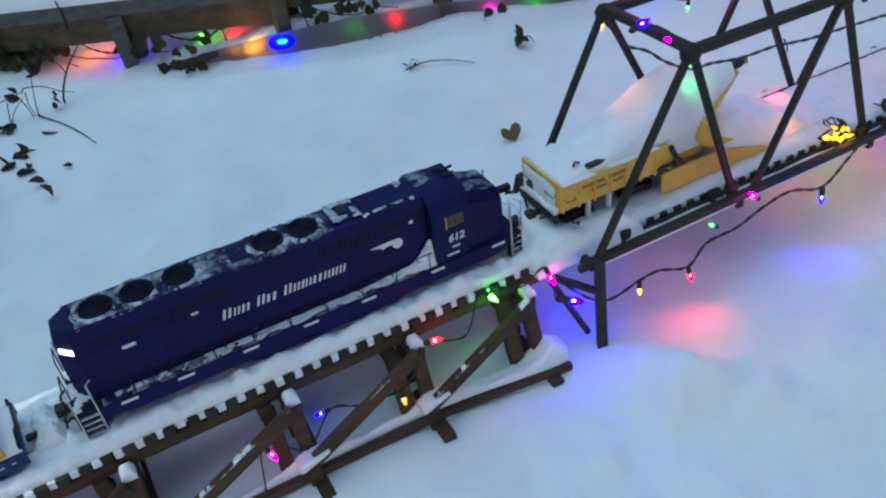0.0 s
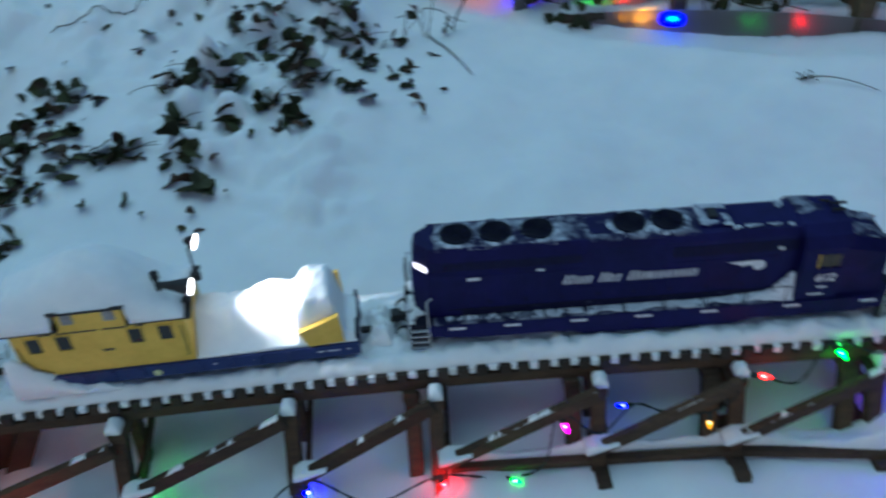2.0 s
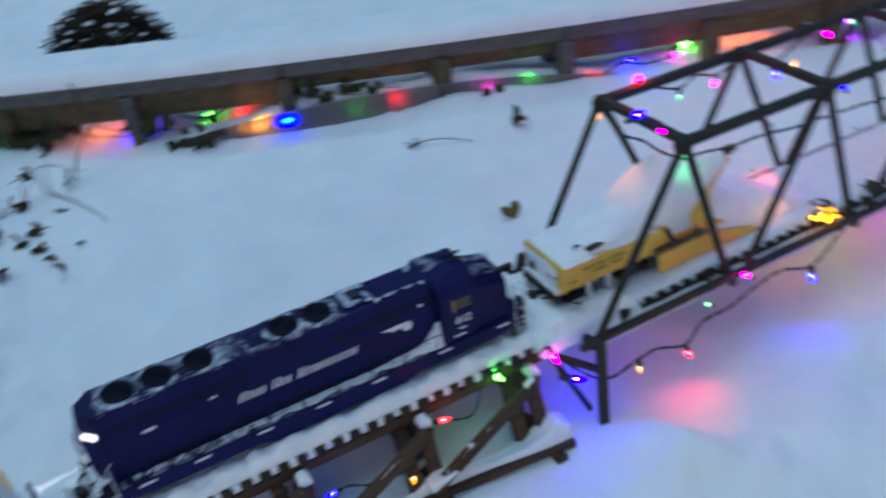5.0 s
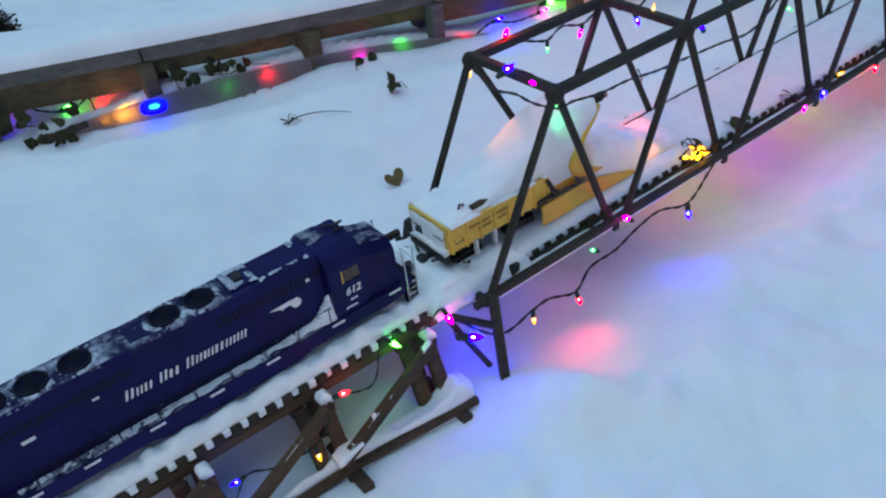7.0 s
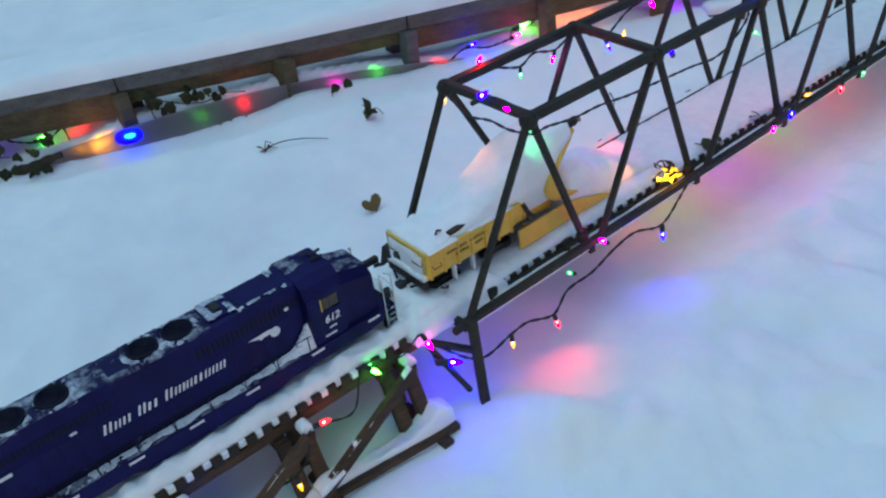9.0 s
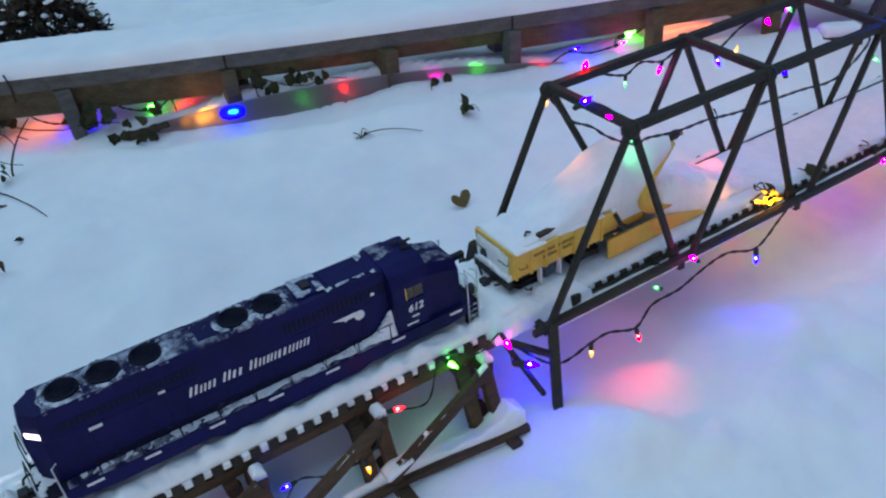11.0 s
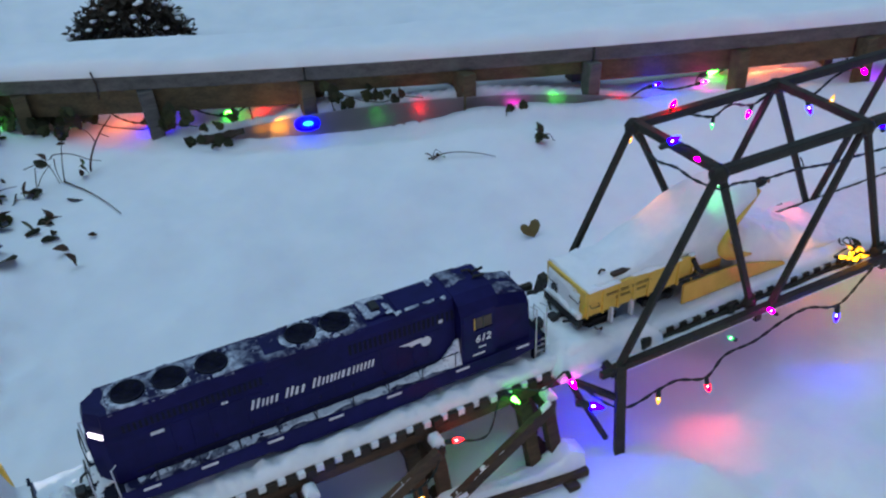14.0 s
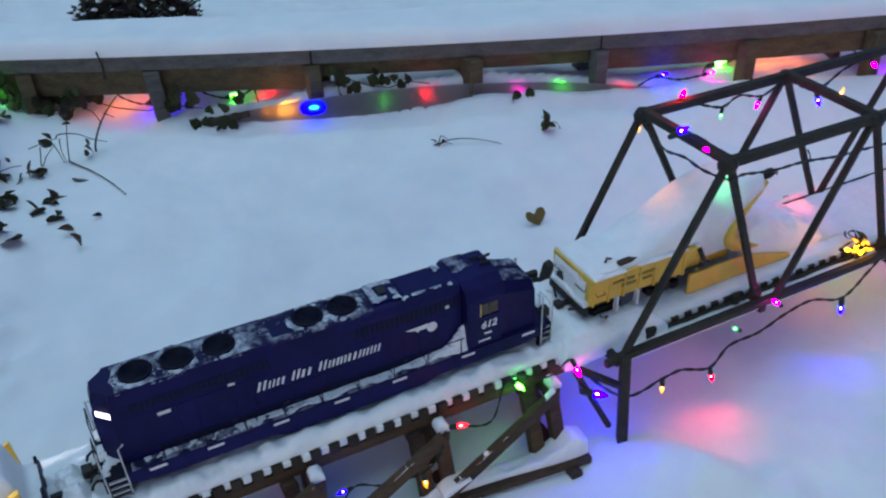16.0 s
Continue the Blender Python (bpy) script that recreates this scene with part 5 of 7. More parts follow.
bm = heap(0.001, 0.214, -0.048, 0.048, load_top, lambda a, b: 0.0562, 90, 44, thin=0.0004)
part("load_snow", bm, SNOW_FINE, work, "heaped snow lit by the searchlights", smooth=True)
bm = heap(-0.240, -0.105, -0.0575, -0.047, lambda a, b: 0.030 + (0.017 * smooth01((-0.150 - a) / 0.06) + 0.036 * smooth01((-0.180 - a) / 0.05) + 0.008 * smooth01((-0.105 - a) / 0.03) + 0.012 * fbm(a, b, 30, 2)) * edge_fall(0.5, b, 0, 1, -0.0590, -0.02, 0.010), lambda a, b: 0.026, 50, 8, thin=0.0045)
part("step_snow", bm, SNOW_FINE, work, "snow clinging to the step", smooth=True)

# --- turquoise caboose ---
teal = thing("turquoise_caboose", "turquoise model caboose under a thick roof of snow", "rail car", pose(-1.635, track_y(-1.62) - 0.021, -0.012, 0, 0, 6.0))
part("body", prism([(-0.046, 0.040), (-0.046, 0.134), (0, 0.148), (0.046, 0.134), (0.046, 0.040)], -0.22, 0.190), TURQUOISE, teal)
part("roof", prism([(-0.052, 0.132), (-0.052, 0.137), (0, 0.151), (0.052, 0.137), (0.052, 0.132), (0, 0.147)], -0.25, 0.209), BLACK, teal)
part("underframe", cube(-0.25, 0.222, -0.040, 0.040, 0.032, 0.040), BLACK, teal)
for cx in (-0.15, 0.13):
    wheel_truck(teal, cx, 0.035, 2, 0.044)
coupler(teal, 0.222, 0.250)
for s in (-1, 1):
    for x in (-0.15, -0.09, 0.108, 0.150):
        w = part("window", cube(x, x + 0.022, min(s * 0.0455, s * 0.0466), max(s * 0.0455, s * 0.0466), 0.091, 0.115, 0.0004), PANE_RED if 0.10 < x < 0.12 else GLASS_DARK, teal)
        bm = bmesh.new()
        for u0, u1, v0, v1 in ((-0.0015, 0.0235, 0.115, 0.1165), (-0.0015, 0.0235, 0.0895, 0.091), (-0.0015, 0, 0.091, 0.115), (0.022, 0.0235, 0.091, 0.115)):
            box(bm, x + u0, x + u1, min(s * 0.0458, s * 0.0474), max(s * 0.0458, s * 0.0474), v0, v1)
        part("window_frame", bm, TURQUOISE, w)
    part("side_emblem", lathe(bmesh.new(), [(0.004, 0.0), (0.0062, 0.0), (0.0062, 0.0006), (0.004, 0.0006)], aim((0.142, s * 0.0462, 0.072), (0, s, 0)), 16), PRINT, teal, "dark round emblem")
    bm = bmesh.new()
    for k in range(5):
        tube(bm, [(0.02 + 0.011 * k, s * 0.0462, 0.070), (0.024 + 0.011 * k, s * 0.0462, 0.092), (0.033 + 0.011 * k, s * 0.0462, 0.078)], 0.0008, 5)
    part("script_mark", bm, PRINT, teal, "dark unreadable script")
part("end_platform", cube(0.190, 0.222, -0.044, 0.044, 0.036, 0.042, 0.001), BLACK, teal)
for y in (-0.044, -0.030, -0.016, 0.016, 0.030, 0.044):
    part("platform_rail", tube(bmesh.new(), [(0.220, y, 0.042), (0.222, y, 0.078)], 0.0009, 6), BLACK, teal)
part("platform_rail", tube(bmesh.new(), [(0.196, -0.045, 0.042), (0.208, -0.045, 0.074), (0.222, -0.044, 0.078), (0.222, 0.044, 0.078)], 0.0010, 6), BLACK, teal)
part("end_step", tube(bmesh.new(), [(0.196, -0.047, 0.036), (0.196, -0.047, 0.018), (0.218, -0.047, 0.018), (0.218, -0.047, 0.036)], 0.0013, 6), BLACK, teal)
teal_base = lambda a, b: 0.1373 + 0.0137 * (1 - min(1, abs(b) / 0.052))
bm = heap(-0.25, 0.212, -0.053, 0.053, lambda a, b: teal_base(a, b) + 0.048 * edge_fall(a, b, -0.256, 0.2135, -0.0545, 0.0545, 0.024) + 0.006 * fbm(a, b, 12, 3) - 0.006, teal_base, 120, 30)
part("roof_snow", bm, SNOW_FINE, teal, "deep snow on the roof", smooth=True)
bm = heap(0.192, 0.220, -0.043, 0.043, lambda a, b: 0.043 + 0.040 * smooth01((b + 0.044) / 0.02) * edge_fall(a, b, 0.18, 0.222, -0.05, 0.05, 0.02), lambda a, b: 0.0422, 16, 24)
part("platform_snow", bm, SNOW_FINE, teal, "snow heaped on the platform", smooth=True)

# --- yellow snowplow car ---
plow = thing("snowplow_car", "yellow model snowplow car heaped with snow", "rail car", pose(-0.096, 0, 0))
GON = [(-0.050, 0.052), (-0.053, 0.096), (-0.055, 0.102), (-0.050, 0.102), (-0.047, 0.058), (0.047, 0.058), (0.050, 0.102), (0.055, 0.102), (0.053, 0.096), (0.050, 0.052)]
part("body", prism(GON, 0.004, 0.218), YELLOW, plow)
part("end_panel", prism([(-0.050, 0.052), (-0.054, 0.102), (0.054, 0.102), (0.050, 0.052)], 0.0, 0.004), YELLOW, plow)
part("floor", cube(0.004, 0.23, -0.047, 0.047, 0.050, 0.0575), BLACK, plow)
part("underframe", cube(-0.004, 0.25, -0.030, 0.030, 0.036, 0.050), BLACK, plow)
for cx in (0.045, 0.165):
    wheel_truck(plow, cx, 0.032, 2, 0.040)
coupler(plow, 0.0, -0.022)
part("end_sill", cube(-0.008, 0.0, -0.050, 0.050, 0.034, 0.050, 0.001), BLACK, plow)
for s in (-1, 1):
    for k in range(8):
        x = 0.004 + 0.030 * k
        part("side_rib", slab([(x, 0.052), (x + 0.003, 0.052), (x + 0.003, 0.100), (x, 0.100)], min(s * 0.0500, s * 0.0548), max(s * 0.0500, s * 0.0548)), YELLOW, plow)
    part("grab_iron", tube(bmesh.new(), [(0.010, s * 0.0525, 0.076), (0.010, s * 0.057, 0.072), (0.026, s * 0.057, 0.072), (0.026, s * 0.0525, 0.076)], 0.0008, 5), BLACK, plow)
    for x, count, z in ((0.042, 9, 0.083), (0.092, 8, 0.083), (0.060, 6, 0.072), (0.102, 4, 0.072)):
        bm = bmesh.new()
        for k in range(count):
            box(bm, x + 0.0048 * k, x + 0.0048 * k + 0.0030, min(s * 0.0525, s * 0.0542), max(s * 0.0525, s * 0.0542), z, z + 0.0046 - 0.0010 * (k % 3 == 1))
        part("print_bar", bm, FADED_PRINT, plow, "faded brown unreadable print")
    bm = heap(0.004, 0.218, min(s * 0.0568, s * 0.046), max(s * 0.0568, s * 0.046), lambda a, b: 0.1020 + 0.0045 * (0.35 + 2.2 * fbm(a, b, 22, 4 + s)) * smooth01((0.0585 - abs(b)) / 0.006), lambda a, b: 0.1022, 110, 7, thin=0.0006)
    part("rim_snow", bm, SNOW_FINE, plow, "snow spilling over the car's rim", smooth=True)
    for x in (0.052, 0.092):
        part("side_support", cube(x, x + 0.004, min(s * 0.046, s * 0.056), max(s * 0.046, s * 0.056), 0.026, 0.056, 0.0008), WHITE, plow, "snow-whitened support")
    part("wing_panel", slab([(0.197, 0.012), (0.196, 0.050), (0.204, 0.0515), (0.316, 0.0505), (0.316, 0.012)], min(s * 0.056, s * 0.060), max(s * 0.056, s * 0.060)), YELLOW, plow, "yellow side wing of the plow")
    part("inner_panel", slab([(0.243, 0.045), (0.245, 0.087), (0.268, 0.0885), (0.300, 0.080), (0.300, 0.040)], min(s * 0.030, s * 0.034), max(s * 0.030, s * 0.034)), YELLOW, plow, "yellow inner panel behind the blade")
    part("wing_arm", tube(bmesh.new(), [(0.188, s * 0.046, 0.052), (0.205, s * 0.060, 0.066), (0.222, s * 0.060, 0.064)], 0.0030, 6), BLACK, plow)
    part("wing_arm", tube(bmesh.new(), [(0.212, s * 0.056, 0.096), (0.222, s * 0.060, 0.074), (0.232, s * 0.060, 0.066)], 0.0042, 6), BLACK, plow)
for y in (-0.030, 0.030):
    part("end_grab", tube(bmesh.new(), [(-0.001, y - 0.012, 0.082), (-0.005, y - 0.012, 0.078), (-0.005, y + 0.012, 0.078), (-0.001, y + 0.012, 0.082)], 0.0008, 5), BLACK, plow)
part("brake_wheel", lathe(bmesh.new(), [(0.008, 0), (0.0095, 0), (0.0095, 0.0015), (0.008, 0.0015)], aim((-0.003, 0.026, 0.066), (-1, 0, 0)), 16), BLACK, plow)
# tall curved mould board leaning forward
PROF = [(0.352, 0.056), (0.322, 0.066), (0.301, 0.082), (0.294, 0.098), (0.298, 0.116), (0.309, 0.134), (0.325, 0.152), (0.343, 0.171), (0.356, 0.187)]
bm = bmesh.new()
sheets = []
for dx in (0.0, -0.013):
    g = []
    for k, (x, z) in enumerate(PROF):
        row = []
        for j in range(13):
            v = -1 + j / 6
            u = k / (len(PROF) - 1)
            row.append(bm.verts.new((x + dx * (2.7 - 2.2 * u) + 0.016 * (1 - v * v) * (1 - u), v * (0.053 - 0.010 * u * u), z - 0.012 * u * v * v)))
        g.append(row)
    sheets.append(g)
for g in sheets:
    for a, b in zip(g, g[1:]):
        for j in range(12):
            bm.faces.new((a[j], a[j + 1], b[j + 1], b[j]))
f, g = sheets
for j in range(12):
    bm.faces.new((f[0][j], f[0][j + 1], g[0][j + 1], g[0][j]))
    bm.faces.new((f[-1][j], f[-1][j + 1], g[-1][j + 1], g[-1][j]))
for k in range(len(PROF) - 1):
    for j in (0, 12):
        bm.faces.new((f[k][j], f[k + 1][j], g[k + 1][j], g[k][j]))
part("plow_blade", bm, YELLOW, plow, "yellow curved plow blade", smooth=True)
for s in (-1, 1):
    part("plow_wing", slab([(0.3165, 0.012), (0.3165, 0.050), (0.345, 0.044), (0.428, 0.018), (0.432, 0.012)], min(s * 0.056, s * 0.060), max(s * 0.056, s * 0.060)), YELLOW, plow, "low yellow wing of the plow")
bm = bmesh.new()
tri = [bm.verts.new(p) for p in ((0.448, -0.050, 0.013), (0.448, 0.050, 0.013), (0.50, 0.0, 0.013), (0.448, -0.050, 0.022), (0.448, 0.050, 0.022), (0.50, 0.0, 0.018))]
for q in ((0, 2, 1), (3, 4, 5), (0, 3, 5, 2), (2, 5, 4, 1), (0, 1, 4, 3)):
    bm.faces.new([tri[k] for k in q])
part("plow_nose", bm, YELLOW, plow)


def plow_top(a, b):
    z = 0.100 + 0.010 * edge_fall(a, b, 0.0, 0.5, -0.052, 0.052, 0.03) + 0.007 * fbm(a, b, 10, 3)
    z += 0.020 * smooth01((a - 0.04) / 0.10) * edge_fall(0.5, b, 0, 1, -0.054, 0.054, 0.05)
    z += 0.070 * smooth01((a - 0.08) / 0.22) * edge_fall(0.5, b, 0, 1, -0.058, 0.058, 0.022)
    return z


def plow_floor(a, b):
    if a < 0.226:
        return 0.058
    return 0.070 if a < 0.284 else 0.070 + 0.070 * min(1.0, (a - 0.284) / 0.02) + 0.80 * max(0.0, a - 0.304)


bm = heap(0.005, 0.342, -0.0475, 0.0475, plow_top, plow_floor, 120, 40, thin=0.0005)
part("load_snow", bm, SNOW_FINE, plow, "smooth heap of snow in the car", smooth=True)
bm = heap(0.318, 0.60, -0.054, 0.066, lambda a, b: 0.012 + (0.062 * math.exp(-(((a - 0.355) / 0.07) ** 2)) + 0.046 * math.exp(-(((a - 0.46) / 0.07) ** 2))) * edge_fall(0.5, b, 0, 1, -0.056, 0.068, 0.040) * (1 + 0.35 * fbm(a, b, 9, 2)) + 0.004 * fbm(a, b, 34, 6) * edge_fall(a, b, 0.31, 0.605, -0.055, 0.067, 0.03), lambda a, b: 0.011, 100, 50, thin=0.0006)
part("front_snow", bm, SNOW_FINE, plow, "snow piled before the plow blade", smooth=True)
bm = lathe(bmesh.new(), [(0.002, -0.010), (0.007, -0.008), (0.0085, 0.004), (0.006, 0.012)], aim((0.358, -0.034, 0.186), (0.5, -0.5, 0.6)), 12)
head = part("headlamp", bm, BLACK, plow, smooth=True)
part("lens", lathe(bmesh.new(), [(0.0055, 0.0), (0.0045, 0.003), (0.001, 0.004)], aim((0.3665, -0.0425, 0.192), (0.5, -0.6, 0.3)), 10), RED_LENS, head, "small reddish glass lens")
bm = heap(-0.008, 0.0, -0.048, 0.048, lambda a, b: 0.0505 + 0.014 * (0.5 + fbm(a, b, 30, 7)), lambda a, b: 0.0502, 4, 40)
part("end_snow", bm, SNOW_FINE, plow, "snow on the end sill", smooth=True)
# snow plastered on the end panel
bm = bmesh.new()
grid = {}
for j in range(33):
    for k in range(17):
        y, z = -0.040 + 0.088 * j / 32, 0.0505 + 0.046 * k / 16
        cover = smooth01((0.062 + 0.38 * (y + 0.045) - (z - 0.030) + 0.012 * fbm(y, z, 60, 2)) / 0.012)
        grid[j, k] = bm.verts.new((0.0008 - (0.0040 + 0.0015 * fbm(y, z, 90, 4)) * cover * edge_fall(y, z, -0.041, 0.049, 0.04, 0.0975, 0.008), y, z))
for j in range(32):
    for k in range(16):
        bm.faces.new((grid[j, k], grid[j, k + 1], grid[j + 1, k + 1], grid[j + 1, k]))
part("panel_snow", bm, SNOW_FINE, plow, "snow plastered on the end panel", smooth=True)
for y0, y1 in ((-0.044, -0.020), (0.040, 0.016)):
    part("end_brace", tube(bmesh.new(), [(-0.009, y0, 0.048), (-0.016, y1, 0.033)], 0.0022, 6), BLACK, plow)
# A dark slat stands in for the hollow in the load snow.
board = thing("hollow_slat", "dark brown slat standing in for a dark hollow in the plow car's snow, beside a twig", "wood scrap", pose(-0.010, -0.041, 0.1115, 0, 3, 5))
part("slat", cube(-0.030, 0.034, -0.005, 0.005, -0.003, 0.003, 0.001), TWIG, board)
part("twig", tube(bmesh.new(), [(-0.046, 0.013, 0.0), (-0.040, 0.016, 0.004), (-0.034, 0.012, 0.003)], 0.002, 6), TWIG, board)

# ---- strings of coloured bulbs ----


def bulb(string, p, colour, d=(0.1, -0.1, -1.0), size=1.0, glass=None, core=None):
    """A pointed bulb: a tinted glowing shell, a white-hot core inside it and a socket; p is its middle, d the way its tip points."""
    m = aim(p, d)
    s = 0.82 * size
    ob = part("bulb", lathe(bmesh.new(), [(0.0016 * s, -0.0088 * s), (0.0040 * s, -0.0070 * s), (0.0050 * s, -0.0030 * s), (0.0047 * s, 0.0015 * s), (0.0034 * s, 0.0062 * s), (0.0017 * s, 0.0105 * s), (0.0005 * s, 0.0128 * s)], m, 12), glass or BULB[colour], string, colour + " glowing bulb", smooth=True)
    part("filament", lathe(bmesh.new(), [(0.0004 * s, -0.0042 * s), (0.0014 * s, -0.0034 * s), (0.0019 * s, -0.0014 * s), (0.0014 * s, 0.0006 * s), (0.0004 * s, 0.0014 * s)], m, 10), core or CORE[colour], ob, "white-hot core", smooth=True)
    part("socket", lathe(bmesh.new(), [(0.0030 * s, -0.024 * s), (0.0046 * s, -0.022 * s), (0.0047 * s, -0.0075 * s), (0.0030 * s, -0.0070 * s)], m, 10), WIRE, ob)
    return m @ Vector((0, 0, -0.024 * s))


def cable(string, pts, r=0.0014, turns=120.0):
    """Two twisted strands through the points, smoothed."""
    pts = [Vector(p) for p in pts]
    fine = []
    for i in range(len(pts) - 1):
        p0, p1, p2, p3 = pts[max(i - 1, 0)], pts[i], pts[i + 1], pts[min(i + 2, len(pts) - 1)]
        n = max(3, int((p2 - p1).length / 0.008))
        for k in range(n):
            t = k / n
            fine.append(0.5 * (2 * p1 + (p2 - p0) * t + (2 * p0 - 5 * p1 + 4 * p2 - p3) * t * t + (3 * p1 - p0 - 3 * p2 + p3) * t ** 3))
    fine.append(pts[-1])
    for ph in (0.0, math.pi):
        run, out = 0.0, []
        for i, q in enumerate(fine):
            run += (q - fine[i - 1]).length if i else 0
            a = turns * run + ph
            out.append(q + Vector((0.3 * math.sin(a), math.cos(a), math.sin(a))) * r * 1.0)
        part("cable", tube(bmesh.new(), out, r, 5), WIRE, string)


near = thing("string_lights", "string of coloured bulbs hung along the trestle", "string lights", group="light strings")
ends = []
for p, c, d in (((-1.458, -0.150, -0.099), "yellow", (0, 0, -1)), ((-1.215, -0.152, -0.116), "green", (0.4, -0.3, -0.4)), ((-1.156, -0.19, -0.150), "magenta", (0.3, -0.3, -0.3)), ((-0.99, -0.158, -0.150), "blue", (0.2, -0.2, -1)), ((-1.335, -0.215, -0.138), "red", (-0.5, -0.3, -0.3)), ((-1.425, -0.188, -0.120), "orange", (-0.5, -0.3, -0.3)), ((-0.80, -0.165, -0.142), "red", (0.3, 0, -1)),
                ((-0.70, -0.162, -0.150), "green", (0.6, -0.4, 0.2)), ((-0.629, -0.135, -0.075), "magenta", (0.3, -0.4, -0.7)), ((-0.548, -0.115, -0.062), "blue", (-1, -0.1, 0.1)), ((-0.428, -0.132, -0.092), "yellow", (0.05, -0.2, -1)),
                ((-0.360, -0.118, -0.020), "red", (0.8, -0.5, 0.3)), ((-0.252, -0.100, -0.006), "green", (0.5, -0.5, -0.5)), ((-0.155, -0.112, -0.008), "magenta", (0.1, -0.5, -0.6)), ((-0.124, -0.130, -0.056), "blue", (0.5, -0.2, -0.2))):
    ends.append(bulb(near, p, c, d, 1.6 if p[0] > -0.13 else 0.85 if p[0] > -0.6 and c == "blue" else 1.3 if c == "blue" else 1.0, SOFT[c] if c == "yellow" or c == "red" and p[0] > -0.4 else DIM[c] if -0.75 < p[0] < -0.3 else None))
under = thing("string_lights", "string of warm bulbs lying on snow under the trestle", "string lights", group="light strings")
inner = [bulb(under, (x, y, ground_z(x, y) + 0.006), c, (0.8, 0.3, 0.2), 0.6) for x, y, c in ((-1.44, 0.07, "orange"), (-1.36, 0.09, "red"), (-1.30, 0.10, "orange"), (-1.14, 0.10, "green"), (-0.93, 0.09, "orange"), (-0.70, 0.09, "magenta"))]
cable(under, inner)
cable(near, [(-1.50, -0.20, ground_z(-1.50, -0.20) + 0.01), ends[5], ends[4], (-1.27, -0.21, -0.150), (-1.20, -0.21, -0.150), ends[2], (-1.08, -0.20, -0.150), ends[3], (-0.90, -0.185, -0.145), ends[6], ends[7], (-0.66, -0.15, -0.135), ends[8], (-0.58, -0.13, -0.100), ends[9], (-0.49, -0.12, -0.075), ends[10], (-0.40, -0.13, -0.045), ends[11], (-0.31, -0.115, -0.040), ends[12], (-0.2, -0.10, -0.01), ends[13], ends[14]], 0.0010)
for e, q in ((ends[0], (-1.462, -0.13, -0.06)), (ends[1], (-1.225, -0.13, -0.07))):
    cable(near, [e, q], 0.0010)
spot = thing("string_lights", "bulbs half buried in the snow bank", "string lights", group="light strings")
THIN_SNOW = make_snow("thin_translucent_snow", 30, 0.4)
make_translucent(THIN_SNOW, 0.75)
buried = []
for x, y, r, c, size in PITS:
    buried.append(bulb(spot, (x, y, ground_z(x, y) + 0.008), c, (0.3, 0.1, 0.5), size))
    bm = bmesh.new()
    rings = [[bm.verts.new((x + q * math.cos(a), y + q * math.sin(a), 0)) for a in (2 * math.pi * k / 28 for k in range(28))] for q in (1.55 * r, 1.3 * r, 1.0 * r, 0.65 * r, 0.3 * r, 0.03 * r)]
    for a, b in zip(rings, rings[1:]):
        for k in range(28):
            bm.faces.new((a[k], a[(k + 1) % 28], b[(k + 1) % 28], b[k]))
    bm.faces.new(rings[-1])
    for v in bm.verts:
        v.co.z = ground_z(v.co.x, v.co.y) + pit(v.co.x, v.co.y) + (-0.004 if v in rings[0] else 0.0015)
    part("snow_skin", bm, THIN_SNOW, spot, "thin snow over a buried bulb", smooth=True)
cable(spot, [buried[0], (-1.575, -0.135, ground_z(-1.575, -0.135) - 0.004), buried[1]], 0.0010)

sag = thing("string_lights", "string of coloured bulbs sagging beside the bridge", "string lights", group="light strings")
ends = []
for p, c, d in (((-0.022, -0.160, -0.065), "yellow", (0, -0.1, -1)), ((0.078, -0.165, -0.080), "red", (0.2, -0.2, -1)), ((0.127, -0.150, -0.008), "green", (-1, -0.1, 0.75)), ((0.214, -0.147, 0.012), "magenta", (-0.9, 0.1, 0.8)), ((0.362, -0.165, -0.046), "blue", (0.05, -0.1, -1)),
                ((0.763, -0.134, 0.000), "magenta", (0, 0, -1)), ((0.826, -0.136, 0.008), "blue", (-0.1, 0, -1)), ((0.884, -0.134, 0.030), "yellow", (0.2, -0.6, 0.5)), ((1.030, -0.136, -0.010), "red", (-0.2, 0, -1)), ((1.125, -0.136, -0.008), "green", (-0.6, -0.2, -0.6))):
    ends.append(bulb(sag, p, c, d, 1.2 if c == "blue" else 1.0, SOFT.get(c) if c != "red" and c != "blue" else DIM[c]))
cable(sag, [(-0.150, -0.11, -0.01), (-0.088, -0.148, -0.062), ends[0], (0.019, -0.155, -0.047), ends[1], (0.116, -0.155, -0.036), (0.179, -0.155, -0.033), (0.235, -0.155, -0.015), (0.293, -0.155, -0.008), ends[4], (0.432, -0.150, 0.002), (0.469, -0.142, 0.014), (0.52, -0.136, 0.012), (0.66, -0.137, 0.012), ends[5], ends[6], ends[7], (0.94, -0.138, 0.012), ends[8], (1.06, -0.138, 0.03), ends[9], (1.2, -0.138, 0.01), (1.4, -0.138, 0.01)])

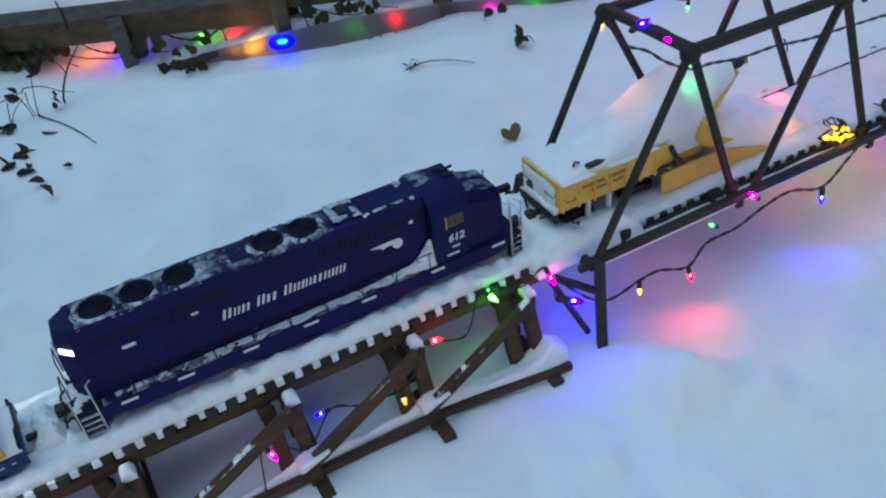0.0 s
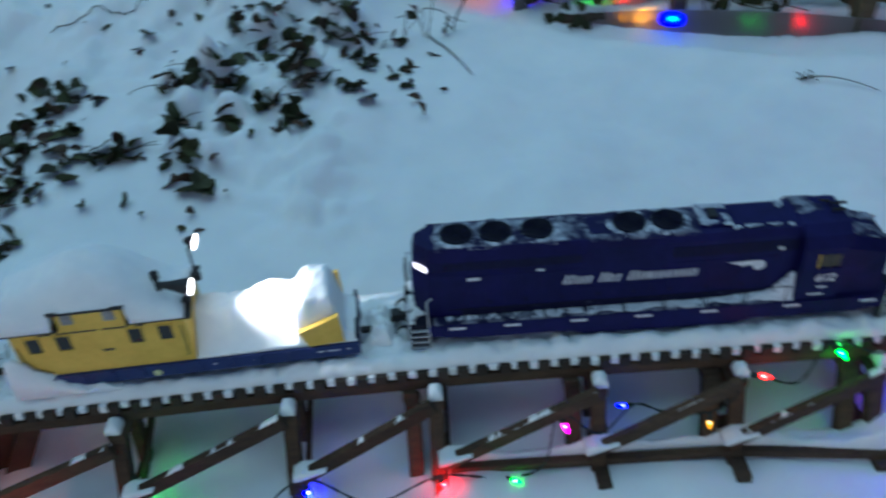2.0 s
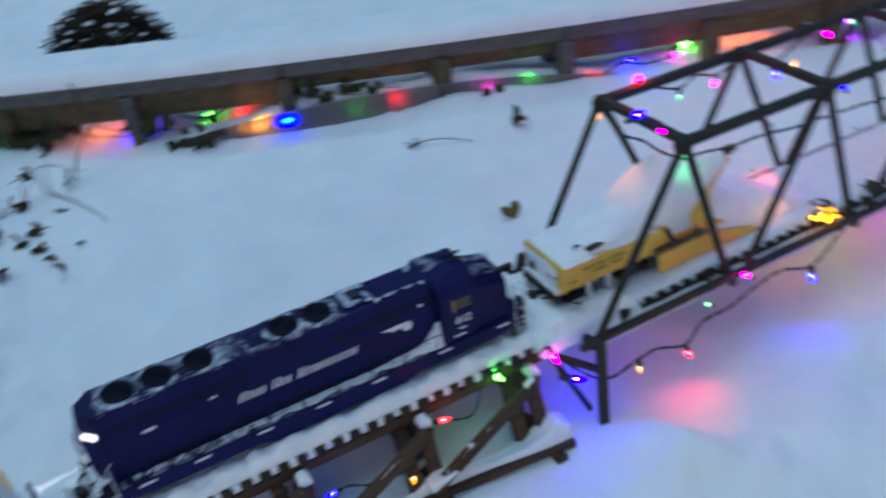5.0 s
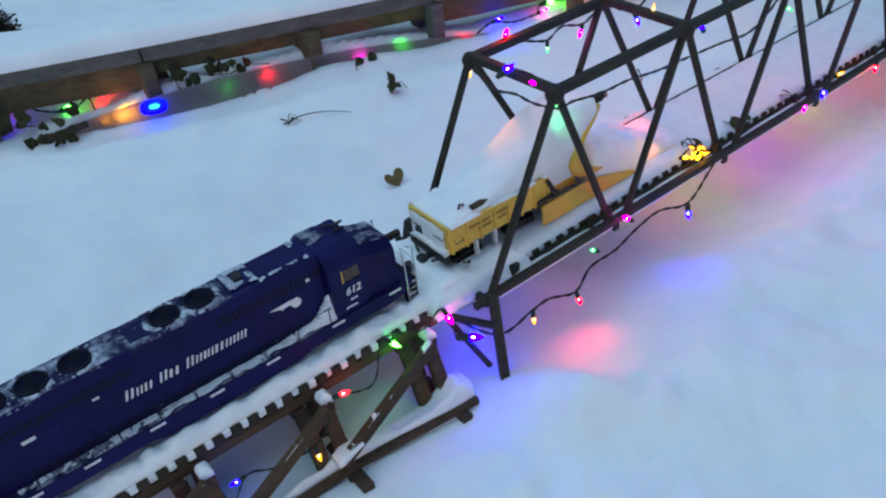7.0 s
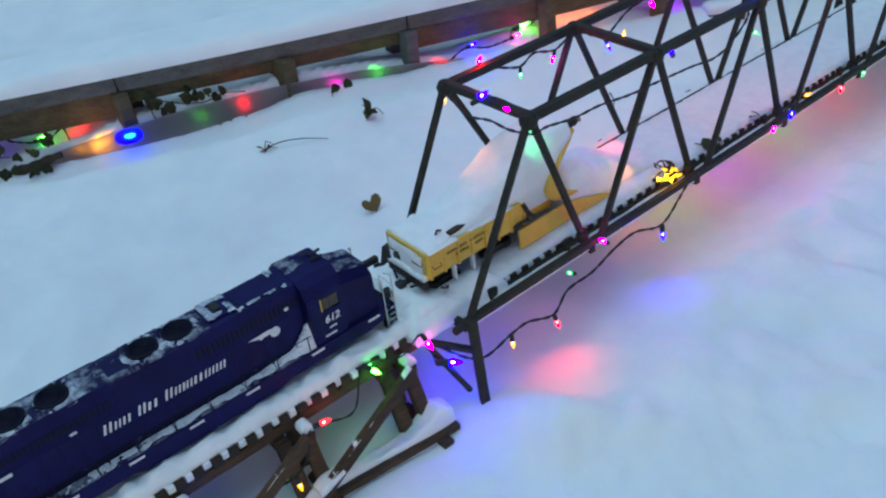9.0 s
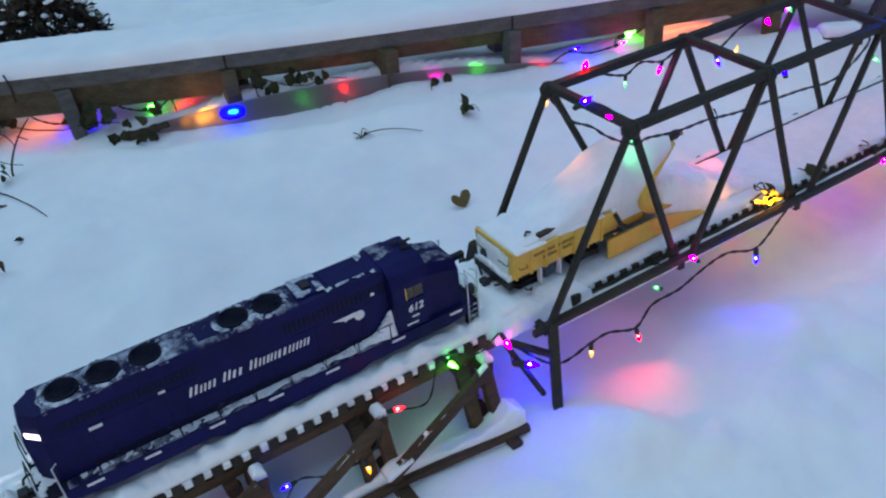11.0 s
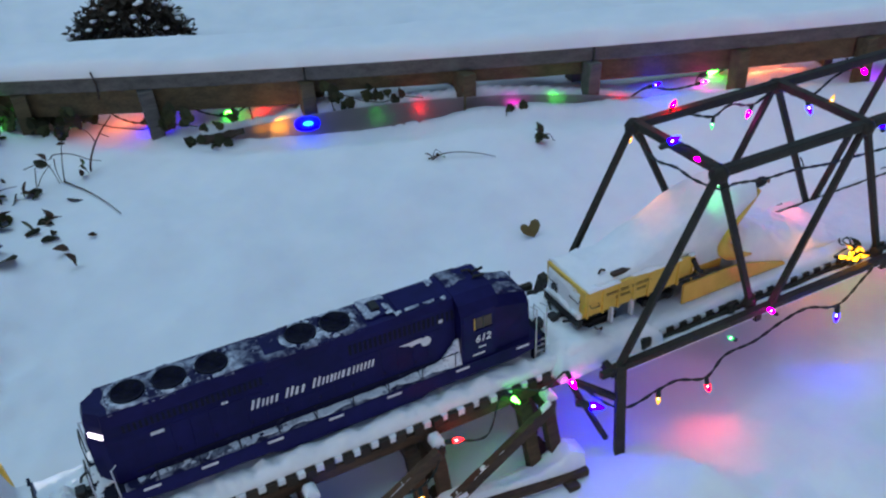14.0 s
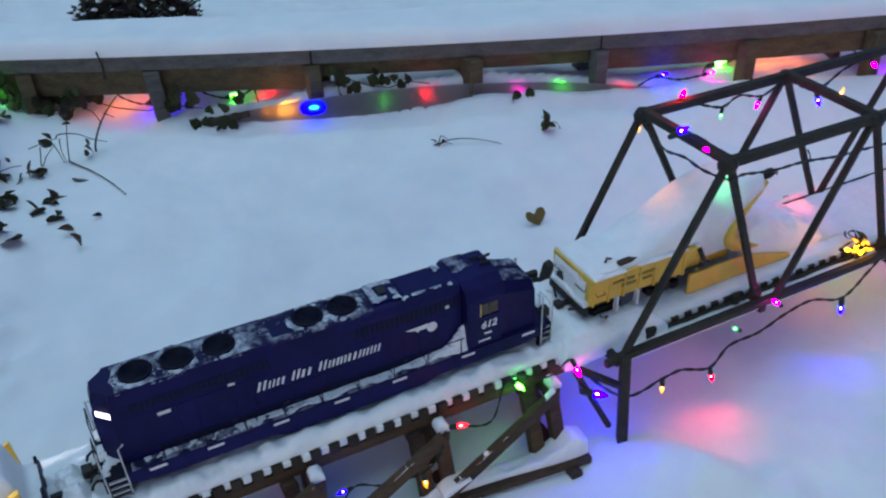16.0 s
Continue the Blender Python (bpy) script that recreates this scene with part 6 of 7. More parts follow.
amber = thing("string_lights", "cluster of amber bulbs lying on the bridge edge", "string lights", group="light strings")
AMBER = shell("amber_bulb_glass", (1.0, 0.42, 0.004), 18.0, 0.2)
AMBER_CORE = glow("amber_filament", (1.0, 0.70, 0.10), 6.0)
pick = random.Random(5)
ends = []
for k in range(11):
    a = 2.4 * k
    p = (0.449 + 0.026 * math.sqrt((k + 0.3) / 11) * math.cos(a) + pick.uniform(-0.003, 0.003), -0.110 + 0.014 * math.sqrt((k + 0.3) / 11) * math.sin(a), 0.020 + pick.uniform(-0.003, 0.014))
    ends.append(bulb(amber, p, "yellow", (pick.uniform(-1, 1), pick.uniform(-1, 0.3), pick.uniform(-0.2, 0.8)), 0.8, AMBER if k % 2 else SOFT["yellow"], AMBER_CORE))
cable(amber, ends[:6], 0.0010)
cable(amber, [ends[5], (0.455, -0.088, 0.042), (0.435, -0.090, 0.044), *ends[6:]], 0.0010)
# Unseen bulbs added below the floor to tint the snow beside the bridge.
hidden = thing("string_lights", "added unseen string of coloured bulbs beneath the bridge floor", "string lights", group="light strings")
ends = [bulb(hidden, (x, -0.070, z), c, (0.1, -0.4, -1), 0.75, BRIGHT[c]) for x, z, c in ((0.47, -0.048, "orange"), (0.57, -0.046, "green"), (0.67, -0.050, "orange"), (0.78, -0.048, "purple"), (0.90, -0.050, "orange"), (1.00, -0.050, "green"), (1.10, -0.050, "magenta"), (1.25, -0.050, "orange"))]
cable(hidden, ends)

top = thing("string_lights", "string of coloured bulbs along the bridge's top", "string lights", group="light strings")
ends = []
for p, c, d in (((0.097, 0.104, 0.252), "yellow", (0, 0, -1)), ((0.177, 0.098, 0.297), "red", (0.2, -0.2, 0.9)), ((0.272, 0.098, 0.236), "green", (0, 0, -1)), ((0.356, 0.098, 0.238), "magenta", (-0.4, 0, -0.9)), ((0.506, 0.092, 0.214), "blue", (0.3, -0.2, -0.9)),
                ((0.539, 0.103, 0.040), "red", (0.1, -0.3, -0.9)), ((0.642, 0.096, 0.257), "magenta", (0.4, -0.3, -0.7)), ((0.706, 0.096, 0.266), "green", (0.3, -0.3, -0.7)), ((0.86, 0.096, 0.26), "red", (0, 0, -1)), ((0.99, 0.096, 0.25), "blue", (0, 0, -1))):
    ends.append(bulb(top, p, c, d, 1.2 if c == "blue" else 0.85, BRIGHT[c] if c in ("red", "magenta") else SOFT.get(c)))
cable(top, [ends[0], (0.13, 0.10, 0.27), ends[1], (0.22, 0.10, 0.268), ends[2], (0.31, 0.1, 0.265), ends[3], (0.42, 0.1, 0.268), ends[4], (0.57, 0.1, 0.262), ends[6], ends[7], (0.78, 0.1, 0.27), ends[8], ends[9], (1.2, 0.1, 0.27)])
cable(top, [ends[5], (0.545, 0.108, 0.075), (0.53, 0.108, 0.10)], 0.0010)

cross = thing("string_lights", "string of coloured bulbs looped across the portal", "string lights", group="light strings")
ends = []
for p, c, d in (((0.093, -0.001, 0.293), "blue", (0.5, -0.2, 0.3)), ((0.092, -0.062, 0.287), "magenta", (-0.6, 0.3, 0.2)), ((0.452, -0.094, 0.268), "blue", (-0.6, -0.2, 0.7)), ((0.415, -0.020, 0.293), "yellow", (0.2, 0, 0.8)), ((0.690, -0.112, 0.226), "green", (0.2, -0.6, -0.3)), ((0.746, -0.106, 0.307), "blue", (0.2, -0.4, 0.5)), ((0.80, -0.104, 0.262), "red", (0.5, -0.4, -0.3)), ((0.85, -0.104, 0.256), "yellow", (0.7, -0.4, -0.2))):
    ends.append(bulb(cross, p, c, d, 2.0 if p[2] > 0.305 else 1.2 if c == "blue" else 0.85, BRIGHT[c] if c in ("red", "magenta") and p[0] > 0.2 else SOFT.get(c)))
cable(cross, [(0.097, 0.10, 0.265), (0.088, 0.055, 0.256), (0.086, 0.02, 0.250), (0.088, -0.02, 0.256), (0.090, -0.06, 0.252), (0.098, -0.108, 0.256), (0.15, -0.085, 0.240), (0.22, -0.08, 0.226), (0.286, -0.08, 0.224), (0.36, -0.08, 0.214), (0.43, -0.08, 0.210), (0.53, -0.08, 0.204), (0.61, -0.09, 0.205), (0.664, -0.104, 0.255), (0.75, -0.06, 0.262), (0.9, -0.02, 0.26), (1.05, -0.06, 0.265), (1.25, -0.1, 0.27)])
cable(cross, [ends[5], (0.775, -0.10, 0.29), ends[6], (0.825, -0.10, 0.272), ends[7]])
bulb(cross, (0.118, -0.082, 0.246), "green", (0.5, 0.3, -0.8), 0.9, SOFT["green"])
cable(cross, [ends[0], (0.095, -0.03, 0.296), ends[1], (0.1, -0.10, 0.292)])

back = thing("string_lights", "string of coloured bulbs lying in snow under the roadbed", "string lights", group="light strings")
ends = []
for x, off, z, c, size in ((-0.885, -0.028, 0.066, "green", 1.2), (-0.80, 0.12, 0.0, "green", 1.2), (-0.645, 0.085, 0.010, "orange", 2.6), (-0.548, 0.06, -0.03, "blue", 2.2), (-0.485, 0.12, 0.0, "purple", 0.5), (-0.365, 0.08, -0.030, "green", 1.8), (-0.294, 0.09, -0.012, "red", 1.8),
                           (-0.226, -0.014, -0.030, "yellow", 4.2), (-0.262, -0.014, -0.040, "yellow", 3.6), (-0.157, -0.042, -0.021, "blue", 3.3), (0.009, -0.010, -0.012, "green", 1.2), (0.108, -0.022, 0.0, "red", 1.3), (0.330, -0.024, -0.006, "magenta", 2.0), (0.434, -0.014, 0.000, "green", 1.8), (0.596, -0.020, -0.018, "red", 1.4),
                           (0.690, -0.02, 0.012, "blue", 1.6), (0.815, -0.01, 0.004, "magenta", 1.6), (0.862, 0.06, 0.0, "green", 2.4), (0.98, 0.09, 0.02, "orange", 2.6), (1.07, 0.10, 0.02, "orange", 2.4), (1.22, 0.05, 0.03, "magenta", 1.9), (1.32, 0.05, 0.0, "purple", 2.0)):
    px, py = along(x, off)
    if off < -0.03:
        # Oversized shell and cyan core put the bulb's bloom into shape and colour.
        lamp = part("bulb", lathe(bmesh.new(), [(0.004, -0.033), (0.013, -0.028), (0.0185, -0.012), (0.0185, 0.012), (0.013, 0.028), (0.004, 0.033)], aim((px, py, z), (0.91, -0.41, 0.03)), 18), shell("soft_blue_glass", (0.0, 0.0, 1.0), 4.0, 0.25), back, "blue glowing bulb enlarged to the size of its bloom", smooth=True)
        part("filament", lathe(bmesh.new(), [(0.001, -0.014), (0.005, -0.010), (0.0066, 0.0), (0.005, 0.010), (0.001, 0.014)], aim((px, py - 0.008, z + 0.004), (0.91, -0.41, 0.03)), 12), CYAN, lamp, "cyan-white core", smooth=True)
        ends.append(Vector((px, py + 0.012, z)))
        continue
    ends.append(bulb(back, (px, py, z if off < 0 and x < 0.65 else max(z, ground_z(px, py) + 0.006)), c, (0.6, -0.3, 0.2), 0.75 * size, DIM[c] if -0.30 < x < 0.65 else None))
mid = [ends[0]]
for e in ends[1:]:
    q = (mid[-1] + e) / 2
    mid += [Vector((q.x, q.y, max(q.z - 0.01, ground_z(q.x, q.y) + 0.003))), e]
cable(back, mid, 0.0016)


def led(string, p, target, colour, power, cone):
    """Adds a spot lamp at a bulb, aimed to tint the snow or leaves at target."""
    lamp = bpy.data.lights.new("added_bulb_spot", "SPOT")
    lamp.energy, lamp.spot_size, lamp.spot_blend, lamp.color, lamp.shadow_soft_size = power, radians(cone), 1.0, colour, 0.004
    ob = new("added_bulb_spot", lamp)
    ob.parent = string
    p, target = Vector(p), Vector(target)
    ob.matrix_basis = look(p + (target - p).normalized() * 0.013, target)


led(back, (*along(-0.885, -0.036), 0.070), (*along(-0.878, 0.0), 0.0), (0.02, 1.0, 0.12), 0.35, 90)
led(sag, (0.078, -0.165, -0.080), (0.056, -0.210, -0.145), (1.0, 0.05, 0.05), 0.16, 140)
led(sag, (0.362, -0.165, -0.046), (0.288, -0.232, -0.145), (0.03, 0.03, 1.0), 0.27, 110)
led(cross, (0.118, -0.082, 0.246), (0.210, -0.012, 0.125), (0.02, 1.0, 0.25), 0.24, 44)
led(top, (0.097, 0.104, 0.252), (0.095, 0.020, 0.150), (1.0, 0.30, 0.07), 0.30, 50)
led(top, (0.539, 0.103, 0.040), (0.380, 0.000, 0.035), (1.0, 0.12, 0.08), 0.55, 90)
led(amber, (0.437, -0.104, 0.040), (0.330, -0.010, 0.050), (1.0, 0.30, 0.07), 0.16, 84)

# ---- planter, plants and fallen leaves ----
planter = thing("plant_pot", "dark brown rounded square planter capped with snow", "planter", pose(-2.048, 0.866, -0.225, 0, 0, 18.5))


def squarish(prof, n=72, power=5.0):
    """Rings like those of a lathe, but rounded squares."""
    bm = bmesh.new()
    rings = []
    for r, z in prof:
        ring = []
        for k in range(n):
            a = 2 * math.pi * k / n
            q = r / (abs(math.cos(a)) ** power + abs(math.sin(a)) ** power) ** (1 / power)
            ring.append(bm.verts.new((q * math.cos(a), q * math.sin(a), z)))
        rings.append(ring)
    for a, b in zip(rings, rings[1:]):
        for k in range(n):
            bm.faces.new((a[k], a[(k + 1) % n], b[(k + 1) % n], b[k]))
    bm.faces.new(rings[0]), bm.faces.new(rings[-1])
    return bm


part("pot", squarish([(0.142, 0.0), (0.144, 0.02), (0.153, 0.245), (0.156, 0.250), (0.162, 0.253), (0.164, 0.280), (0.158, 0.283), (0.150, 0.275)]), POT, planter, smooth=True)
bm = squarish([(0.160, 0.2815), (0.1665, 0.286), (0.162, 0.296), (0.148, 0.308), (0.12, 0.321), (0.085, 0.329), (0.04, 0.334), (0.004, 0.335)], 72, 4.0)
for v in bm.verts:
    v.co.z += 0.007 * fbm(v.co.x, v.co.y, 9, 2) if v.co.z > 0.29 else 0.003 * fbm(v.co.x, v.co.y, 30, 2)
part("snow_cap", bm, SNOW, planter, "smooth cap of snow", smooth=True)


def leaf_mesh(name, outline, mat_leaf, fold, seed):
    r = random.Random(seed)
    bm = bmesh.new()
    c = bm.verts.new((0, 0.35, 0.05 * fold))
    ring = [bm.verts.new((x, y, fold * (abs(x) * 0.8 + r.uniform(-0.08, 0.08)))) for x, y in outline]
    for i in range(len(ring)):
        bm.faces.new((c, ring[i], ring[(i + 1) % len(ring)]))
    ret = bmesh.ops.extrude_face_region(bm, geom=bm.faces[:])
    for v in ret["geom"]:
        if isinstance(v, bmesh.types.BMVert):
            v.co.z -= 0.03
    me = bpy.data.meshes.new(name)
    bmesh.ops.recalc_face_normals(bm, faces=bm.faces)
    bm.to_mesh(me)
    bm.free()
    me.materials.append(mat_leaf)
    return me


IVY = [(0, 0.04), (0.20, -0.06), (0.42, 0.06), (0.50, 0.26), (0.44, 0.42), (0.42, 0.60), (0.22, 0.78), (0, 0.98), (-0.20, 0.80), (-0.42, 0.62), (-0.43, 0.42), (-0.50, 0.24), (-0.40, 0.05), (-0.20, -0.06)]
OVAL = [(0, 0), (0.16, 0.12), (0.26, 0.38), (0.20, 0.70), (0, 1.0), (-0.20, 0.72), (-0.26, 0.40), (-0.15, 0.12)]
LEAVES = [leaf_mesh("ivy_leaf", IVY, LEAF, f, k) for k, f in enumerate((0.25, -0.3, 0.6, 0.9))]
LEAVES_B = [leaf_mesh("dead_leaf", OVAL, LEAF_BROWN, f, 9 + k) for k, f in enumerate((0.5, -0.4, 0.9))]
rng = random.Random(11)
ivy = thing("ivy", "dark green ivy poking out of the snowy bank", "ivy")


def put_leaf(parent, name, meshes, x, y, size, lift=0.006, steep=0.9):
    ob = new(name, rng.choice(meshes))
    ob.parent = parent
    ob.matrix_basis = Matrix.Translation((x, y, ground_z(x, y) + lift)) @ Euler((rng.uniform(-steep, steep), rng.uniform(-steep, steep), rng.uniform(0, 6.28))).to_matrix().to_4x4() @ Matrix.Diagonal((size, size, size, 1))
    return ob


def clear(x, y):
    """Whether the planter leaves room for a leaf."""
    return math.hypot(x + 2.048, y - 0.866) > 0.20


def hang_leaf(x, y, size, brown=0.35):
    """A leaf drooping out of the snow, its face turned up and outwards."""
    mesh = rng.choice(LEAVES_B if rng.random() < brown else LEAVES)
    ob = new("leaf", mesh)
    ob.parent = ivy
    turn = Euler((rng.uniform(-0.1, 1.3), rng.uniform(-0.9, 0.9), math.pi + rng.uniform(-1.6, 1.6))).to_matrix().to_4x4()
    ob.matrix_basis = Matrix.Translation((x, y, ground_z(x, y) + rng.uniform(-0.010, 0.007))) @ turn @ Matrix.Diagonal((size, size, size, 1))


for cx, cy in IVY_CLUMPS:
    for _ in range(7):
        x, y = rng.gauss(cx, 0.021), rng.gauss(cy, 0.016)
        if clear(x, y):
            hang_leaf(x, y, rng.uniform(0.028, 0.054))
for cx, cy in IVY_GROUPS:
    for _ in range(3):
        x, y = rng.gauss(cx, 0.016), rng.gauss(cy, 0.016)
        if clear(x, y):
            hang_leaf(x, y, rng.uniform(0.022, 0.046), 0.5)
for cx, cy in POT_IVY:
    for _ in range(4):
        x, y = rng.gauss(cx, 0.014), rng.gauss(cy, 0.012)
        if clear(x, y):
            hang_leaf(x, y, rng.uniform(0.026, 0.046), 0.5)
for cx, cy in IVY_UPPER:
    for _ in range(3):
        x, y = rng.gauss(cx, 0.017), rng.gauss(cy, 0.019)
        if x < -0.98 or y < roadbed_y(x) - 0.06:
            hang_leaf(x, y, rng.uniform(0.022, 0.048), 0.55)
for x, y in LARGE_LEAVES:
    hang_leaf(x, y, rng.uniform(0.034, 0.044), 0.5)
for x, y in [p for p in IVY_SINGLES if p[0] < -0.9]:
    hang_leaf(x, y, rng.uniform(0.026, 0.042), 0.6)
for k in range(46):
    x, y = rng.uniform(-2.2, -0.85), rng.uniform(0.3, 1.5)
    if y < 0.35 - 0.9 * (x + 1.35) or not clear(x, y) or (x > -0.98 and y > roadbed_y(x) - 0.05) or (x > -1.15 and y < 0.95):
        continue
    put_leaf(ivy, "leaf", LEAVES if rng.random() < 0.6 else LEAVES_B, x, y, rng.uniform(0.010, 0.022), rng.uniform(0.0, 0.006))
for k in range(34):
    cx, cy = IVY_CLUMPS[rng.randrange(len(IVY_CLUMPS))]
    a, L = rng.uniform(0, 6.28), rng.uniform(0.04, 0.11)
    pts = [(cx + L * t * math.cos(a + 0.5 * t), cy + L * t * math.sin(a + 0.5 * t), ground_z(cx, cy) + 0.006 + 0.03 * t * (1.3 - t)) for t in (0, 0.25, 0.5, 0.75, 1.0)]
    part("stem", tube(bmesh.new(), pts, 0.0014, 5, 0.5), TWIG, ivy)
for k in range(46):
    x, y = rng.uniform(-1.36, -0.93), rng.uniform(1.08, 1.55)
    if x > -0.985 and y > roadbed_y(x) - 0.07 or rng.random() < (y - 1.08) * 0.7:
        continue
    put_leaf(ivy, "leaf", LEAVES_B if rng.random() < 0.75 else LEAVES, x, y, rng.uniform(0.012, 0.032), rng.uniform(-0.002, 0.008))
for cx, cy, n in ((-1.30, 1.335, 12), (-1.075, 1.25, 9), (-0.99, 1.30, 8), (-1.01, 1.09, 9)):
    for _ in range(n):
        hang_leaf(rng.gauss(cx, 0.026), rng.gauss(cy, 0.016), rng.uniform(0.024, 0.042), 0.5)
stem = [(-1.68, 1.07), (-1.60, 1.108), (-1.50, 1.12), (-1.437, 1.166), (-1.36, 1.19)]
part("stem", tube(bmesh.new(), [(p.x, p.y, ground_z(p.x, p.y) + 0.006) for p in smooth_path([(x, y, 0) for x, y in stem], 10)], 0.0018, 5, 0.7), TWIG, ivy)


def bramble(name, label, base, stems, mat_stem, leaves):
    t = thing(name, label, "dead stem", pose(*base))
    for pts, r in stems:
        part("stem", tube(bmesh.new(), smooth_path(pts), 1.4 * r, 6, 0.5), mat_stem, t)
    for p, size, e, mesh in leaves:
        ob = new("leaf", mesh)
        ob.parent = t
        ob.matrix_basis = Matrix.Translation(p) @ Euler(e).to_matrix().to_4x4() @ Matrix.Diagonal((size, size, size, 1))
    return t


gz = lambda x, y: ground_z(x, y)
UPRIGHT = [
    ([(0, 0, -0.02), (0.004, 0, 0.02), (0.024, 0, 0.064), (0.050, 0.0, 0.100), (0.080, 0, 0.131)], 0.0021), ([(0.041, 0, 0.096), (0.062, -0.004, 0.081)], 0.0012), ([(0.03, 0.0, 0.07), (0.02, 0.004, 0.10), (-0.006, 0.006, 0.122)], 0.0010),
    ([(-0.078, -0.01, 0.060), (-0.067, -0.008, 0.069), (-0.030, -0.008, 0.061), (0.002, -0.008, 0.039), (0.031, -0.008, 0.026)], 0.0012),
    ([(-0.064, -0.016, -0.02), (-0.060, -0.016, 0.02), (-0.051, -0.016, 0.068), (-0.040, -0.016, 0.110)], 0.0012)]
LOW = [
    ([(-0.115, -0.016, 0.051), (-0.125, -0.016, 0.0), (-0.108, -0.016, 0.025), (-0.090, -0.016, 0.043), (-0.080, -0.016, 0.050)], 0.0010), ([(-0.088, -0.016, 0.055), (-0.080, -0.016, 0.03), (-0.073, -0.016, -0.010)], 0.0011), ([(-0.070, -0.016, 0.062), (-0.073, -0.016, 0.03), (-0.068, -0.016, -0.006)], 0.0010),
    ([(-0.14, -0.010, 0.05), (-0.110, -0.014, 0.058), (-0.078, -0.012, 0.062)], 0.0010),
    ([(x + 0.711, y - 1.132, gz(x, y) + 0.051) for x, y in ((-0.775, 1.116), (-0.755, 1.075), (-0.732, 1.032), (-0.699, 0.944), (-0.680, 0.869))], 0.0015)]
bramble("dead_bramble", "brown arching bramble stems with shrivelled leaves in snow", (-0.711, 1.132, -0.047), UPRIGHT + LOW,
    TWIG, [((-0.098, -0.016, 0.045), 0.032, (1.2, 0.4, 2.6), LEAVES[2]), ((-0.086, -0.020, 0.066), 0.026, (0.9, -0.3, 1.2), LEAVES_B[2]), ((-0.008, -0.016, 0.016), 0.026, (1.1, -0.5, 2.2), LEAVES[1]), ((-0.014, -0.016, 0.034), 0.022, (0.6, 0.8, 4.0), LEAVES[3]), ((-0.020, -0.018, 0.004), 0.024, (1.3, 0.2, 3.4), LEAVES_B[1]),
           ((-0.042, -0.016, 0.112), 0.026, (0.5, 0.3, 3.0), LEAVES_B[2]), ((-0.030, -0.012, 0.125), 0.022, (0.9, 0.9, 5.0), LEAVES_B[0]), ((-0.052, -0.012, 0.126), 0.022, (1.3, 0.1, 0.6), LEAVES_B[1]), ((-0.036, -0.014, 0.092), 0.020, (0.4, 1.2, 2.0), LEAVES_B[2])])
bramble("fallen_sprig", "thin brown sprig lying on snow", (0.045, 0.748, gz(0.045, 0.748) + 0.002), [
    ([(-0.02, 0.005, 0.0), (0.03, -0.005, 0.008), (0.08, -0.035, 0.008), (0.125, -0.07, 0.0)], 0.0012), ([(-0.01, 0.0, 0.0), (0.005, 0.016, 0.014), (0.022, 0.012, 0.0)], 0.0010), ([(-0.015, -0.005, 0.0), (0.0, -0.012, 0.010), (0.02, -0.01, 0.0)], 0.0010)],
    TWIG, [((-0.01, 0, 0.004), 0.022, (0.5, 0.3, 1.0), LEAVES_B[0]), ((0.004, 0.004, 0.004), 0.018, (0.9, 0.3, 3.0), LEAVES_B[1])])
bramble("fallen_sprig", "small dark seedling standing in snow", (0.300, 0.690, gz(0.300, 0.690)), [([(0, 0, -0.01), (0.005, 0, 0.02), (-0.01, 0.0, 0.036)], 0.0014), ([(0, 0, 0), (0.02, -0.01, 0.02), (0.034, -0.02, 0.0)], 0.0012)],
    TWIG, [((0, 0, 0.015), 0.036, (1.3, 0.2, 0.5), LEAVES[2]), ((0.01, -0.01, 0.008), 0.03, (1.0, 0.2, 2.5), LEAVES[1]), ((-0.008, 0, 0.006), 0.028, (0.8, 0.6, 4.4), LEAVES[0])])
HEART = [(0, 0.30), (0.20, 0.06), (0.42, 0.04), (0.56, 0.24), (0.52, 0.52), (0.30, 0.76), (0, 0.98), (-0.30, 0.76), (-0.52, 0.52), (-0.56, 0.24), (-0.42, 0.04), (-0.20, 0.06)]
ob = tagged(new("fallen_leaf", leaf_mesh("fallen_leaf", HEART, LEAF_OLIVE, 0.35, 3)), "heart-shaped olive-brown leaf standing in snow", "leaf")
ob.matrix_world = Matrix.Translation((0.092, 0.412, gz(0.092, 0.412) + 0.028)) @ Matrix.Rotation(radians(48), 4, "X") @ Matrix.Rotation(radians(186), 4, "Z") @ Matrix.Diagonal((0.044, 0.038, 0.036, 1))
for x, y, s in ((-0.80, 0.765, 0.034), (-0.82, 0.86, 0.026), (-0.855, 0.88, 0.026), (-0.94, 0.81, 0.034), (-1.25, 0.42, 0.03), (-0.74, 0.80, 0.02)):
    ob = tagged(new("fallen_leaf", rng.choice(LEAVES_B)), "shrivelled brown leaf lying on snow", "leaf", group="leaves on the snow")
    ob.matrix_world = Matrix.Translation((x, y, gz(x, y) + 0.003)) @ Euler((rng.uniform(-0.5, 0.5), rng.uniform(-0.5, 0.5), rng.uniform(0, 6.28))).to_matrix().to_4x4() @ Matrix.Diagonal((s, s, s, 1))
ob = tagged(new("fallen_leaf", LEAVES_B[2]), "dark curled leaf lying on the track snow", "leaf", group="leaves on the snow")
ob.matrix_world = Matrix.Translation((-0.068, -0.062, 0.026)) @ Euler((0.7, 0.3, 2.4)).to_matrix().to_4x4() @ Matrix.Diagonal((0.028, 0.028, 0.028, 1))

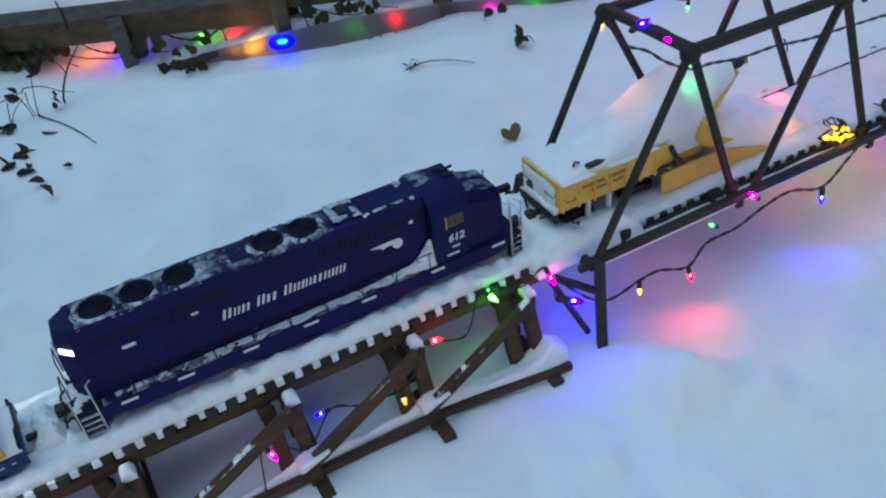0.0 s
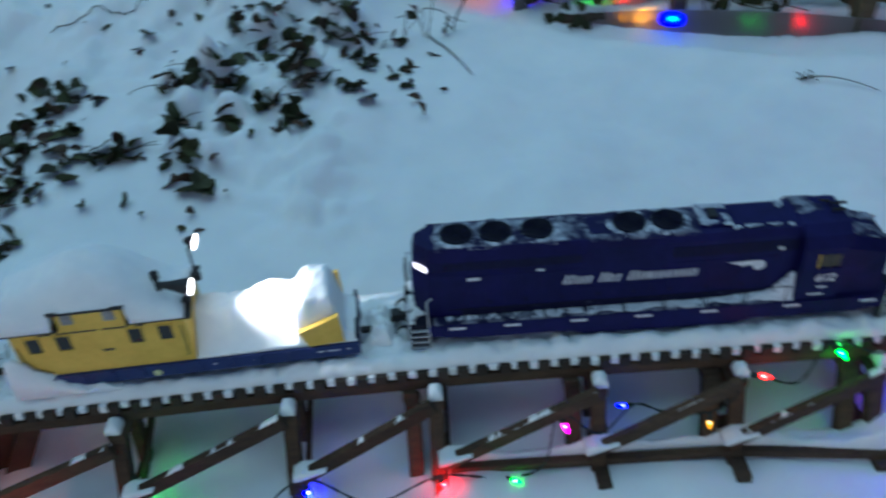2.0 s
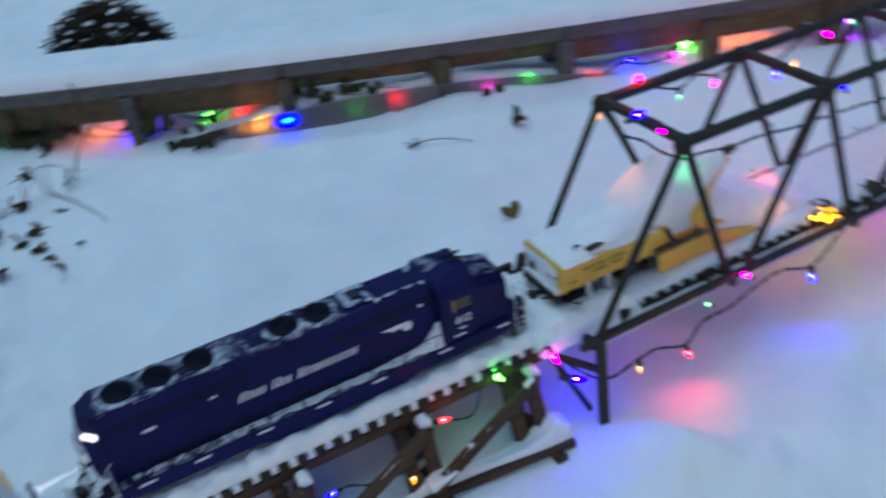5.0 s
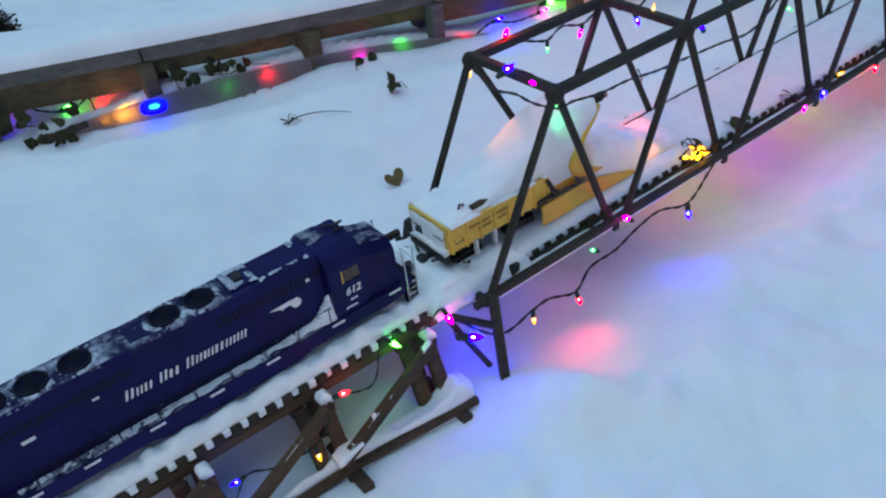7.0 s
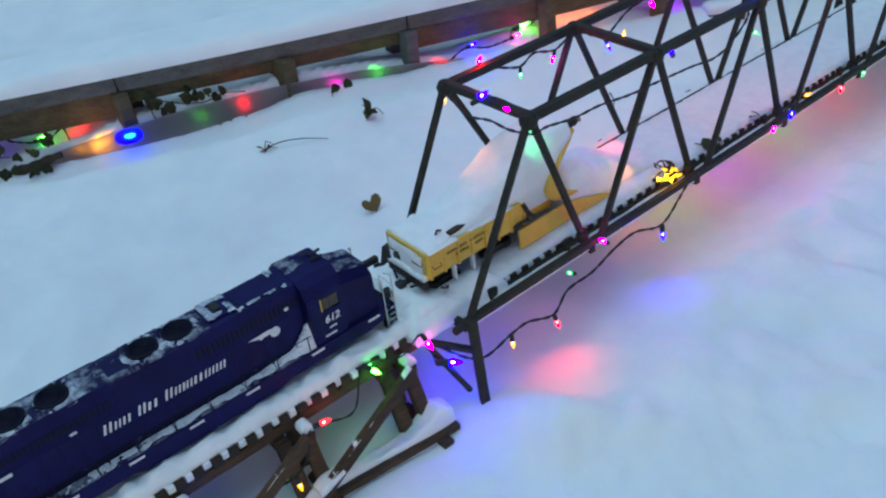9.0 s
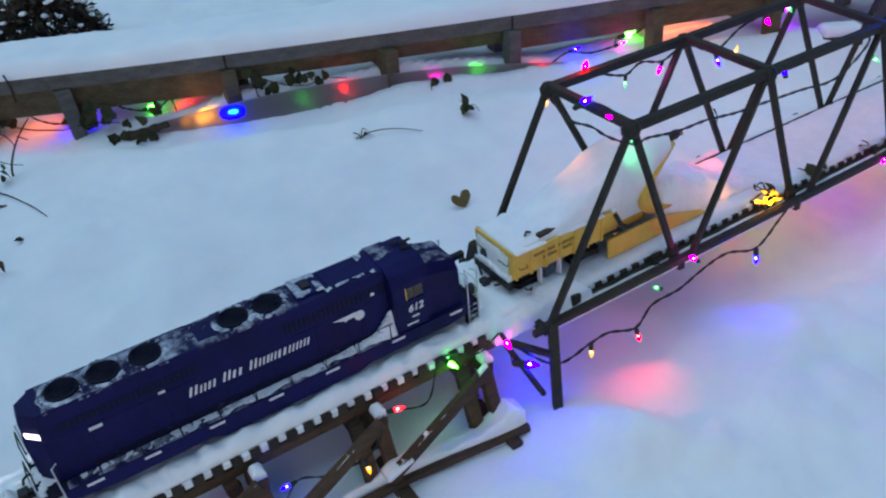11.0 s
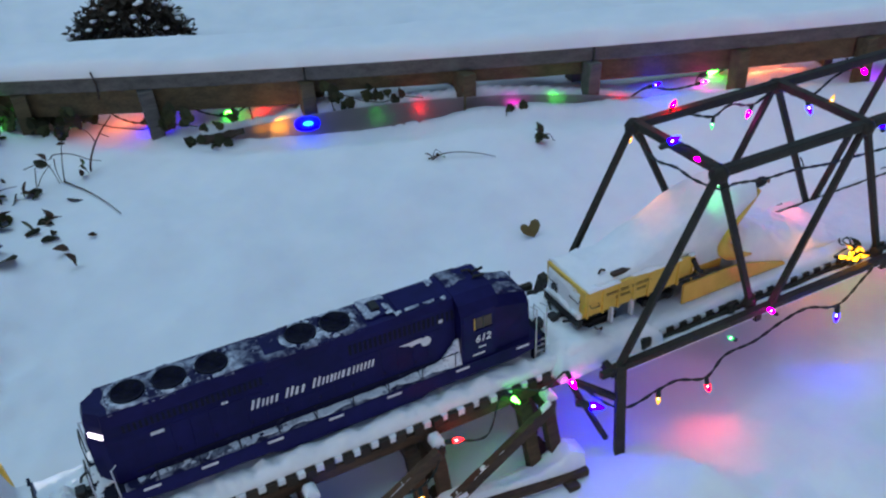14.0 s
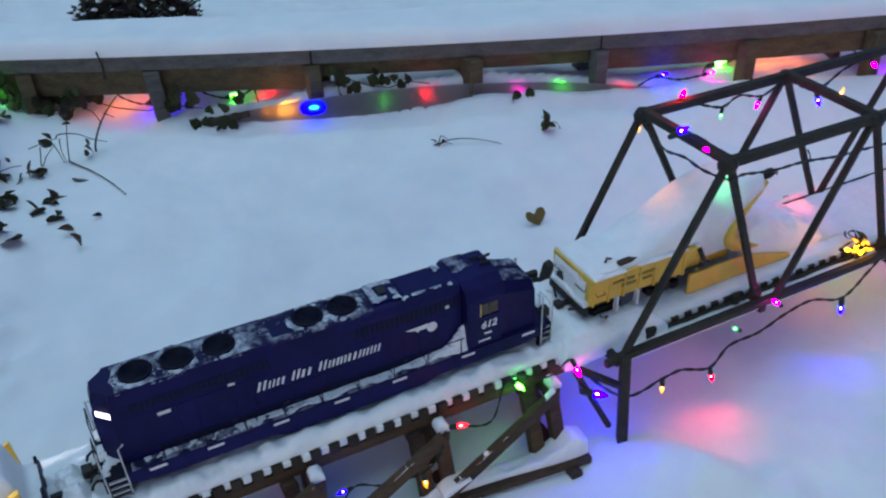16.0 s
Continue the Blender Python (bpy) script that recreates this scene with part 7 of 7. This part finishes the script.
for x, y, s in ((0.462, -0.070, 0.020), (0.490, -0.083, 0.024), (0.486, -0.095, 0.022), (0.594, -0.080, 0.018), (0.607, -0.088, 0.026), (0.640, -0.086, 0.016), (0.770, -0.082, 0.020), (0.788, -0.086, 0.022)):
    ob = tagged(new("fallen_leaf", rng.choice(LEAVES + LEAVES_B)), "dark curled leaf caught on the bridge edge", "leaf", group="leaves on the bridge")
    ob.matrix_world = Matrix.Translation((x, y, bridge_top(x, y) + 0.005)) @ Euler((rng.uniform(0.3, 1.2), rng.uniform(-0.5, 0.5), rng.uniform(0, 6.28))).to_matrix().to_4x4() @ Matrix.Diagonal((s, s, s, 1))

# ivy leaves hanging among the roadbed posts
vine = thing("ivy", "dark ivy trailing between the roadbed posts", "ivy")
for x, off, z in ((-0.70, -0.02, 0.01), (-0.74, -0.03, -0.03), (-0.45, -0.02, 0.01), (-0.43, -0.02, -0.02), (-0.47, -0.03, 0.0), (-0.38, -0.04, -0.03), (-0.33, -0.03, 0.0), (-0.44, -0.06, -0.06), (-0.40, -0.06, -0.06), (-0.35, -0.06, -0.055),
                  (-0.10, -0.01, 0.045), (-0.09, -0.015, 0.02), (-0.08, -0.01, 0.0), (-0.02, -0.01, 0.04), (0.0, -0.015, 0.02), (0.02, -0.01, 0.03), (0.06, -0.02, 0.02), (0.32, -0.05, -0.03), (0.35, -0.05, -0.02), (-0.9, -0.02, 0.0), (-0.86, -0.02, 0.02), (-0.98, -0.02, 0.02), (-0.94, -0.03, -0.02)):
    for _ in range(2):
        px, py = along(x + rng.uniform(-0.02, 0.02), off)
        ob = new("leaf", rng.choice(LEAVES))
        ob.parent = vine
        s = rng.uniform(0.022, 0.038)
        ob.matrix_basis = Matrix.Translation((px, py, z + rng.uniform(-0.01, 0.01))) @ Euler((rng.uniform(0.6, 1.8), rng.uniform(-0.8, 0.8), rng.uniform(-0.8, 0.8))).to_matrix().to_4x4() @ Matrix.Diagonal((s, s, s, 1))
for k in range(130):
    u = rng.random()
    px, py = along(rng.uniform(-1.03, -0.85), rng.uniform(-0.05, 0.01)) if u < 0.5 else along(rng.uniform(-0.82, -0.70), rng.uniform(-0.03, 0.08)) if u < 0.8 else along(rng.uniform(-0.55, -0.48), rng.uniform(-0.01, 0.05))
    ob = new("leaf", rng.choice(LEAVES if rng.random() < 0.7 else LEAVES_B))
    ob.parent = vine
    s = rng.uniform(0.020, 0.044)
    ob.matrix_basis = Matrix.Translation((px, py, max(ground_z(px, py), rng.uniform(-0.03, 0.065) if u < 0.5 else rng.uniform(-0.04, 0.0)))) @ Euler((rng.uniform(0.3, 1.9), rng.uniform(-0.9, 0.9), rng.uniform(-0.9, 0.9))).to_matrix().to_4x4() @ Matrix.Diagonal((s, s, s, 1))
for x0, x1, z0, z1 in ((-0.12, 0.12, 0.035, 0.015), (-0.75, -0.42, 0.0, -0.03), (-0.10, -0.09, 0.05, -0.02)):
    pts = [(*along(x0 + (x1 - x0) * t, -0.012), z0 + (z1 - z0) * t + 0.012 * math.sin(9 * t)) for t in (0, 0.2, 0.4, 0.6, 0.8, 1.0)]
    part("stem", tube(bmesh.new(), pts, 0.0014, 5), TWIG, vine)
px, py = along(-0.634, -0.006)
part("stem", tube(bmesh.new(), [(px, py, 0.06), (px + 0.002, py - 0.004, 0.10), (px - 0.004, py - 0.002, 0.135)], 0.0035, 6, 0.6), TWIG, vine)

# evergreen shrub behind the roadbed
shrub = thing("evergreen_shrub", "dark evergreen shrub speckled with snow behind the roadbed", "shrub", pose(-0.47, 1.86, ground_plain(-0.47, 1.86)))
rng = random.Random(21)
part("trunk", tube(bmesh.new(), [(0, 0, -0.05), (0.01, 0, 0.06), (0.0, 0.01, 0.16)], 0.014, 8, 0.5), TWIG, shrub)
for k in range(9):
    a = 2 * math.pi * k / 9
    part("limb", tube(bmesh.new(), [(0, 0, 0.03 + 0.01 * k), (0.07 * math.cos(a), 0.06 * math.sin(a), 0.07 + 0.012 * k), (0.15 * math.cos(a), 0.12 * math.sin(a), 0.09 + 0.012 * k)], 0.005, 6, 0.4), TWIG, shrub)


def sprays(n, rx, ry, rz, size, seed):
    r = random.Random(seed)
    vs, fs = [], []
    for _ in range(n):
        a, b, q = r.uniform(0, 6.283), r.uniform(-0.3, 1.5), r.uniform(0.55, 1.0) ** 0.5
        c = Vector((rx * q * math.cos(a) * math.cos(b), ry * q * math.sin(a) * math.cos(b), 0.02 + rz * q * max(0, math.sin(b)) + r.uniform(-0.01, 0.02)))
        m = Euler((r.uniform(-1, 1), r.uniform(-1, 1), r.uniform(0, 6.28))).to_matrix()
        s = size * r.uniform(0.6, 1.5)
        i = len(vs)
        for p in ((0, 0, 0), (0.25, 0.4, 0.1), (0, 1, 0), (-0.25, 0.4, 0.1)):
            vs.append(c + m @ (Vector(p) * s))
        fs += [(i, i + 1, i + 2), (i, i + 2, i + 3)]
    return vs, fs


vs, fs = sprays(5200, 0.20, 0.17, 0.17, 0.020, 3)
me = bpy.data.meshes.new("crown")
me.from_pydata(vs, [], fs)
me.materials.append(BARK_BUSH)
crown = new("crown", me)
crown.parent = shrub
tagged(crown, "dark dense needles", kind="stuff")
for k in range(44):
    a, b = rng.uniform(0, 6.28), rng.uniform(0.1, 1.4)
    c = Vector((0.19 * math.cos(a) * math.cos(b), 0.16 * math.sin(a) * math.cos(b), 0.025 + 0.175 * math.sin(b)))
    bm = bmesh.new()
    bmesh.ops.create_icosphere(bm, subdivisions=2, radius=rng.uniform(0.005, 0.014))
    for v in bm.verts:
        v.co = v.co * (1 + 0.35 * noise.noise(v.co * 60 + Vector((k, 3, 0))))
        v.co.z *= 0.5
    bmesh.ops.translate(bm, verts=bm.verts, vec=c)
    part("snow_clump", bm, SNOW_FINE, shrub, "clump of snow in the needles", smooth=True)

# timber block beyond the bridge
block = thing("timber_block", "dark timber block capped with snow behind the bridge", "timber block", pose(1.37, 0.40, -0.07, 0, 0, -32))
part("block", cube(-0.055, 0.055, -0.03, 0.03, -0.06, 0.03, 0.003), TRESTLE, block)
bm = heap(-0.054, 0.054, -0.029, 0.029, lambda a, b: 0.031 + 0.026 * edge_fall(a, b, -0.058, 0.058, -0.033, 0.033, 0.02), lambda a, b: 0.0302, 20, 12)
part("snow_cap", bm, SNOW, block, "thick cap of snow", smooth=True)
